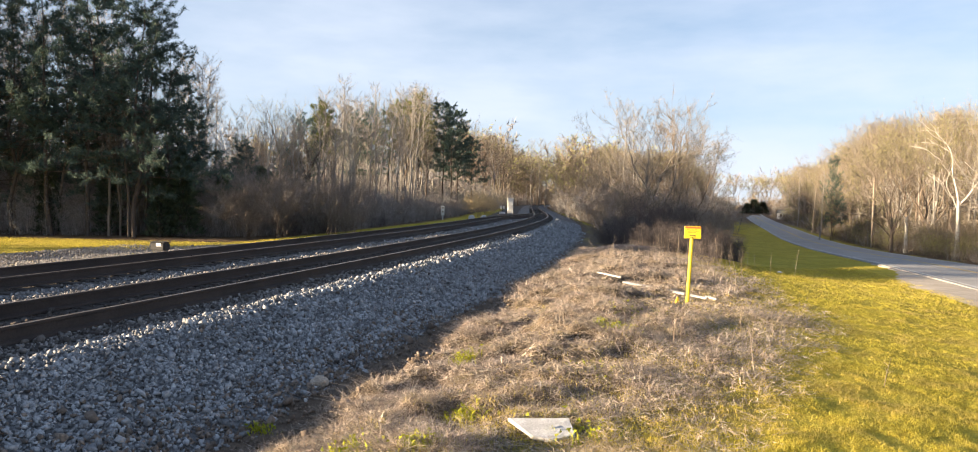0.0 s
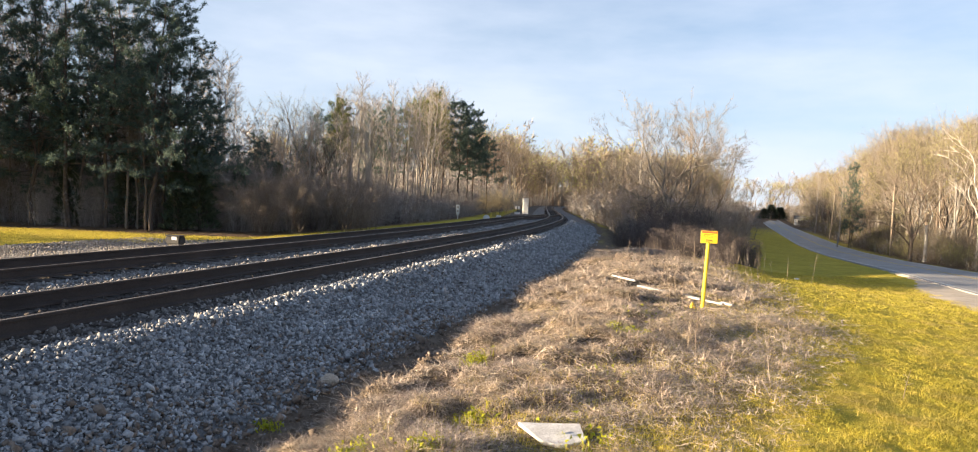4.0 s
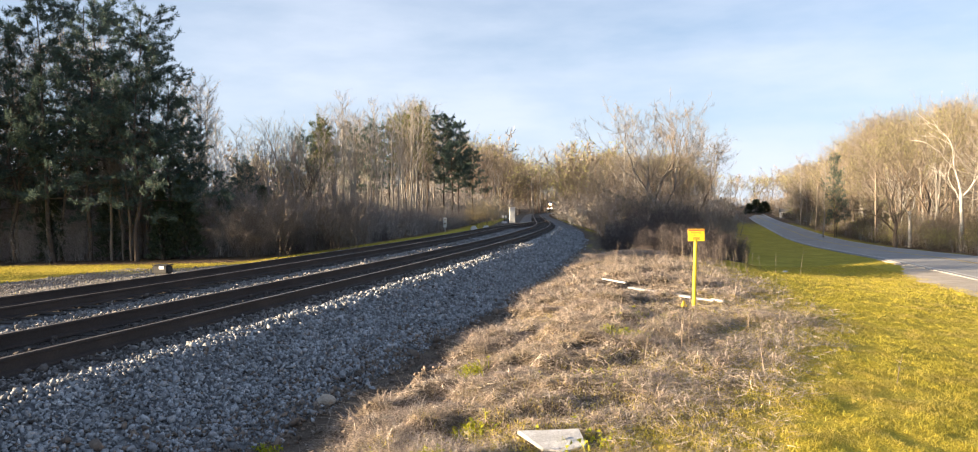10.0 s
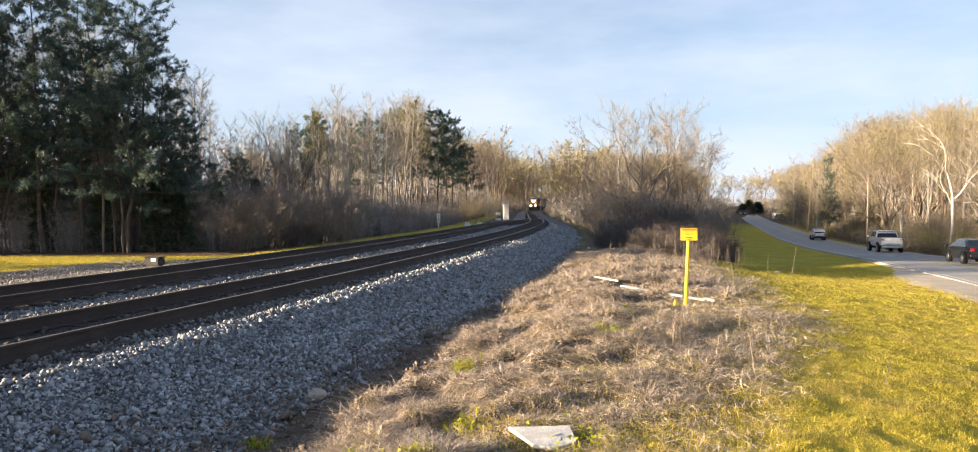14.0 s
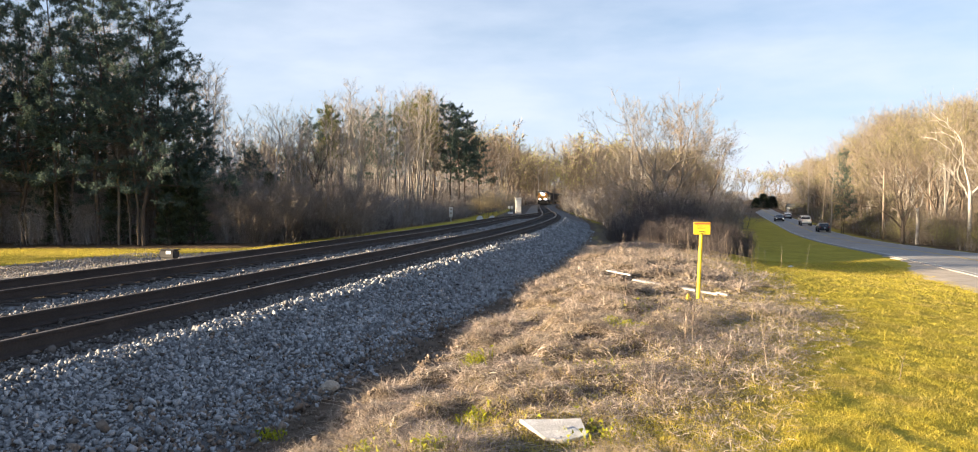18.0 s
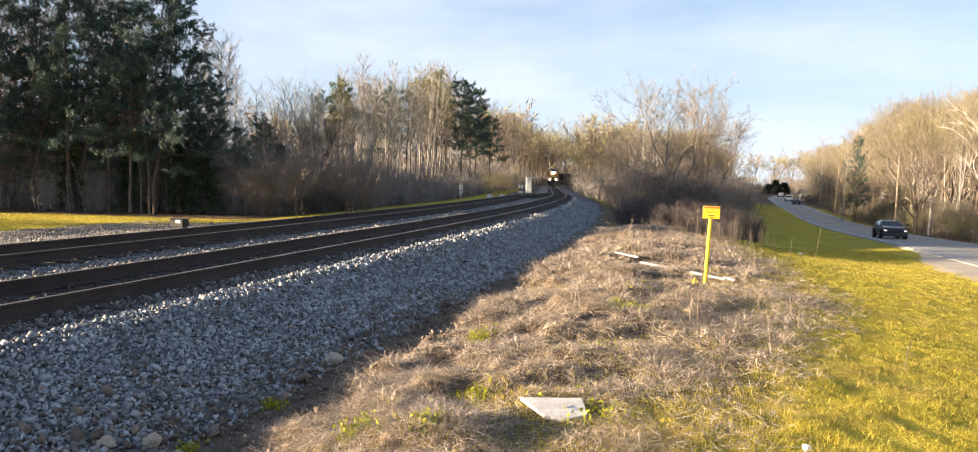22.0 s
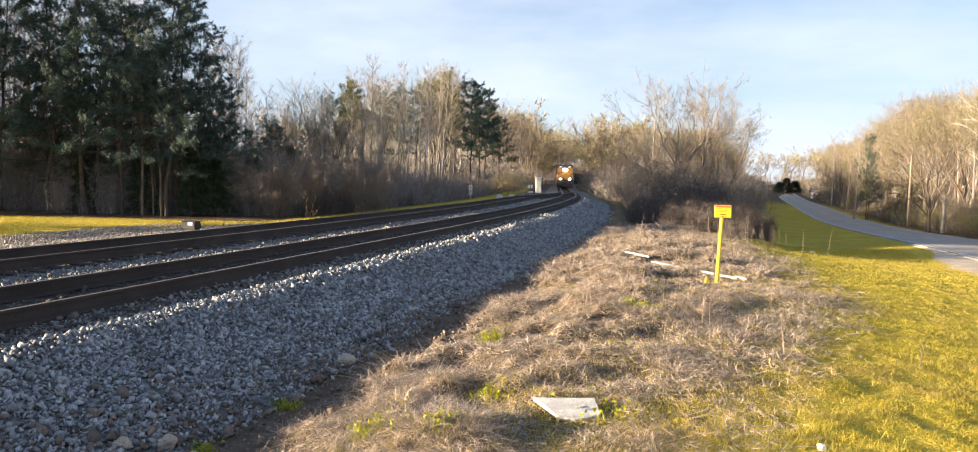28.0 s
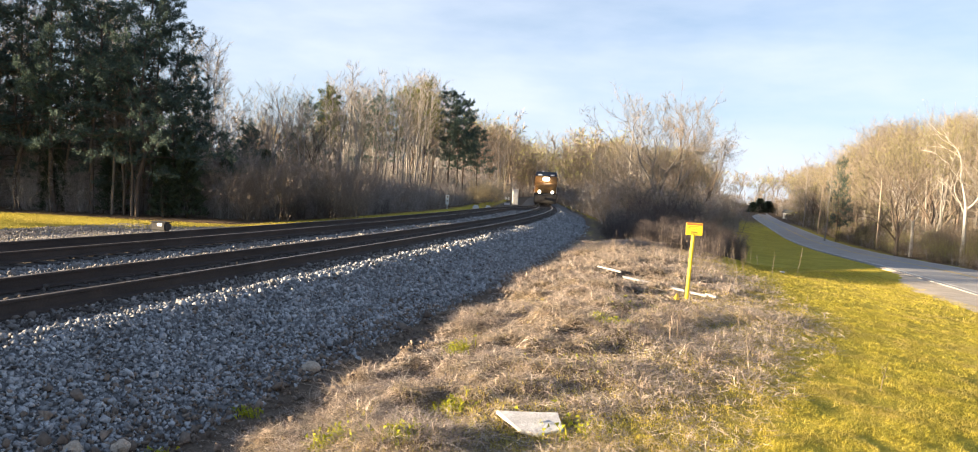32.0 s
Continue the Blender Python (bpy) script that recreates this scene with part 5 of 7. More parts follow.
def loose_ballast():
    r = np.random.default_rng(8)
    sh, dk, br, darker = Shape(), Shape(), Shape(), Shape()
    scatter(sh, r, 1.62, 3.75, 5.4, 11, 820, 0.0265)
    scatter(sh, r, 1.62, 3.75, 11, 16, 620, 0.029)
    scatter(sh, r, 3.6, 4.2, 5.4, 16, 260, 0.027)
    scatter(br, r, 3.3, 4.25, 5.4, 16, 260, 0.026)
    scatter(sh, r, 3.9, 4.5, 16, 28, 110, 0.036)
    scatter(sh, r, 3.9, 4.5, 28, 60, 25, 0.055)
    scatter(sh, r, 1.6, 4.2, 3.0, 5.4, 240, 0.036)
    scatter(sh, r, 1.62, 4.0, 16, 28, 330, 0.034)
    scatter(sh, r, 1.62, 4.0, 28, 75, 85, 0.046)
    scatter(sh, r, 1.64, 1.84, 4, 30, 110, 0.024)
    scatter(darker, r, 0.84, 1.7, 4, 16, 330, 0.024)
    scatter(darker, r, 0.84, 1.7, 16, 40, 150, 0.030)
    scatter(darker, r, -2.9, -1.3, 8, 26, 300, 0.024)
    scatter(sh, r, -2.7, -1.5, 9, 26, 70, 0.024)
    scatter(darker, r, -2.9, -1.3, 26, 70, 90, 0.036)
    scatter(sh, r, -2.7, -1.5, 26, 70, 25, 0.036)
    scatter(dk, r, -0.62, 0.62, 8, 40, 90, 0.030)
    scatter(dk, r, 0.8, 1.45, 4, 40, 60, 0.030)
    scatter(dk, r, -1.3, -0.8, 8, 40, 110, 0.030)
    scatter(dk, r, -5.4, -3.0, 11, 40, 90, 0.030)
    scatter(darker, r, -7.3, -5.0, 12, 32, 150, 0.026)
    scatter(darker, r, -13.8, -6.8, 16.5, 28.8, 190, 0.025, False)
    scatter(br, r, 3.7, 5.1, 4.5, 24, 90, 0.026, False, 0.5)
    scatter(br, r, 2.6, 4.6, 3.5, 8.5, 60, 0.040)
    scatter(br, r, 1.7, 3.6, 4, 28, 24, 0.027)
    scatter(dk, r, 1.7, 4.2, 4, 28, 14, 0.030)
    o = new("loose_ballast", sh.mesh("loose_ballast", STONE))
    tagged(o, "loose grey crushed stone on the track bed", "ballast", kind="stuff")
    o = new("fouled_stone", dk.mesh("fouled_stone", DARK_STONE))
    tagged(o, "fouled stone between the ties, coloured darker for the shade there", "ballast", kind="stuff")
    o = new("brown_stone", br.mesh("brown_stone", BROWN_STONE))
    tagged(o, "earth-stained brown stone at the ballast's foot", "ballast", kind="stuff")
    o = new("dirty_stone", darker.mesh("dirty_stone", DARKER_STONE))
    tagged(o, "darker grey-brown stone round the ties and left of the siding", "ballast", kind="stuff")
    # the nearest stones, one by one
    meshes = [fast_mesh("stone", v, t, STONE) for v, t in STONES]
    for k in range(300):
        u, y = r.uniform(2.0, 4.4), r.uniform(4.6, 9.5)
        x, yy = track_points(np.array([u]), np.array([y]))
        s = 0.032 * math.exp(r.normal(0, 0.3))
        ob = new("stone", meshes[k % len(meshes)])
        ob.parent = bed
        ob.matrix_basis = Matrix.LocRotScale((float(x[0]), float(yy[0]), float(np.interp(u, BED_U, BED_Z)) + s * 0.75), Euler(r.uniform(0, 6.28, 3)), (s, s, s))


loose_ballast()


def blades(shape, r, x, y, z, length, width, lean, curl=0.5):
    """Bent blades: a broad foot and a tip that falls over, two triangles and a half each."""
    n = len(x)
    az = r.uniform(0, 2 * np.pi, n)
    d = np.stack([np.cos(az), np.sin(az), np.zeros(n)], 1)
    side_way = np.stack([-np.sin(az), np.cos(az), np.zeros(n)], 1)
    a2 = r.uniform(0, np.pi, n)
    side_way = side_way * np.cos(a2)[:, None] + d * np.sin(a2)[:, None]
    base = np.stack([x, y, z], 1)
    L = (length * r.uniform(0.55, 1.35, n))[:, None]
    ln = np.abs(r.normal(lean, lean * 0.5, n))[:, None]
    mid = base + L * 0.55 * (d * ln + np.array([0, 0, 1.0]) / (1 + ln * ln) ** 0.5)
    tip = mid + L * 0.5 * (d * (ln + curl) + np.array([0, 0, 0.55]) * (1 - curl * 0.6))
    w = (width * r.uniform(0.6, 1.3, n))[:, None] / 2
    v = np.stack([base - side_way * w, base + side_way * w, mid + side_way * w * 0.8, mid - side_way * w * 0.8, tip], 1).reshape(-1, 3)
    o = (np.arange(n) * 5)[:, None]
    t = np.concatenate([o + np.array([0, 1, 2]), o + np.array([0, 2, 3]), o + np.array([3, 2, 4])])
    shape.add(v, t)


def old_grass_edge(y):
    """Where the matted grass begins above the ballast's foot, in metres right of the track."""
    return 4.62 + 0.15 * np.sin(y * 2.1) + 0.12 * np.sin(y * 5.3) + 0.65 * np.exp(-(((y - 10.5) / 1.3) ** 2))


def dry_grass():
    """Old grass: bent blades on the heaps, and broken straw matted over the whole."""
    r = np.random.default_rng(21)
    sh = Shape()
    for y0, y1, tufts, per, ln, w in ((-4, 3, 45, 14, 0.17, 0.008), (3, 9, 190, 14, 0.135, 0.0052), (9, 18, 115, 14, 0.15, 0.0082), (18, 40, 48, 13, 0.20, 0.014)):
        n = int(7.5 * (y1 - y0) * tufts)
        u, y = r.uniform(4.55, 12.5, n), r.uniform(y0, y1, n)
        x, yy = track_points(u, y)
        heap = tussocks(x, yy) / 0.2
        right = verge_edge(yy) - 0.9 + 0.9 * (value_noise(x * 1.3, yy * 1.1, 6) - 0.5)
        keep = (u > old_grass_edge(yy)) & (r.random(n) < np.clip(1 - (u - right) / 2.2, 0.0, 1)) & (r.random(n) < 0.30 + 0.9 * heap)
        x, yy, heap = x[keep], yy[keep], heap[keep]
        m = len(x)
        bx = np.repeat(x, per) + r.normal(0, 0.05, m * per)
        by = np.repeat(yy, per) + r.normal(0, 0.05, m * per)
        blades(sh, r, bx, by, lie(bx, by) - 0.015, np.repeat(ln * (0.55 + 0.75 * heap), per), w, 1.3, 0.9)
    for y0, y1, dens, ln, w in ((3, 10, 1700, 0.11, 0.0046), (10, 20, 760, 0.14, 0.0075), (20, 40, 170, 0.20, 0.012)):
        n = int(7.5 * (y1 - y0) * dens)
        u, y = r.uniform(4.6, 12, n), r.uniform(y0, y1, n)
        x, yy = track_points(u, y)
        keep = (u > old_grass_edge(yy) - 0.05) & (r.random(n) < np.clip(1 - (u - verge_edge(yy) + 0.9) / 2.4, 0, 1)) & (r.random(n) < 0.35 + tussocks(x, yy) / 0.15)
        x, yy = x[keep], yy[keep]
        m = len(x)
        az, reach = r.uniform(0, 6.28, m), ln * r.uniform(0.4, 1.4, m)
        tx, ty = x + np.cos(az) * reach, yy + np.sin(az) * reach
        lift = r.uniform(0.0, 0.05, m)
        foot = np.stack([x, yy, lie(x, yy) + lift], 1)
        tip = np.stack([tx, ty, lie(tx, ty) + lift + r.normal(0.015, 0.03, m)], 1)
        sh.slivers(foot, tip, np.full(m, w), r)
    tagged(new("dry_grass", sh.mesh("dry_grass", STRAW)), "matted dry straw-brown grass heaped on the verge", "dry grass", kind="stuff")


def lawn_grass():
    r = np.random.default_rng(22)
    gr = Shape()
    for y0, y1, dens, ln, w in ((-4, 3, 500, 0.045, 0.008), (3, 6.5, 4600, 0.038, 0.0036), (6.5, 11, 3000, 0.040, 0.0050), (11, 19, 1250, 0.046, 0.0080), (19, 46, 330, 0.058, 0.0165)):
        x0, x1 = (-3.0 if y1 < 4 else -1.0), min(0.70 * max(y1, 5) + 1, 26)
        n = int((x1 - x0) * (y1 - y0) * dens)
        x, y = r.uniform(x0, x1, n), r.uniform(y0, y1, n)
        u = side(x, y)
        right = verge_edge(y) - 0.6 + 1.2 * (value_noise(x * 1.3, y * 1.1, 6) - 0.5)
        clump = 0.35 + 0.9 * smooth(0.30, 0.62, 0.6 * value_noise(x * 2.9, y * 2.3, 4) + 0.4 * value_noise(x * 6.7, y * 5.9, 5))
        prob = np.clip((u - right + 0.6) / 2.0, 0.04, 1) * clump
        v = (x - road_x(y)) * ROAD_COS
        keep = (u > 5.0) & (r.random(n) < prob) & (v < -5.2)
        x, y, clump = x[keep], y[keep], clump[keep]
        blades(gr, r, x, y, lie(x, y) - 0.004, ln * (0.55 + 0.55 * clump), w, 0.75, 0.6)
    # green sprouts in the hollows of the old grass and along its edge
    for y0, y1, n, ln, w in ((3.2, 9, 60000, 0.062, 0.0036), (8, 20, 46000, 0.075, 0.006)):
        u, y = r.uniform(4.9, 11.5, n), r.uniform(y0, y1, n)
        x, yy = track_points(u, y)
        patch = smooth(0.55, 0.75, value_noise(x * 0.9 + 5, yy * 0.8, 8))
        hollow = (1 - smooth(0.05, 0.12, tussocks(x, yy))) * patch * np.where(yy < 11, 0.8, 0.4)
        near = np.exp(-(((u - verge_edge(yy) + 0.6) / 1.3) ** 2)) + hollow + 0.25 * patch * (yy < 7.5)
        keep = (r.random(n) < near) & (u > 5.2)
        blades(gr, r, x[keep], yy[keep], lie(x, yy)[keep] - 0.005, ln, w, 0.35, 0.35)
    # the strip of grass left of the siding
    n = 150000
    u, y = r.uniform(-26, -6.9, n), r.uniform(14, 60, n)
    x, yy = track_points(u, y)
    keep = ((u < -13.9) | (yy > 28.8) | (r.random(n) < 0.03)) & ((yy < 34.5) | (u > -10.2))
    blades(gr, r, x[keep], yy[keep], lie(x, yy)[keep] - 0.01, 0.07, 0.013, 0.5, 0.5)
    tagged(new("lawn_grass", gr.mesh("lawn_grass", BLADE)), "short yellow-green spring grass", "grass", kind="stuff")


dry_grass()
lawn_grass()


def weed_clump(x, y, n, spread, height, mat, label, seed):
    r = np.random.default_rng(seed)
    sh = Shape()
    bx, by = x + r.normal(0, spread, n), y + r.normal(0, spread, n)
    blades(sh, r, bx, by, lie(bx, by) - 0.01, height, 0.016, 0.45, 0.5)
    sh.leaves(np.stack([bx, by, lie(bx, by) + r.uniform(0.3, 1.0, n) * height], 1), 0.035, r)
    ob = new("weed_clump", sh.mesh("weed_clump", mat))
    return tagged(ob, label, "weed", "green weeds in the dry grass", "stuff")


for k, (x, y, n, s, h) in enumerate(((1.90, 11.4, 160, 0.16, 0.15), (-0.34, 10.0, 90, 0.08, 0.20), (-0.22, 7.2, 80, 0.10, 0.12), (0.7, 6.6, 60, 0.2, 0.12), (-2.4, 7.6, 50, 0.07, 0.10), (-1.2, 6.1, 70, 0.09, 0.14), (-0.6, 5.9, 60, 0.09, 0.12), (2.7, 13.4, 70, 0.3, 0.12), (1.2, 9.0, 60, 0.3, 0.10), (-2.7, 6.3, 40, 0.05, 0.10))):
    weed_clump(x, y, n, s, h, WEED, "small bright yellow-green weed clump in dry grass", 60 + k)


def dry_stalks():
    r = np.random.default_rng(33)
    sh = Shape()
    spots = [(r.uniform(3.2, 7.2), r.uniform(17.5, 25), r.uniform(0.4, 1.0)) for q in range(70)]
    spots += [(r.uniform(1.0, 5.0), r.uniform(9, 17), r.uniform(0.3, 0.75)) for q in range(36)]
    spots += [(r.uniform(6, 12), r.uniform(28, 36), r.uniform(0.6, 1.3)) for q in range(50)]
    spots += [(2.62, 10.6, 0.75), (2.66, 10.7, 0.6), (6.1, 14.6, 0.5), (6.3, 16.5, 0.6)]
    for x, y, h in spots:
        z = float(lie(x, y)) - 0.02
        a = np.array([x, y, z])
        lean = r.normal(0, 0.14, 2)
        b = a + np.array([lean[0] * h, lean[1] * h, h])
        m = (a + b) / 2 + r.normal(0, 0.02, 3)
        sh.tube([a, m, b], [0.006, 0.005, 0.002], 3)
        for q in range(int(r.integers(1, 5))):
            f = r.uniform(0.4, 0.95)
            s0 = a + (b - a) * f
            sh.tube([s0, s0 + np.array([r.normal(0, 0.12), r.normal(0, 0.12), r.uniform(0.05, 0.25)]) * h], [0.003, 0.0015], 3)
    tagged(new("dry_stalks", sh.mesh("dry_stalks", STALK)), "thin dry weed stalks in the verge", "dry weeds", kind="stuff")


dry_stalks()


# ---- things beside the track ----
YELLOW = worn("yellow_paint", (0.66, 0.47, 0.015), (0.80, 0.60, 0.03), 3.0, 0.5, fine=10.0, bumped=0.05)
ORANGE = worn("red_orange_paint", (0.52, 0.10, 0.03), (0.62, 0.15, 0.04), 4.0, 0.5, fine=10.0, bumped=0.05)
INK = plain("faded_black_print", (0.16, 0.11, 0.02), 0.7)
CONCRETE = worn("weathered_concrete", (0.40, 0.39, 0.38), (0.66, 0.65, 0.64), 5.0, 0.9, fine=14.0, bumped=0.5)
GREY_BOARD = worn("weathered_white_board", (0.30, 0.28, 0.26), (0.56, 0.54, 0.52), 4.0, 0.85, fine=14.0, bumped=0.4)
BLACK = worn("black_plastic", (0.012, 0.012, 0.013), (0.03, 0.03, 0.032), 4.0, 0.8, fine=10.0)
LABEL = worn("pale_label", (0.42, 0.44, 0.48), (0.56, 0.58, 0.62), 6.0, 0.5, fine=10.0, bumped=0.05)
ALU = worn("white_enamel_steel", (0.55, 0.55, 0.53), (0.74, 0.74, 0.72), 2.0, 0.5, 0.0, fine=12.0, bumped=0.1)
POLE_WOOD = worn("weathered_pole_wood", (0.20, 0.16, 0.12), (0.34, 0.28, 0.22), 1.5, 0.85, fine=10.0, bumped=0.4, stretch=(5, 5, 0.7))
DARK = plain("dark_steel", (0.02, 0.02, 0.022), 0.6, 0.3)


def ground_at(x, y):
    return float(lie(x, y))


def marker_post():
    x, y = 4.13, 15.66
    t = empty("marker_post", (x, y, ground_at(x, y)), -6, label="yellow utility marker post with a small sign", category="marker post")
    part("post", cyl_bm((0, 0, -0.25), (0.062, 0, 1.46), 0.040, 0.038, 16), YELLOW, t)
    panel = part("sign_panel", box_bm(-0.105, -0.052, 1.40, 0.235, -0.040, 1.655, 0.004), YELLOW, t, "flat yellow sign panel")
    part("warning_band", box_bm(-0.098, -0.0585, 1.607, 0.228, -0.053, 1.648, 0.001), ORANGE, panel, "red-orange warning band")
    bars = ((-0.05, 0.17, 1.574, 0.012), (-0.07, 0.20, 1.548, 0.009), (-0.03, 0.14, 1.522, 0.009), (0.0, 0.13, 1.452, 0.026), (-0.01, 0.14, 1.424, 0.012))
    for a, b, z, h in bars:
        part("text_bar", box_bm(a, -0.0575, z, b, -0.053, z + h), INK, panel, "faded dark line of print")
    bm = cyl_bm((0.065, -0.058, 1.42), (0.065, -0.05, 1.42), 0.012, n=8)
    part("bolt", bm, DARK, t)
    # a yellow cap lies at its foot
    c = empty("plastic_scrap", (x - 0.16, y + 0.15, ground_at(x - 0.16, y + 0.15)), 30, label="yellow plastic scrap at the marker's foot", category="litter")
    bm = bmesh.new()
    vs = [bm.verts.new(p) for p in ((-0.06, -0.04, 0.0), (0.06, -0.04, 0.0), (0.05, 0.04, 0.0), (-0.05, 0.04, 0.0), (-0.02, -0.01, 0.15), (0.03, 0.0, 0.13))]
    for f in ((0, 1, 5, 4), (1, 2, 5), (2, 3, 4, 5), (3, 0, 4), (3, 2, 1, 0)):
        bm.faces.new([vs[i] for i in f])
    part("scrap_piece", bm, YELLOW, c)


marker_post()


def flat_slab(name, outline, thick, at, turn, tilt, mat, label, category, seed=0, group=""):
    """A broken flat piece with an uneven rim."""
    r = np.random.default_rng(seed)
    bm = bmesh.new()
    low = [bm.verts.new((x, y, 0)) for x, y in outline]
    f = bm.faces.new(low)
    got = bmesh.ops.extrude_face_region(bm, geom=[f])
    for v in got["geom"]:
        if isinstance(v, bmesh.types.BMVert):
            v.co.z += thick
    bmesh.ops.recalc_face_normals(bm, faces=bm.faces)
    bmesh.ops.bevel(bm, geom=bm.edges[:], offset=thick * 0.2, segments=2, affect="EDGES")
    for v in bm.verts:
        v.co += Vector(r.normal(0, thick * 0.05, 3))
    me = bpy.data.meshes.new(name)
    bm.to_mesh(me)
    bm.free()
    me.materials.append(mat)
    ob = new(name, me)
    ob.matrix_basis = Matrix.Translation((at[0], at[1], at[2])) @ Euler((radians(tilt[0]), radians(tilt[1]), radians(turn))).to_matrix().to_4x4()
    return tagged(ob, label, category, group)


flat_slab("concrete_slab", [(-0.29, 0.13), (-0.20, 0.01), (-0.08, -0.16), (0.10, -0.20), (0.31, -0.09), (0.28, 0.18), (0.0, 0.15)], 0.035, (0.46, 6.62, ground_at(0.46, 6.62) + 0.06), 2, (15, 2), CONCRETE, "broken pale concrete slab lying in dry grass", "slab", 4)


def boulder(x, y, size, mat, label, seed, sink=0.3, name="rock"):
    r = np.random.default_rng(seed)
    bm = bmesh.new()
    bmesh.ops.create_icosphere(bm, subdivisions=3, radius=1.0)
    off = Vector(r.normal(0, 5, 3))
    for v in bm.verts:
        n = noise.noise(v.co * 1.3 + off) * 0.35 + noise.noise(v.co * 3.1 + off) * 0.12
        v.co *= 1 + n
        v.co = Vector((v.co.x * size[0], v.co.y * size[1], max(v.co.z, -0.6) * size[2]))
    me = bpy.data.meshes.new(name)
    bm.to_mesh(me)
    bm.free()
    me.materials.append(mat)
    ob = new(name, me)
    u = float(side(x, y))
    z = float(np.interp(u, BED_U, BED_Z)) if u < 4.5 else ground_at(x, y)
    ob.matrix_basis = pose(x, y, z + size[2] * sink, 0, 0, r.uniform(0, 360))
    return tagged(ob, label, "rock")


boulder(-2.22, 9.55, (0.16, 0.12, 0.075), ROCK, "tan boulder at the foot of the ballast", 5)
boulder(-1.75, 10.45, (0.085, 0.07, 0.05), STONE, "pale grey stone beside the ballast", 6, 0.05)
boulder(-1.6, 10.6, (0.06, 0.05, 0.045), STONE, "pale grey stone beside the ballast", 7, 0.05)
boulder(-3.05, 6.35, (0.10, 0.08, 0.07), ROCK, "rounded tan stone at the ballast's foot", 8)
boulder(-3.35, 6.15, (0.08, 0.07, 0.06), ROCK, "rounded tan stone at the ballast's foot", 9)
boulder(-2.75, 6.2, (0.075, 0.06, 0.06), ROCK, "rounded tan stone at the ballast's foot", 10)

# boards and pale rubbish beside the marker
for k, (x, y, ln, w, rot) in enumerate(((3.1, 19.6, 1.0, 0.07, -61), (3.65, 18.55, 1.0, 0.13, -58), (4.3, 17.2, 0.6, 0.12, -62), (4.62, 16.6, 0.55, 0.09, -55), (4.85, 16.35, 0.4, 0.06, -70), (2.75, 20.1, 0.4, 0.06, -50))):
    flat_slab("board", [(-ln / 2, -w / 2), (ln / 2, -w / 2 * 0.8), (ln / 2 * 0.96, w / 2), (-ln / 2 * 0.9, w / 2)], 0.045, (x, y, ground_at(x, y) + 0.045), rot, (3, 2), GREY_BOARD, "weathered whitish board lying in dry grass", "board", 30 + k, "boards in the verge")

for k, (x, y) in enumerate(((2.46, 5.95), (3.6, 6.05))):
    ob = boulder(x, y, (0.035, 0.03, 0.035), ALU, "crumpled white paper litter in the grass", 70 + k, 0.6, "paper_litter")
    ob["category"] = "litter"
for k, (x, y) in enumerate(((12.2, 31.5),)):
    ob = boulder(x, y, (0.11, 0.09, 0.05), ALU, "small white litter on the mown grass", 80 + k, 0.5, "paper_litter")
    ob["category"] = "litter"


def battery_box():
    x, y = -10.35, 23.1
    t = empty("equipment_box", (x, y, -0.215), -12, label="black trackside equipment box with a pale label", category="equipment box")
    part("case", box_bm(-0.26, -0.16, 0.0, 0.26, 0.16, 0.27, 0.045, segments=3), BLACK, t)
    part("lid", box_bm(-0.27, -0.17, 0.262, 0.27, 0.17, 0.292, 0.012), BLACK, t)
    part("end_cap", cyl_bm((-0.29, 0, 0.135), (-0.255, 0, 0.135), 0.125, n=16), BLACK, t)
    part("label_plate", box_bm(-0.02, -0.168, 0.15, 0.15, -0.16, 0.25), LABEL, t, "pale label plate")


battery_box()


def relay_case():
    x, y = 2.35, 101.0
    t = empty("relay_case", (x, y, -0.35), 4, label="white steel signal relay case beside the turnout", category="relay case")
    part("case", box_bm(-0.38, -0.3, 0.15, 0.38, 0.3, 2.15, 0.02), ALU, t)
    part("roof", box_bm(-0.43, -0.36, 2.15, 0.43, 0.36, 2.24, 0.02), ALU, t)
    part("door", box_bm(-0.33, -0.325, 0.25, 0.33, -0.302, 2.05, 0.008), ALU, t)
    part("foundation", box_bm(-0.4, -0.32, -0.2, 0.4, 0.32, 0.15, 0.02), CONCRETE, t)
    part("handle", box_bm(0.22, -0.345, 1.1, 0.25, -0.325, 1.3), DARK, t)
    x, y = 1.25, 99.0
    s = empty("switch_stand", (x, y, -0.35), 4, label="low white switch stand beside the turnout", category="switch stand")
    part("mast", cyl_bm((0, 0, 0), (0, 0, 1.15), 0.05, n=10), DARK, s)
    part("base_plate", box_bm(-0.35, -0.25, 0, 0.35, 0.25, 0.35, 0.03), ALU, s)
    part("target", box_bm(-0.30, -0.02, 0.75, 0.30, 0.02, 1.15, 0.01), ALU, s, "white target plate")


relay_case()


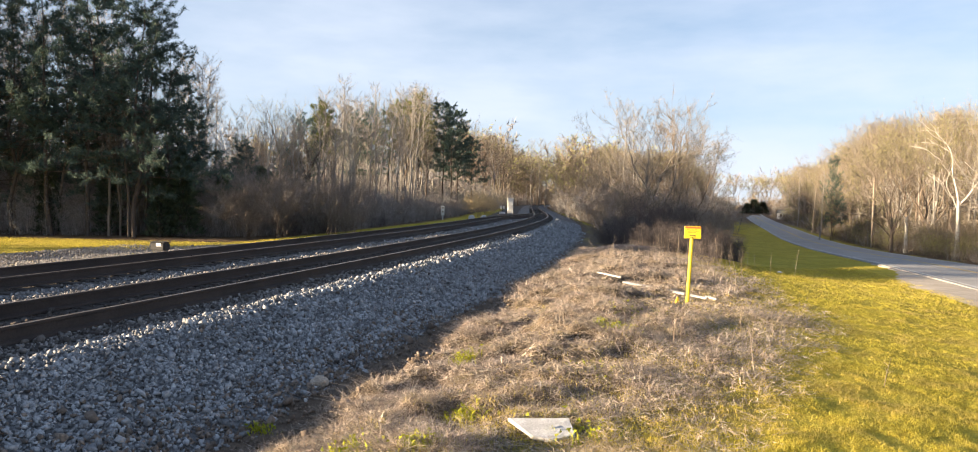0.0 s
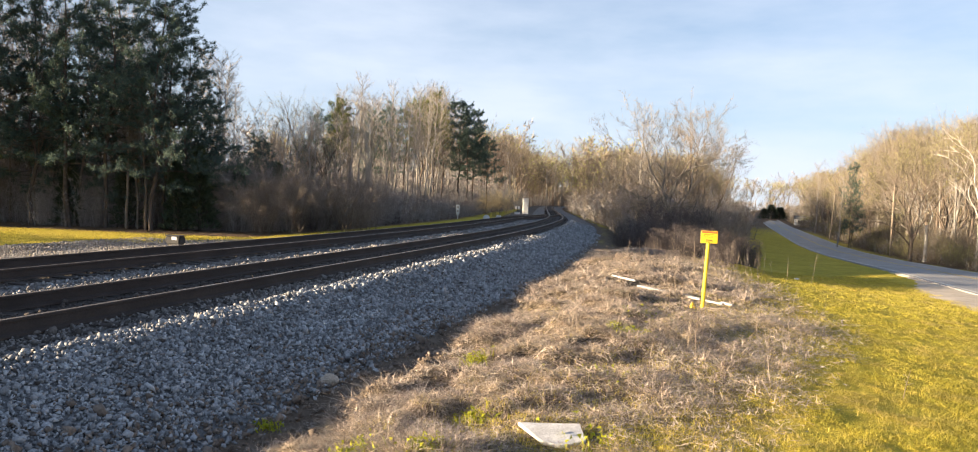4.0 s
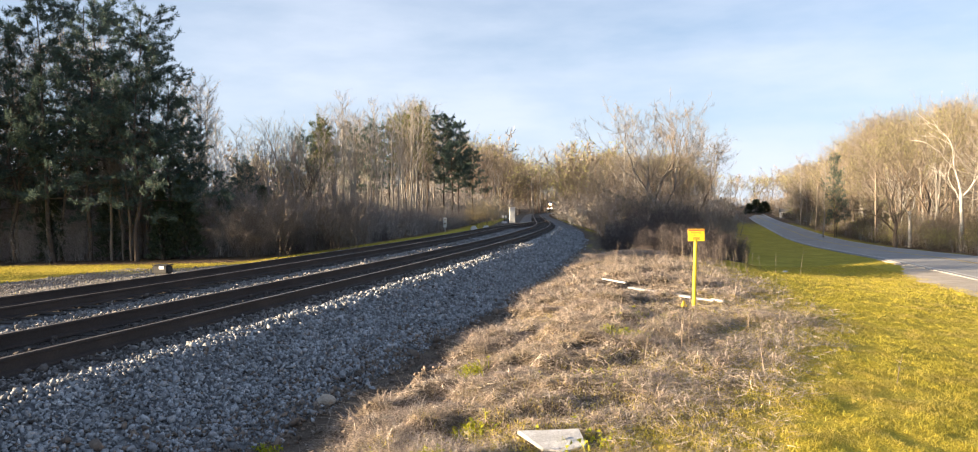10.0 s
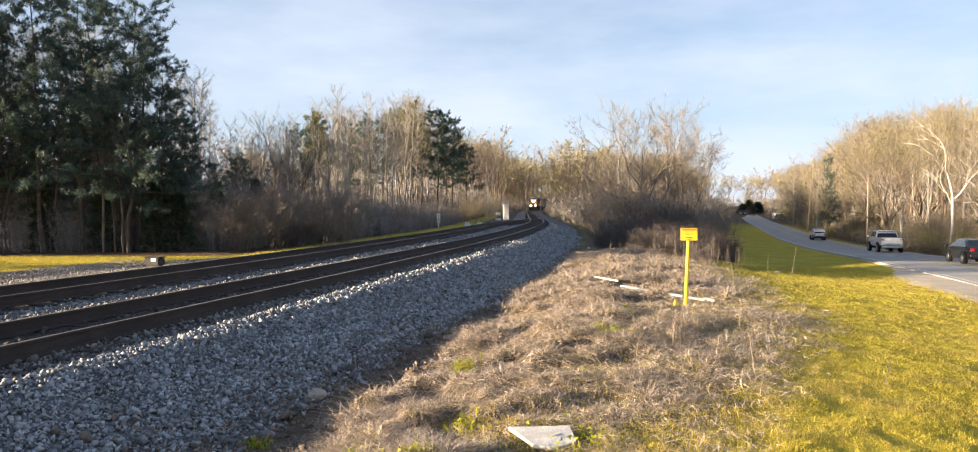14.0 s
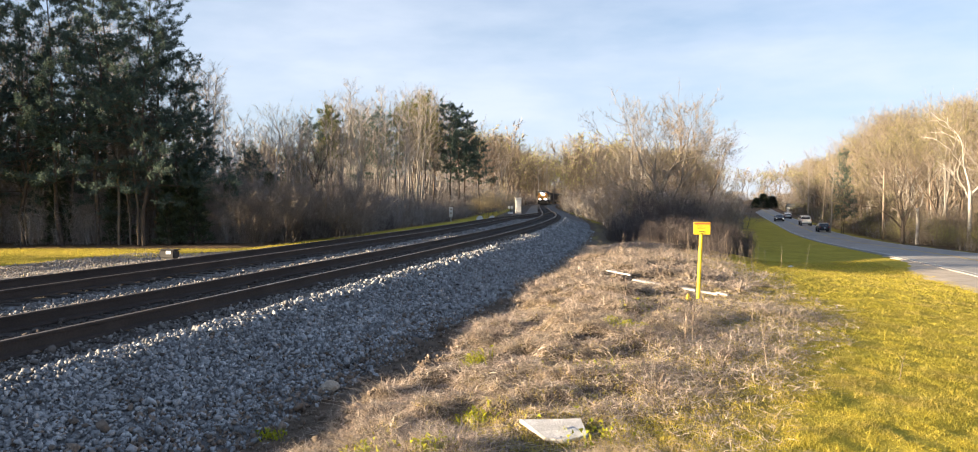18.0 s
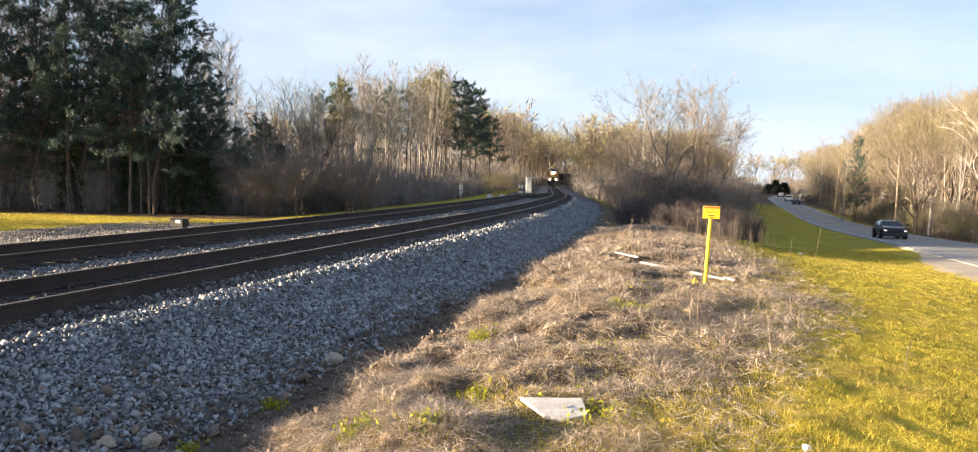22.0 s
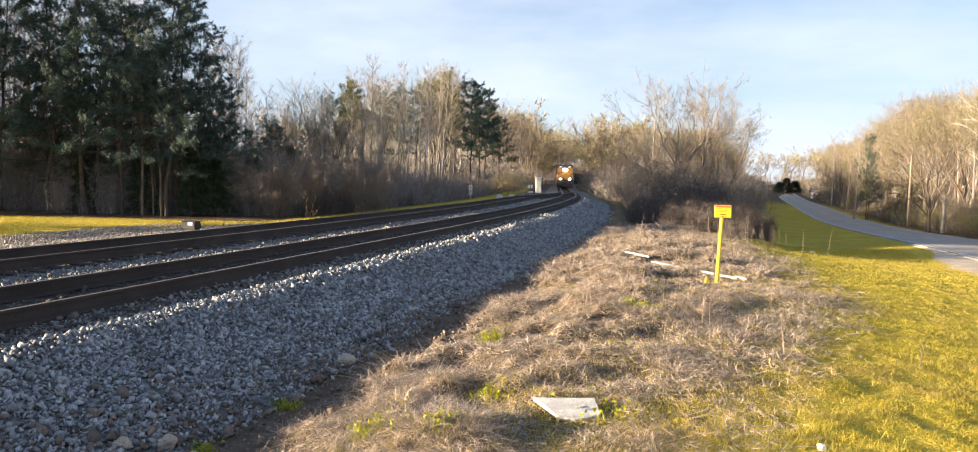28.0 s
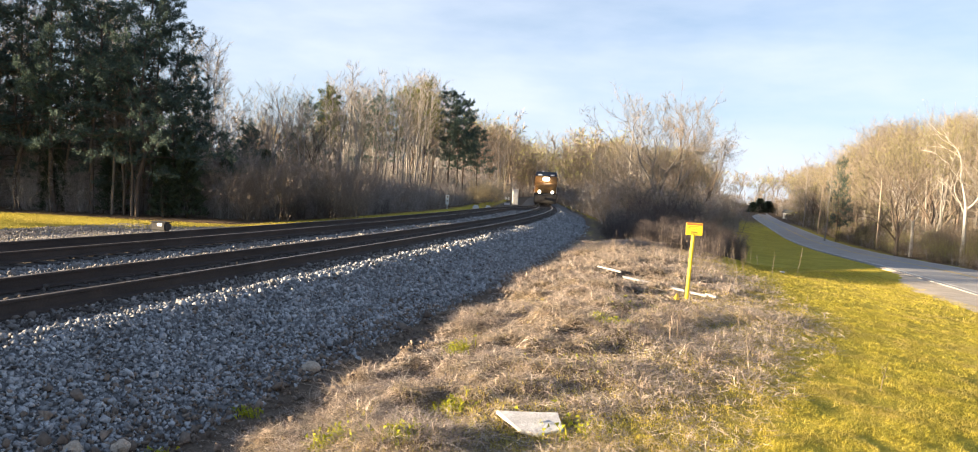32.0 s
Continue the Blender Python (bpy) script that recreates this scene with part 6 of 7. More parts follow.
def milepost():
    x, y = -5.1, 76.0
    t = empty("track_marker", (x, y, ground_at(x, y)), 3, label="white trackside marker board on a short post", category="marker")
    part("post", cyl_bm((0, 0, -0.2), (0, 0, 0.6), 0.045, n=10), ALU, t)
    part("board", box_bm(-0.17, -0.02, 0.45, 0.17, 0.02, 1.42, 0.01), ALU, t, "white upright board")
    for z in (1.15, 0.75):
        part("text_bar", box_bm(-0.06, -0.028, z, 0.06, -0.02, z + 0.14), INK, t, "dark figure on the board")


milepost()
for x, y in ((-2.0, 70.5), (-0.85, 71.5)):
    t = empty("switch_box", (x, y, -0.36), 8, label="low white switch machine beside the siding", category="switch machine", group="switch machines")
    part("case", box_bm(-0.3, -0.2, 0.05, 0.3, 0.2, 0.32, 0.04), ALU, t)
    part("cover", box_bm(-0.2, -0.15, 0.32, 0.2, 0.15, 0.45, 0.03), ALU, t)
    part("base_plate", box_bm(-0.4, -0.25, -0.1, 0.4, 0.25, 0.06, 0.01), DARK, t)


def utility_pole(x, y, h, label):
    t = empty("utility_pole", (x, y, ground_at(x, y)), 15, label=label, category="utility pole", group="utility poles along the road")
    part("mast", cyl_bm((0, 0, -0.3), (0.05, 0, h), 0.13, 0.09, 12), POLE_WOOD, t)
    part("pole_cap", cyl_bm((0.05, 0, h), (0.05, 0, h + 0.05), 0.12, 0.05, 12), DARK, t)
    part("insulator_bracket", box_bm(-0.02, -0.16, h - 0.35, 0.12, 0.16, h - 0.27), DARK, t)
    return t


utility_pole(50.5, 99.4, 9.5, "weathered wooden utility pole beside the road")
utility_pole(float(road_x(150, 5.2)), 150, 9.8, "weathered wooden utility pole beside the road").rotation_euler = (0, radians(3), 0)


def sycamore(seed, height, limbs):
    """A bare white trunk that parts into a few long crooked limbs above the brush."""
    r = np.random.default_rng(seed)
    wood, tips = Shape(), []
    p = dict(wander=0.17, lift=0.06, forks=(2, 3), spread=(0.40, 0.80), shorter=(0.60, 0.80), depth=4, least=0.03)
    p["from"] = 0.42
    fork = height * 0.36
    wood.tube([(0, 0, -0.3), (0.05, 0, fork * 0.5), (0.0, 0, fork)], [0.22, 0.17, 0.14], 9)
    for k, (dx, dy, share) in enumerate(limbs):
        grow(wood, tips, (0, 0, fork * (1.0 - 0.08 * k)), unit(np.array([dx, dy, 1.0])), height * 0.26 * share, 0.115 * share, 4, r, p)
    tw, ends = twig_haze(tips, 2, 0.8, 0.03, r)
    return thing_of("sycamore_tree", [("trunk", wood.mesh("trunk", BARK_WHITE), ""), ("crown", tw.mesh("crown", TWIG_TAN), "")], "bare sycamore with white forked limbs", "tree")


for seed, px, d, height, turn, limbs in ((12, 1530, 74, 15.5, 0, ((-0.10, 0.05, 1.0), (0.34, -0.1, 0.95), (-0.4, 0.3, 0.6))), (14, 1448, 84, 11.0, 0, ((0.5, 0.1, 0.8), (-0.55, 0.0, 0.8)))):
    sycamore(seed, height, limbs).matrix_basis = Matrix.LocRotScale((pix(px, d), d, ground_at(pix(px, d), d)), Euler((0, 0, radians(turn))), (1, 1, 1))

# sandy pull-off beside the road
def sandy_shoulder():
    verts, faces = [], []
    st = steps((-30, 3), (24, 1), (47, 0))
    for y in st:
        px, py, pz, rx, ry = along_road(y)
        wide = 0.2 + 2.6 * float(smooth(42, 29, y)) + 0.15 * math.sin(y * 2.3)
        for o in (-LANE - 0.36, -LANE - 0.36 - wide * 0.6, -LANE - 0.36 - wide):
            x, yy = px + rx * o, py + ry * o
            verts.append((x, yy, float(lie(x, yy)) + (0.035 if o > -LANE - 0.36 - wide * 0.9 else -0.03)))
    for i in range(len(st) - 1):
        for j in range(2):
            a = i * 3 + j
            faces.append((a + 1, a, a + 3, a + 4))
    tagged(mesh_of("sandy_shoulder", verts, faces, SAND), "pale sandy gravel shoulder beside the road", "shoulder", kind="structure")


sandy_shoulder()


def far_shed():
    x, y = 98.5, 252.0
    t = empty("shed", (x, y, ground_at(x, y)), -10, label="small white gabled shed among trees", category="shed")
    t.scale = (0.6, 0.6, 0.75)
    part("wall", box_bm(-3.6, -3, -0.3, 3.6, 3, 2.6, 0.02), ALU, t, "white clapboard wall")
    part("roof", hull_roof(4.1, 3.6, 2.55, 4.2), ROOF, t, "grey shingle roof")
    for wx in (-2.5, 0.4, 2.5):
        w = part("window", box_bm(wx - 0.5, -3.05, 1.0, wx + 0.5, -2.99, 2.2, 0.01), DARK, t)
        part("window_frame", box_bm(wx - 0.58, -3.04, 0.9, wx + 0.58, -3.005, 1.0), ALU, w)
    part("door", box_bm(-1.5, -3.05, 0.0, -0.6, -2.99, 2.05, 0.01), BOARD_DOOR, t)


ROOF = worn("grey_shingles", (0.10, 0.10, 0.10), (0.2, 0.2, 0.2), 3.0, 0.9, fine=10.0)
BOARD_DOOR = worn("brown_door_paint", (0.10, 0.06, 0.04), (0.16, 0.10, 0.07), 3.0, 0.6, fine=10.0)


def hull_roof(hx, hy, z0, z1):
    bm = bmesh.new()
    a = [bm.verts.new(p) for p in ((-hx, -hy, z0), (hx, -hy, z0), (hx, hy, z0), (-hx, hy, z0), (-hx, 0, z1), (hx, 0, z1))]
    for f in ((0, 1, 5, 4), (2, 3, 4, 5), (0, 4, 3), (1, 2, 5), (3, 2, 1, 0)):
        bm.faces.new([a[i] for i in f])
    return bm


far_shed()


# ---- vehicles ----
GLASS = plain("dark_car_glass", (0.012, 0.014, 0.017), 0.08)
TYRE = worn("tyre_rubber", (0.012, 0.012, 0.012), (0.025, 0.025, 0.025), 8.0, 0.9, fine=10.0)
RIM = plain("alloy_rim", (0.32, 0.32, 0.33), 0.35, 0.8)
CHROME = plain("chrome", (0.5, 0.5, 0.5), 0.2, 1.0)
TRIM = plain("black_trim", (0.015, 0.015, 0.016), 0.55)
RED_LAMP = plain("red_tail_lamp", (0.35, 0.012, 0.012), 0.3)
PLATE = plain("pale_number_plate", (0.6, 0.6, 0.62), 0.5)
HEADLIT = plain("lit_headlamp", (1.0, 0.96, 0.88), 0.3, 0, 0.4)


def paint(name, colour):
    m, nt, b = material(name, 0.32)
    n = noise_node(nt, 2.0)
    c = ramp(nt, n.outputs["Fac"], [(0.3, tuple(0.9 * v for v in colour)), (0.7, colour)])
    nt.links.new(c, b.inputs["Base Color"])
    b.inputs["Coat Weight"].default_value = 0.6
    return m


WHITE_PAINT = paint("white_car_paint", (0.74, 0.74, 0.73))
BLACK_PAINT = paint("dark_car_paint", (0.016, 0.017, 0.022))
NAVY_PAINT = paint("dark_blue_car_paint", (0.012, 0.014, 0.026))


def hull(profile, w_low, w_high, z_low, z_high, bevel=0.05):
    """A side outline (y, z) drawn out across the car, narrower towards the top."""
    bm = bmesh.new()
    def half(z):
        k = min(max((z - z_low) / max(z_high - z_low, 1e-6), 0), 1)
        return w_low + (w_high - w_low) * k
    a = [bm.verts.new((-half(z), y, z)) for y, z in profile]
    b = [bm.verts.new((half(z), y, z)) for y, z in profile]
    n = len(profile)
    bm.faces.new(a)
    bm.faces.new(b[::-1])
    for i in range(n):
        j = (i + 1) % n
        bm.faces.new((a[j], a[i], b[i], b[j]))
    bmesh.ops.recalc_face_normals(bm, faces=bm.faces)
    if bevel:
        bmesh.ops.bevel(bm, geom=bm.edges[:], offset=bevel, segments=2, affect="EDGES", clamp_overlap=True)
    return bm


def quad_bm(*pts):
    """A thin plate on four corners."""
    bm = bmesh.new()
    p = [Vector(q) for q in pts]
    n = (p[1] - p[0]).cross(p[2] - p[0]).normalized() * 0.012
    a, b = [bm.verts.new(q) for q in p], [bm.verts.new(q + n) for q in p]
    bm.faces.new(a[::-1])
    bm.faces.new(b)
    for i in range(len(p)):
        j = (i + 1) % len(p)
        bm.faces.new((a[i], a[j], b[j], b[i]))
    bmesh.ops.recalc_face_normals(bm, faces=bm.faces)
    return bm


def vehicle(name, label, category, coat, low, cab, width, wheels, radius, cab_w, lit=False, rear=None):
    """low, cab: side outlines of body and greenhouse, front at +y; wheels: (rear y, front y)."""
    t = empty(name, label=label, category=category)
    w = width / 2
    zs = [z for _, z in low]
    ends = max(abs(y) for y, _ in low)
    def tapered(bm):
        for v in bm.verts:
            v.co.x *= 1 - 0.14 * float(smooth(0.62, 1.02, abs(v.co.y) / ends))
        return bm
    shell = part("body", tapered(hull(low, w, w * 0.95, min(zs), max(zs), 0.09)), coat, t)
    zc = [z for _, z in cab]
    part("cabin", hull(cab, w * 0.93, cab_w / 2, min(zc), max(zc), 0.05), coat, t)
    z0, z1 = min(zc) + 0.08, max(zc) - 0.10
    def edge(z, front):
        """Where the greenhouse's outline lies at a height, at its front or back."""
        best = None
        for (ya, za), (yb, zb) in zip(cab, cab[1:] + cab[:1]):
            if (za - z) * (zb - z) <= 0 and abs(za - zb) > 1e-6:
                y = ya + (yb - ya) * (z - za) / (zb - za)
                best = y if best is None else (max(best, y) if front else min(best, y))
        return best
    def half(z):
        k = (z - min(zc)) / (max(zc) - min(zc))
        return w * 0.93 + (cab_w / 2 - w * 0.93) * k
    for front, nm in ((True, "windscreen"), (False, "rear_window")):
        d = 0.012 if front else -0.012
        a, b = edge(z0, front) + d, edge(z1, front) + d
        h0, h1 = half(z0) - 0.10, half(z1) - 0.10
        part(nm, quad_bm((-h0, a, z0), (h0, a, z0), (h1, b, z1), (-h1, b, z1)), GLASS, t)
    for sx in (-1, 1):
        f0, f1, r0, r1 = edge(z0, True) - 0.14, edge(z1, True) - 0.14, edge(z0, False) + 0.16, edge(z1, False) + 0.16
        mid = (f1 + r1) / 2 - 0.05
        for ya, yb, yc, yd in ((mid + 0.05, f0, f1, mid + 0.05), (r0, mid - 0.05, mid - 0.05, r1)):
            x0, x1 = sx * (half(z0) + 0.006), sx * (half(z1) + 0.006)
            part("side_window", quad_bm((x0, ya, z0), (x0, yb, z0), (x1, yc, z1), (x1, yd, z1)), GLASS, t)
        m = part("mirror", box_bm(sx * (w + 0.02), f0 - 0.05, z0 - 0.02, sx * (w + 0.2), f0 + 0.10, z0 + 0.14, 0.03), coat, t)
        for y in wheels:
            part("wheel_arch", cyl_bm((sx * (w - 0.10), y, radius + 0.02), (sx * (w + 0.001), y, radius + 0.02), radius * 1.17, n=24), TRIM, shell)
            wh = part("wheel", cyl_bm((sx * (w - 0.24), y, radius), (sx * (w - 0.01), y, radius), radius * 0.7, n=20), TYRE, t)
            part("tyre", cyl_bm((sx * (w - 0.25), y, radius), (sx * (w + 0.0), y, radius), radius, n=24), TYRE, wh)
            part("rim", cyl_bm((sx * (w - 0.03), y, radius), (sx * (w + 0.012), y, radius), radius * 0.62, radius * 0.55, 16), RIM, wh)
    y0, y1 = min(y for y, _ in low), max(y for y, _ in low)
    top = max(zs)
    part("rear_bumper", box_bm(-w * 0.86, y0 - 0.05, 0.38, w * 0.86, y0 + 0.12, 0.62, 0.04), TRIM if rear != "chrome" else CHROME, t)
    part("front_bumper", box_bm(-w * 0.86, y1 - 0.12, 0.26, w * 0.86, y1 + 0.05, 0.50, 0.04), TRIM, t)
    part("grille", box_bm(-w * 0.6, y1 - 0.02, 0.52, w * 0.6, y1 + 0.025, 0.70, 0.01), TRIM, t)
    part("number_plate", box_bm(-0.16, y0 - 0.065, 0.66, 0.16, y0 - 0.02, 0.80), PLATE, t)
    for sx in (-1, 1):
        part("tail_lamp", box_bm(sx * w * 0.60, y0 - 0.02, top - 0.28, sx * w * 0.84, y0 + 0.06, top - 0.10, 0.015), RED_LAMP, t)
        part("headlamp", box_bm(sx * w * 0.60, y1 - 0.06, 0.64, sx * w * 0.82, y1 + 0.01, 0.71, 0.015), HEADLIT if lit else RIM, t)
    return t


suv = vehicle("suv", "white compact SUV driving on the road", "car", WHITE_PAINT,
              [(-2.1, 0.35), (-2.16, 0.7), (-2.1, 1.02), (0.75, 1.02), (1.9, 0.92), (2.12, 0.72), (2.12, 0.3)],
              [(-2.06, 0.98), (-1.78, 1.52), (-1.55, 1.62), (-0.1, 1.66), (0.25, 1.58), (1.0, 0.98)], 1.80, (-1.3, 1.35), 0.34, 1.32)
for sx in (-0.5, 0.5):
    part("roof_rail", box_bm(sx - 0.02, -1.5, 1.66, sx + 0.02, 0.0, 1.71, 0.01), TRIM, suv)
part("lower_cladding", box_bm(-0.91, -2.1, 0.28, 0.91, 2.05, 0.42, 0.03), TRIM, suv)

pickup = vehicle("pickup_truck", "white crew-cab pickup truck driving on the road", "pickup truck", WHITE_PAINT,
                 [(-2.95, 0.55), (-2.98, 1.28), (-1.0, 1.30), (1.3, 1.28), (2.75, 1.18), (2.95, 0.95), (2.95, 0.5)],
                 [(-0.98, 1.24), (-0.86, 1.80), (-0.66, 1.90), (0.75, 1.92), (1.0, 1.84), (1.55, 1.24)], 2.02, (-1.85, 1.85), 0.41, 1.55, rear="chrome")
part("tailgate", box_bm(-0.80, -3.0, 0.72, 0.80, -2.96, 1.26, 0.02), WHITE_PAINT, pickup)
part("bed_liner", box_bm(-0.86, -2.88, 1.285, 0.86, -1.02, 1.315), TRIM, pickup)

sedan = vehicle("sedan", "black four-door sedan driving on the road", "car", BLACK_PAINT,
                [(-2.4, 0.32), (-2.44, 0.75), (-2.36, 1.02), (-1.7, 1.04), (1.0, 0.94), (2.1, 0.84), (2.38, 0.66), (2.38, 0.28)],
                [(-1.95, 0.98), (-1.15, 1.40), (-0.75, 1.46), (0.2, 1.47), (0.5, 1.42), (1.45, 0.92)], 1.82, (-1.4, 1.4), 0.33, 1.22)
coupe = vehicle("coupe", "dark blue sports coupe with lit headlamps on the road", "car", NAVY_PAINT,
                [(-2.35, 0.30), (-2.42, 0.82), (-2.3, 1.06), (-1.5, 1.09), (0.6, 1.04), (1.6, 0.99), (2.2, 0.90), (2.42, 0.66), (2.38, 0.22)],
                [(-1.9, 1.02), (-1.1, 1.38), (-0.6, 1.46), (-0.1, 1.47), (0.25, 1.42), (1.15, 1.0)], 1.97, (-1.35, 1.37), 0.35, 1.18, lit=True)

# ---- train ----
# yellow paint taken down to brown-orange, standing in for the trees' shade
LOCO_YELLOW_SHADED = worn("loco_shaded_yellow_paint", (0.20, 0.095, 0.022), (0.30, 0.15, 0.036), 0.8, 0.5, fine=12.0, bumped=0.1)
LOCO_BLUE = worn("loco_dark_blue_paint", (0.012, 0.018, 0.035), (0.03, 0.04, 0.065), 0.8, 0.5, fine=12.0, bumped=0.1)
GRIME = worn("grimy_black_steel", (0.015, 0.013, 0.012), (0.05, 0.045, 0.04), 1.2, 0.8, 0.1, fine=12.0)
LAMP = plain("lit_train_lamp", (1.0, 0.93, 0.80), 0.3, 0, 18.0)
HOPPER_PAINT = worn("grimy_hopper_paint", (0.04, 0.036, 0.032), (0.10, 0.09, 0.08), 0.5, 0.8, fine=14.0)


def bogie(t, y, axles, radius=0.5):
    b = part("bogie_frame", box_bm(-1.15, y - 0.6 * axles - 0.3, 0.42, 1.15, y + 0.6 * axles + 0.3, 0.78, 0.05), GRIME, t)
    for k in range(axles):
        yy = y + (k - (axles - 1) / 2) * 1.75
        part("axle", cyl_bm((-0.8, yy, radius), (0.8, yy, radius), 0.09, n=10), GRIME, b)
        for sx in (-0.76, 0.76):
            part("wheel", cyl_bm((sx - 0.065, yy, radius), (sx + 0.065, yy, radius), radius, n=24), GRIME, b)


def locomotive():
    """Its nose looks towards -y."""
    t = empty("locomotive", label="yellow and dark blue diesel locomotive with lit headlamps", category="locomotive")
    part("frame", box_bm(-1.52, 0.55, 1.22, 1.52, 21.6, 1.58, 0.04), GRIME, t)
    part("pilot", hull([(0.1, 0.22), (0.0, 0.45), (0.25, 1.25), (0.75, 1.25), (0.75, 0.22)], 1.45, 1.5, 0.2, 1.25, 0.03), GRIME, t, "dark snow-plough pilot")
    part("coupler", box_bm(-0.14, -0.35, 0.75, 0.14, 0.3, 1.05, 0.04), GRIME, t)
    part("nose", hull([(0.78, 1.58), (0.72, 2.45), (0.95, 2.78), (2.3, 2.9), (2.3, 1.58)], 1.42, 1.2, 1.58, 2.9, 0.10), LOCO_YELLOW_SHADED, t, "yellow short nose")
    part("nose_door", box_bm(-0.95, 0.69, 1.62, -0.30, 0.74, 2.42, 0.02), LOCO_YELLOW_SHADED, t)
    cab = part("cab", hull([(1.9, 1.58), (1.75, 2.9), (2.0, 3.95), (2.35, 4.25), (4.9, 4.3), (4.9, 1.58)], 1.54, 1.36, 1.58, 4.3, 0.08), LOCO_YELLOW_SHADED, t, "yellow cab")
    part("cab_roof", hull([(1.86, 3.78), (2.05, 4.10), (2.4, 4.36), (5.0, 4.40), (5.0, 3.78)], 1.50, 1.30, 3.78, 4.4, 0.06), LOCO_BLUE, cab, "dark blue cab roof")
    for sx in (-1, 1):
        a, b = sorted((sx * 0.16, sx * 1.18))
        part("windscreen", quad_bm((a, 1.82, 3.1), (b, 1.82, 3.1), (b, 1.98, 3.72), (a, 1.98, 3.72)), GLASS, cab)
        part("side_window", box_bm(sx * 1.50 - 0.03, 2.7, 3.05, sx * 1.50 + 0.03, 4.3, 3.7), GLASS, cab)
        rail = part("handrail", cyl_bm((sx * 1.42, 0.5, 1.5), (sx * 1.42, 0.5, 2.5), 0.025, n=8), ALU, t)
        part("step_well", box_bm(sx * 1.1 - 0.3, 0.25, 0.45, sx * 1.1 + 0.3, 0.75, 1.2, 0.02), GRIME, t)
        part("ditch_lamp_box", box_bm(sx * 0.84 - 0.20, 0.32, 1.52, sx * 0.84 + 0.20, 0.60, 1.92, 0.04), GRIME, t)
        part("ditch_lamp", cyl_bm((sx * 0.84, 0.33, 1.72), (sx * 0.84, 0.26, 1.72), 0.16, 0.15, 18), LAMP, t, "lit ditch lamp")
        part("headlamp", cyl_bm((sx * 0.19, 1.72, 3.42), (sx * 0.19, 1.64, 3.42), 0.21, 0.20, 18), LAMP, t, "lit headlamp")
        for k in range(9):
            y = 5.4 + k * 1.9
            part("stanchion", cyl_bm((sx * 1.48, y, 1.56), (sx * 1.48, y, 2.45), 0.02, n=6), ALU, t)
        part("walkway_rail", cyl_bm((sx * 1.48, 5.2, 2.45), (sx * 1.48, 21.0, 2.45), 0.022, n=6), ALU, t)
    part("headlamp_box", box_bm(-0.45, 1.74, 3.18, 0.45, 1.98, 3.66, 0.05), LOCO_BLUE, t)
    part("hood", hull([(4.9, 1.58), (4.9, 4.15), (21.0, 4.15), (21.3, 3.9), (21.3, 1.58)], 0.95, 0.86, 1.58, 4.15, 0.07), LOCO_BLUE, t, "dark blue engine hood")
    part("radiator", hull([(15.5, 3.4), (15.7, 4.5), (20.6, 4.5), (20.8, 3.4)], 1.5, 1.3, 3.4, 4.5, 0.06), LOCO_BLUE, t)
    part("exhaust_stack", box_bm(-0.3, 10.2, 4.15, 0.3, 11.4, 4.42, 0.04), GRIME, t)
    part("horn", cyl_bm((0.3, 2.9, 4.5), (0.3, 2.4, 4.55), 0.03, 0.09, 10), GRIME, t)
    part("antenna_dome", cyl_bm((-0.4, 3.4, 4.38), (-0.4, 3.4, 4.52), 0.16, 0.06, 12), ALU, t)
    part("number_board", box_bm(0.55, 1.83, 3.86, 1.05, 1.93, 4.02, 0.01), PLATE, t)
    part("number_board", box_bm(-1.05, 1.83, 3.86, -0.55, 1.93, 4.02, 0.01), PLATE, t)
    part("fuel_tank", box_bm(-1.3, 8.2, 0.45, 1.3, 13.6, 1.22, 0.12, segments=2), GRIME, t)
    bogie(t, 4.0, 3)
    bogie(t, 18.0, 3)
    return t


def hopper():
    t = empty("hopper_car", label="grimy dark open hopper freight car", category="freight car", group="freight cars of the train")
    part("body", hull([(0.6, 1.9), (0.6, 3.9), (15.4, 3.9), (15.4, 1.9), (12.6, 0.8), (3.4, 0.8)], 1.4, 1.55, 0.8, 3.9, 0.05), HOPPER_PAINT, t)
    for sx in (-1, 1):
        for k in range(11):
            y = 1.0 + k * 1.4
            part("side_rib", box_bm(sx * 1.53 - 0.06, y - 0.05, 1.4, sx * 1.53 + 0.06, y + 0.05, 3.88), HOPPER_PAINT, t)
    part("end_sill", box_bm(-1.4, 0.2, 0.95, 1.4, 0.6, 1.2, 0.02), GRIME, t)
    part("end_sill", box_bm(-1.4, 15.4, 0.95, 1.4, 15.8, 1.2, 0.02), GRIME, t)
    part("load", hull([(0.8, 3.75), (1.6, 4.1), (14.4, 4.1), (15.2, 3.75)], 1.35, 0.9, 3.75, 4.1, 0.05), GRIME, t, "heaped dark load")
    bogie(t, 2.2, 2, 0.46)
    bogie(t, 13.8, 2, 0.46)
    return t


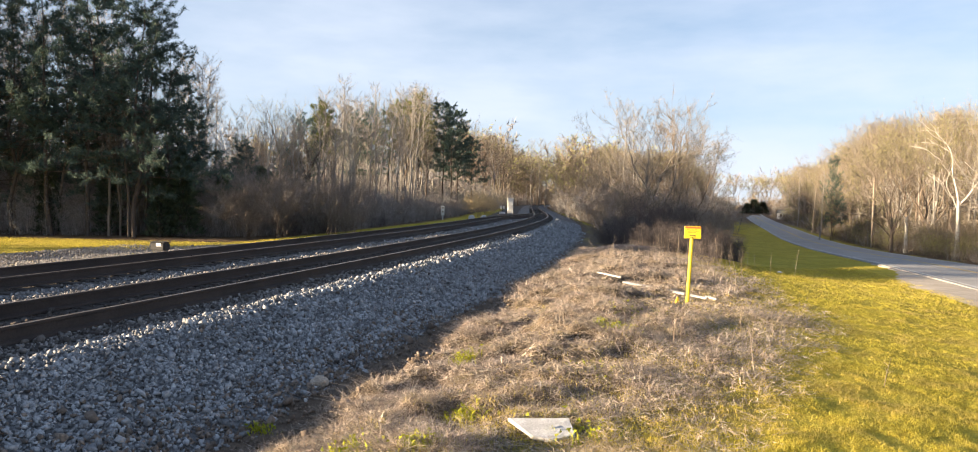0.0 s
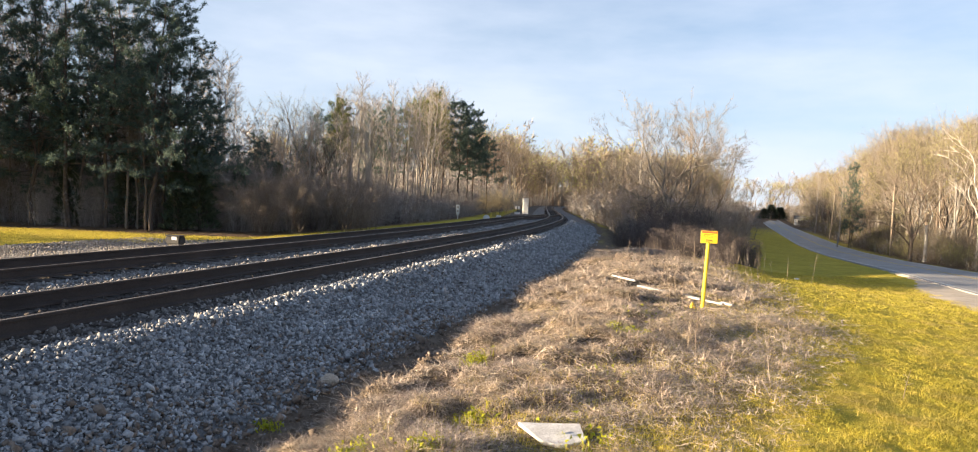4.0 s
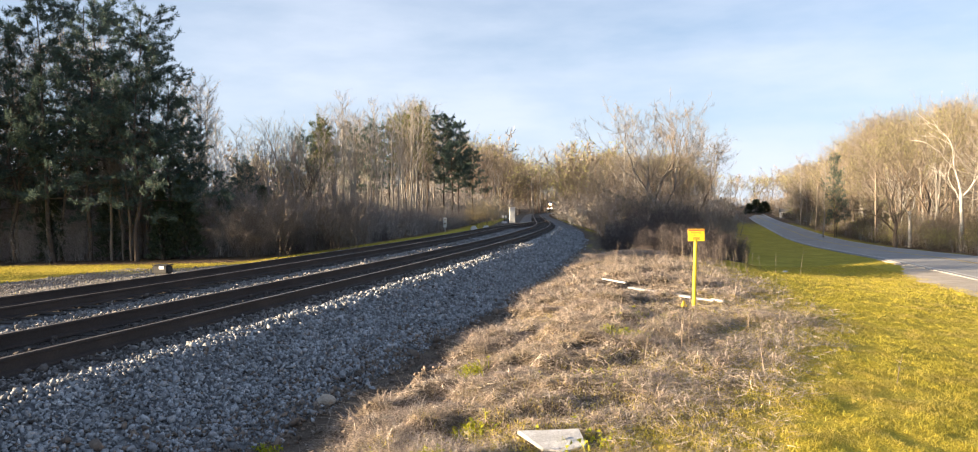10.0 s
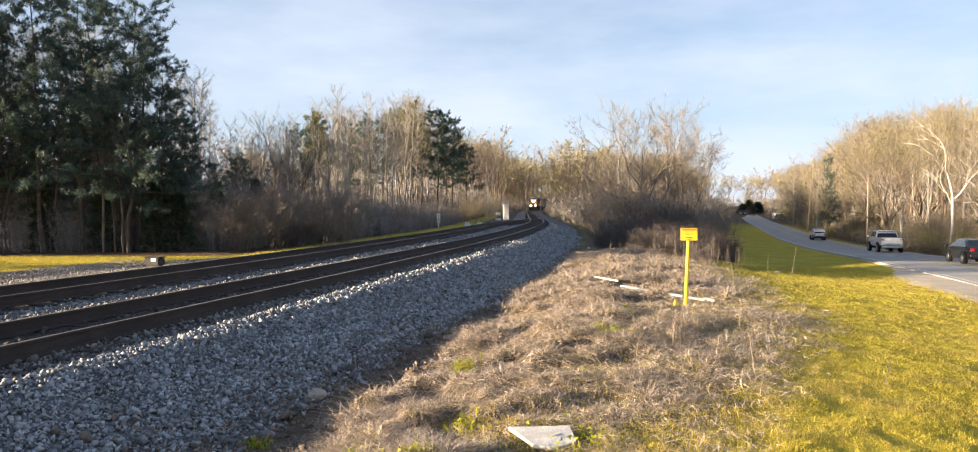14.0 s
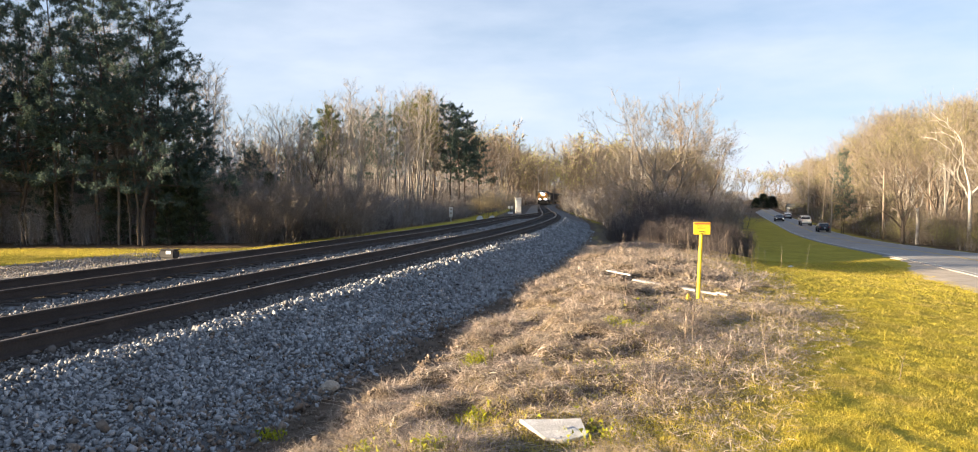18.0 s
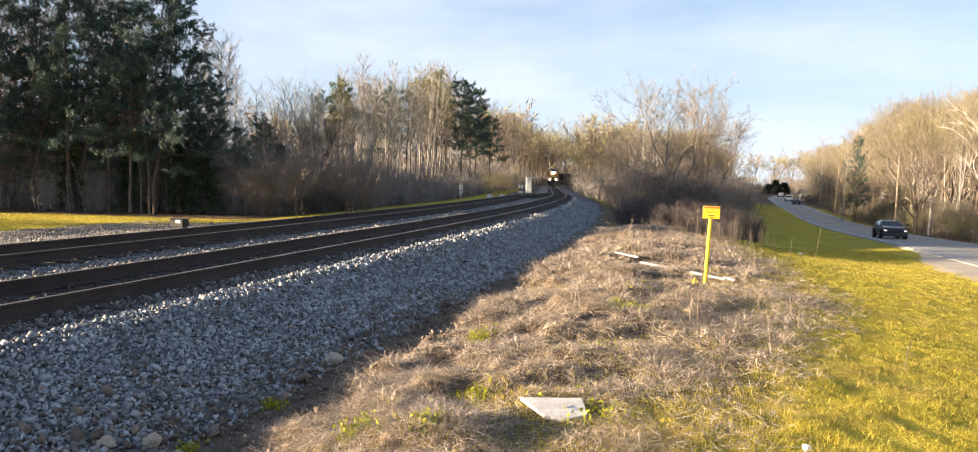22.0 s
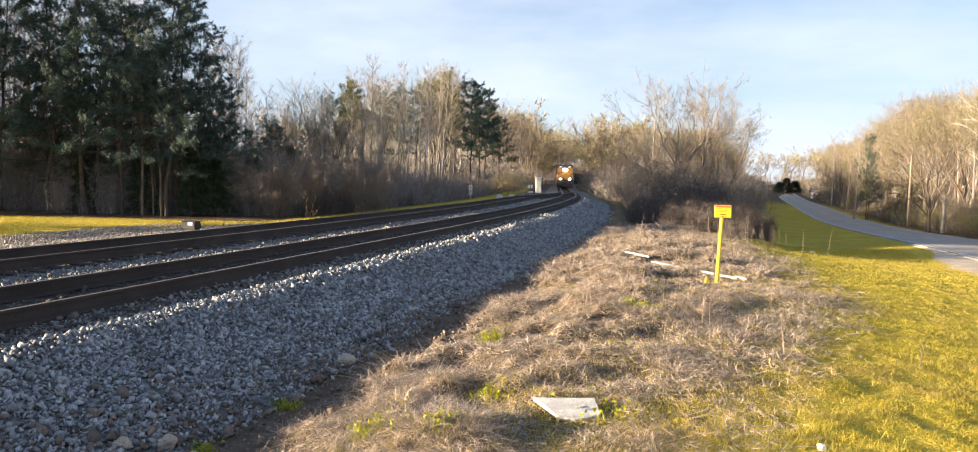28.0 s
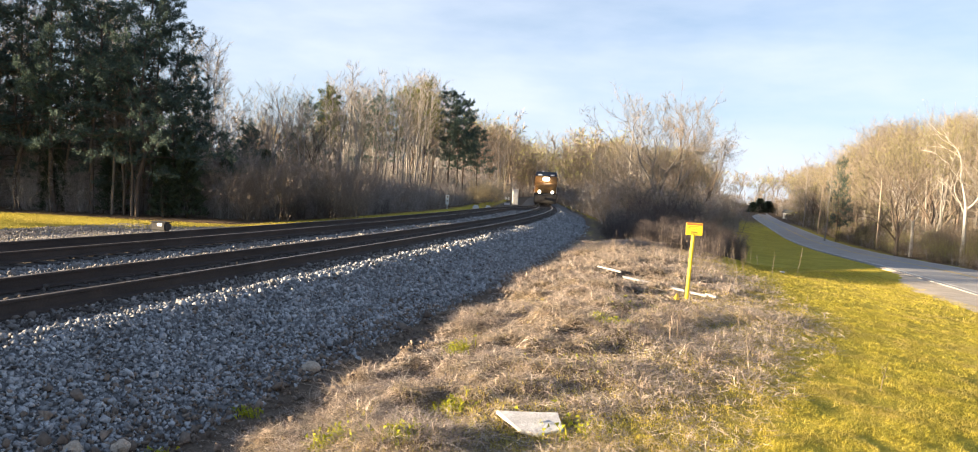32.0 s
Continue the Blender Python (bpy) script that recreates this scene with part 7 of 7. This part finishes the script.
loco = locomotive()
TRAIN = [(loco, 0.0, 22.0)]
loco2 = copy_thing(loco, Matrix.Identity(4))
loco2["label"] = "second yellow and dark blue diesel locomotive"
for o in list(loco2.children_recursive):
    if o.name.split(".")[0] in ("headlamp", "ditch_lamp"):
        o.data = o.data.copy()
        o.data.materials[0] = GLASS
        o["label"] = "unlit lamp"
TRAIN.append((loco2, 22.6, 22.0))
car = hopper()
for k in range(12):
    TRAIN.append((car if k == 0 else copy_thing(car, Matrix.Identity(4)), 45.4 + k * 16.5, 16.0))


# ---- what moves ----
NOSE_START, PACE = 407.0, 9.7


def train_pose(y, length):
    """A car whose front end is at y along the line, turned with its two ends on the track."""
    a, b = Vector(main_at(y)[:2]), Vector(main_at(y + length)[:2])
    d = b - a
    return pose(a.x, a.y, 0, 0, 0, -math.degrees(math.atan2(d.x, d.y)))


def road_pose(y, off, back=False):
    z0, z1 = float(road_z(y - 2)), float(road_z(y + 2))
    slope = math.degrees(math.atan2(z1 - z0, 4 / ROAD_COS))
    turn = -math.degrees(math.atan(ROAD_SLOPE))
    z = float(road_z(y)) + 0.05 * (1 - abs(off) / (LANE + 0.3))
    return pose(float(road_x(y, off)), y, z, -slope if back else slope, 0, turn + (180 if back else 0))


# seconds and the way along the road, car by car
DRIVES = (
    (suv, LANE / 2, False, [(0, -185), (10.5, 35.5), (11, 46), (12, 68), (13, 89.5), (14, 110), (14.5, 120), (16.5, 160), (18, 189), (20, 228), (22, 266), (24, 303), (32, 455)]),
    (pickup, LANE / 2, False, [(0, -236), (12.5, 38), (13, 48), (14, 67.5), (14.5, 77.5), (16.5, 117), (18, 147), (20, 187), (22, 226), (24, 265), (32, 420)]),
    (sedan, LANE / 2, False, [(0, -232), (13.5, 36), (14, 45), (14.5, 54.5), (16.5, 92), (18, 120.5), (20, 159), (22, 197), (24, 235), (32, 388)]),
    (coupe, -LANE / 2, True, [(0, 620), (13, 315), (14, 288), (16.5, 220), (17, 200), (18, 171), (19, 143), (20, 117), (21, 89), (22, 61), (22.5, 48), (23, 35), (32, -200)]),
)


def motions():
    for ob, back, length in TRAIN:
        walk(ob, [(float(t), train_pose(NOSE_START - PACE * t + back, length)) for t in np.arange(0, 33.0, 1.0)])
    for ob, off, back, rows in DRIVES:
        at = spline([t for t, _ in rows], [y for _, y in rows])
        walk(ob, [(float(t), road_pose(float(at(t)), off, back)) for t in np.arange(0, 32.5, 0.5)])


motions()
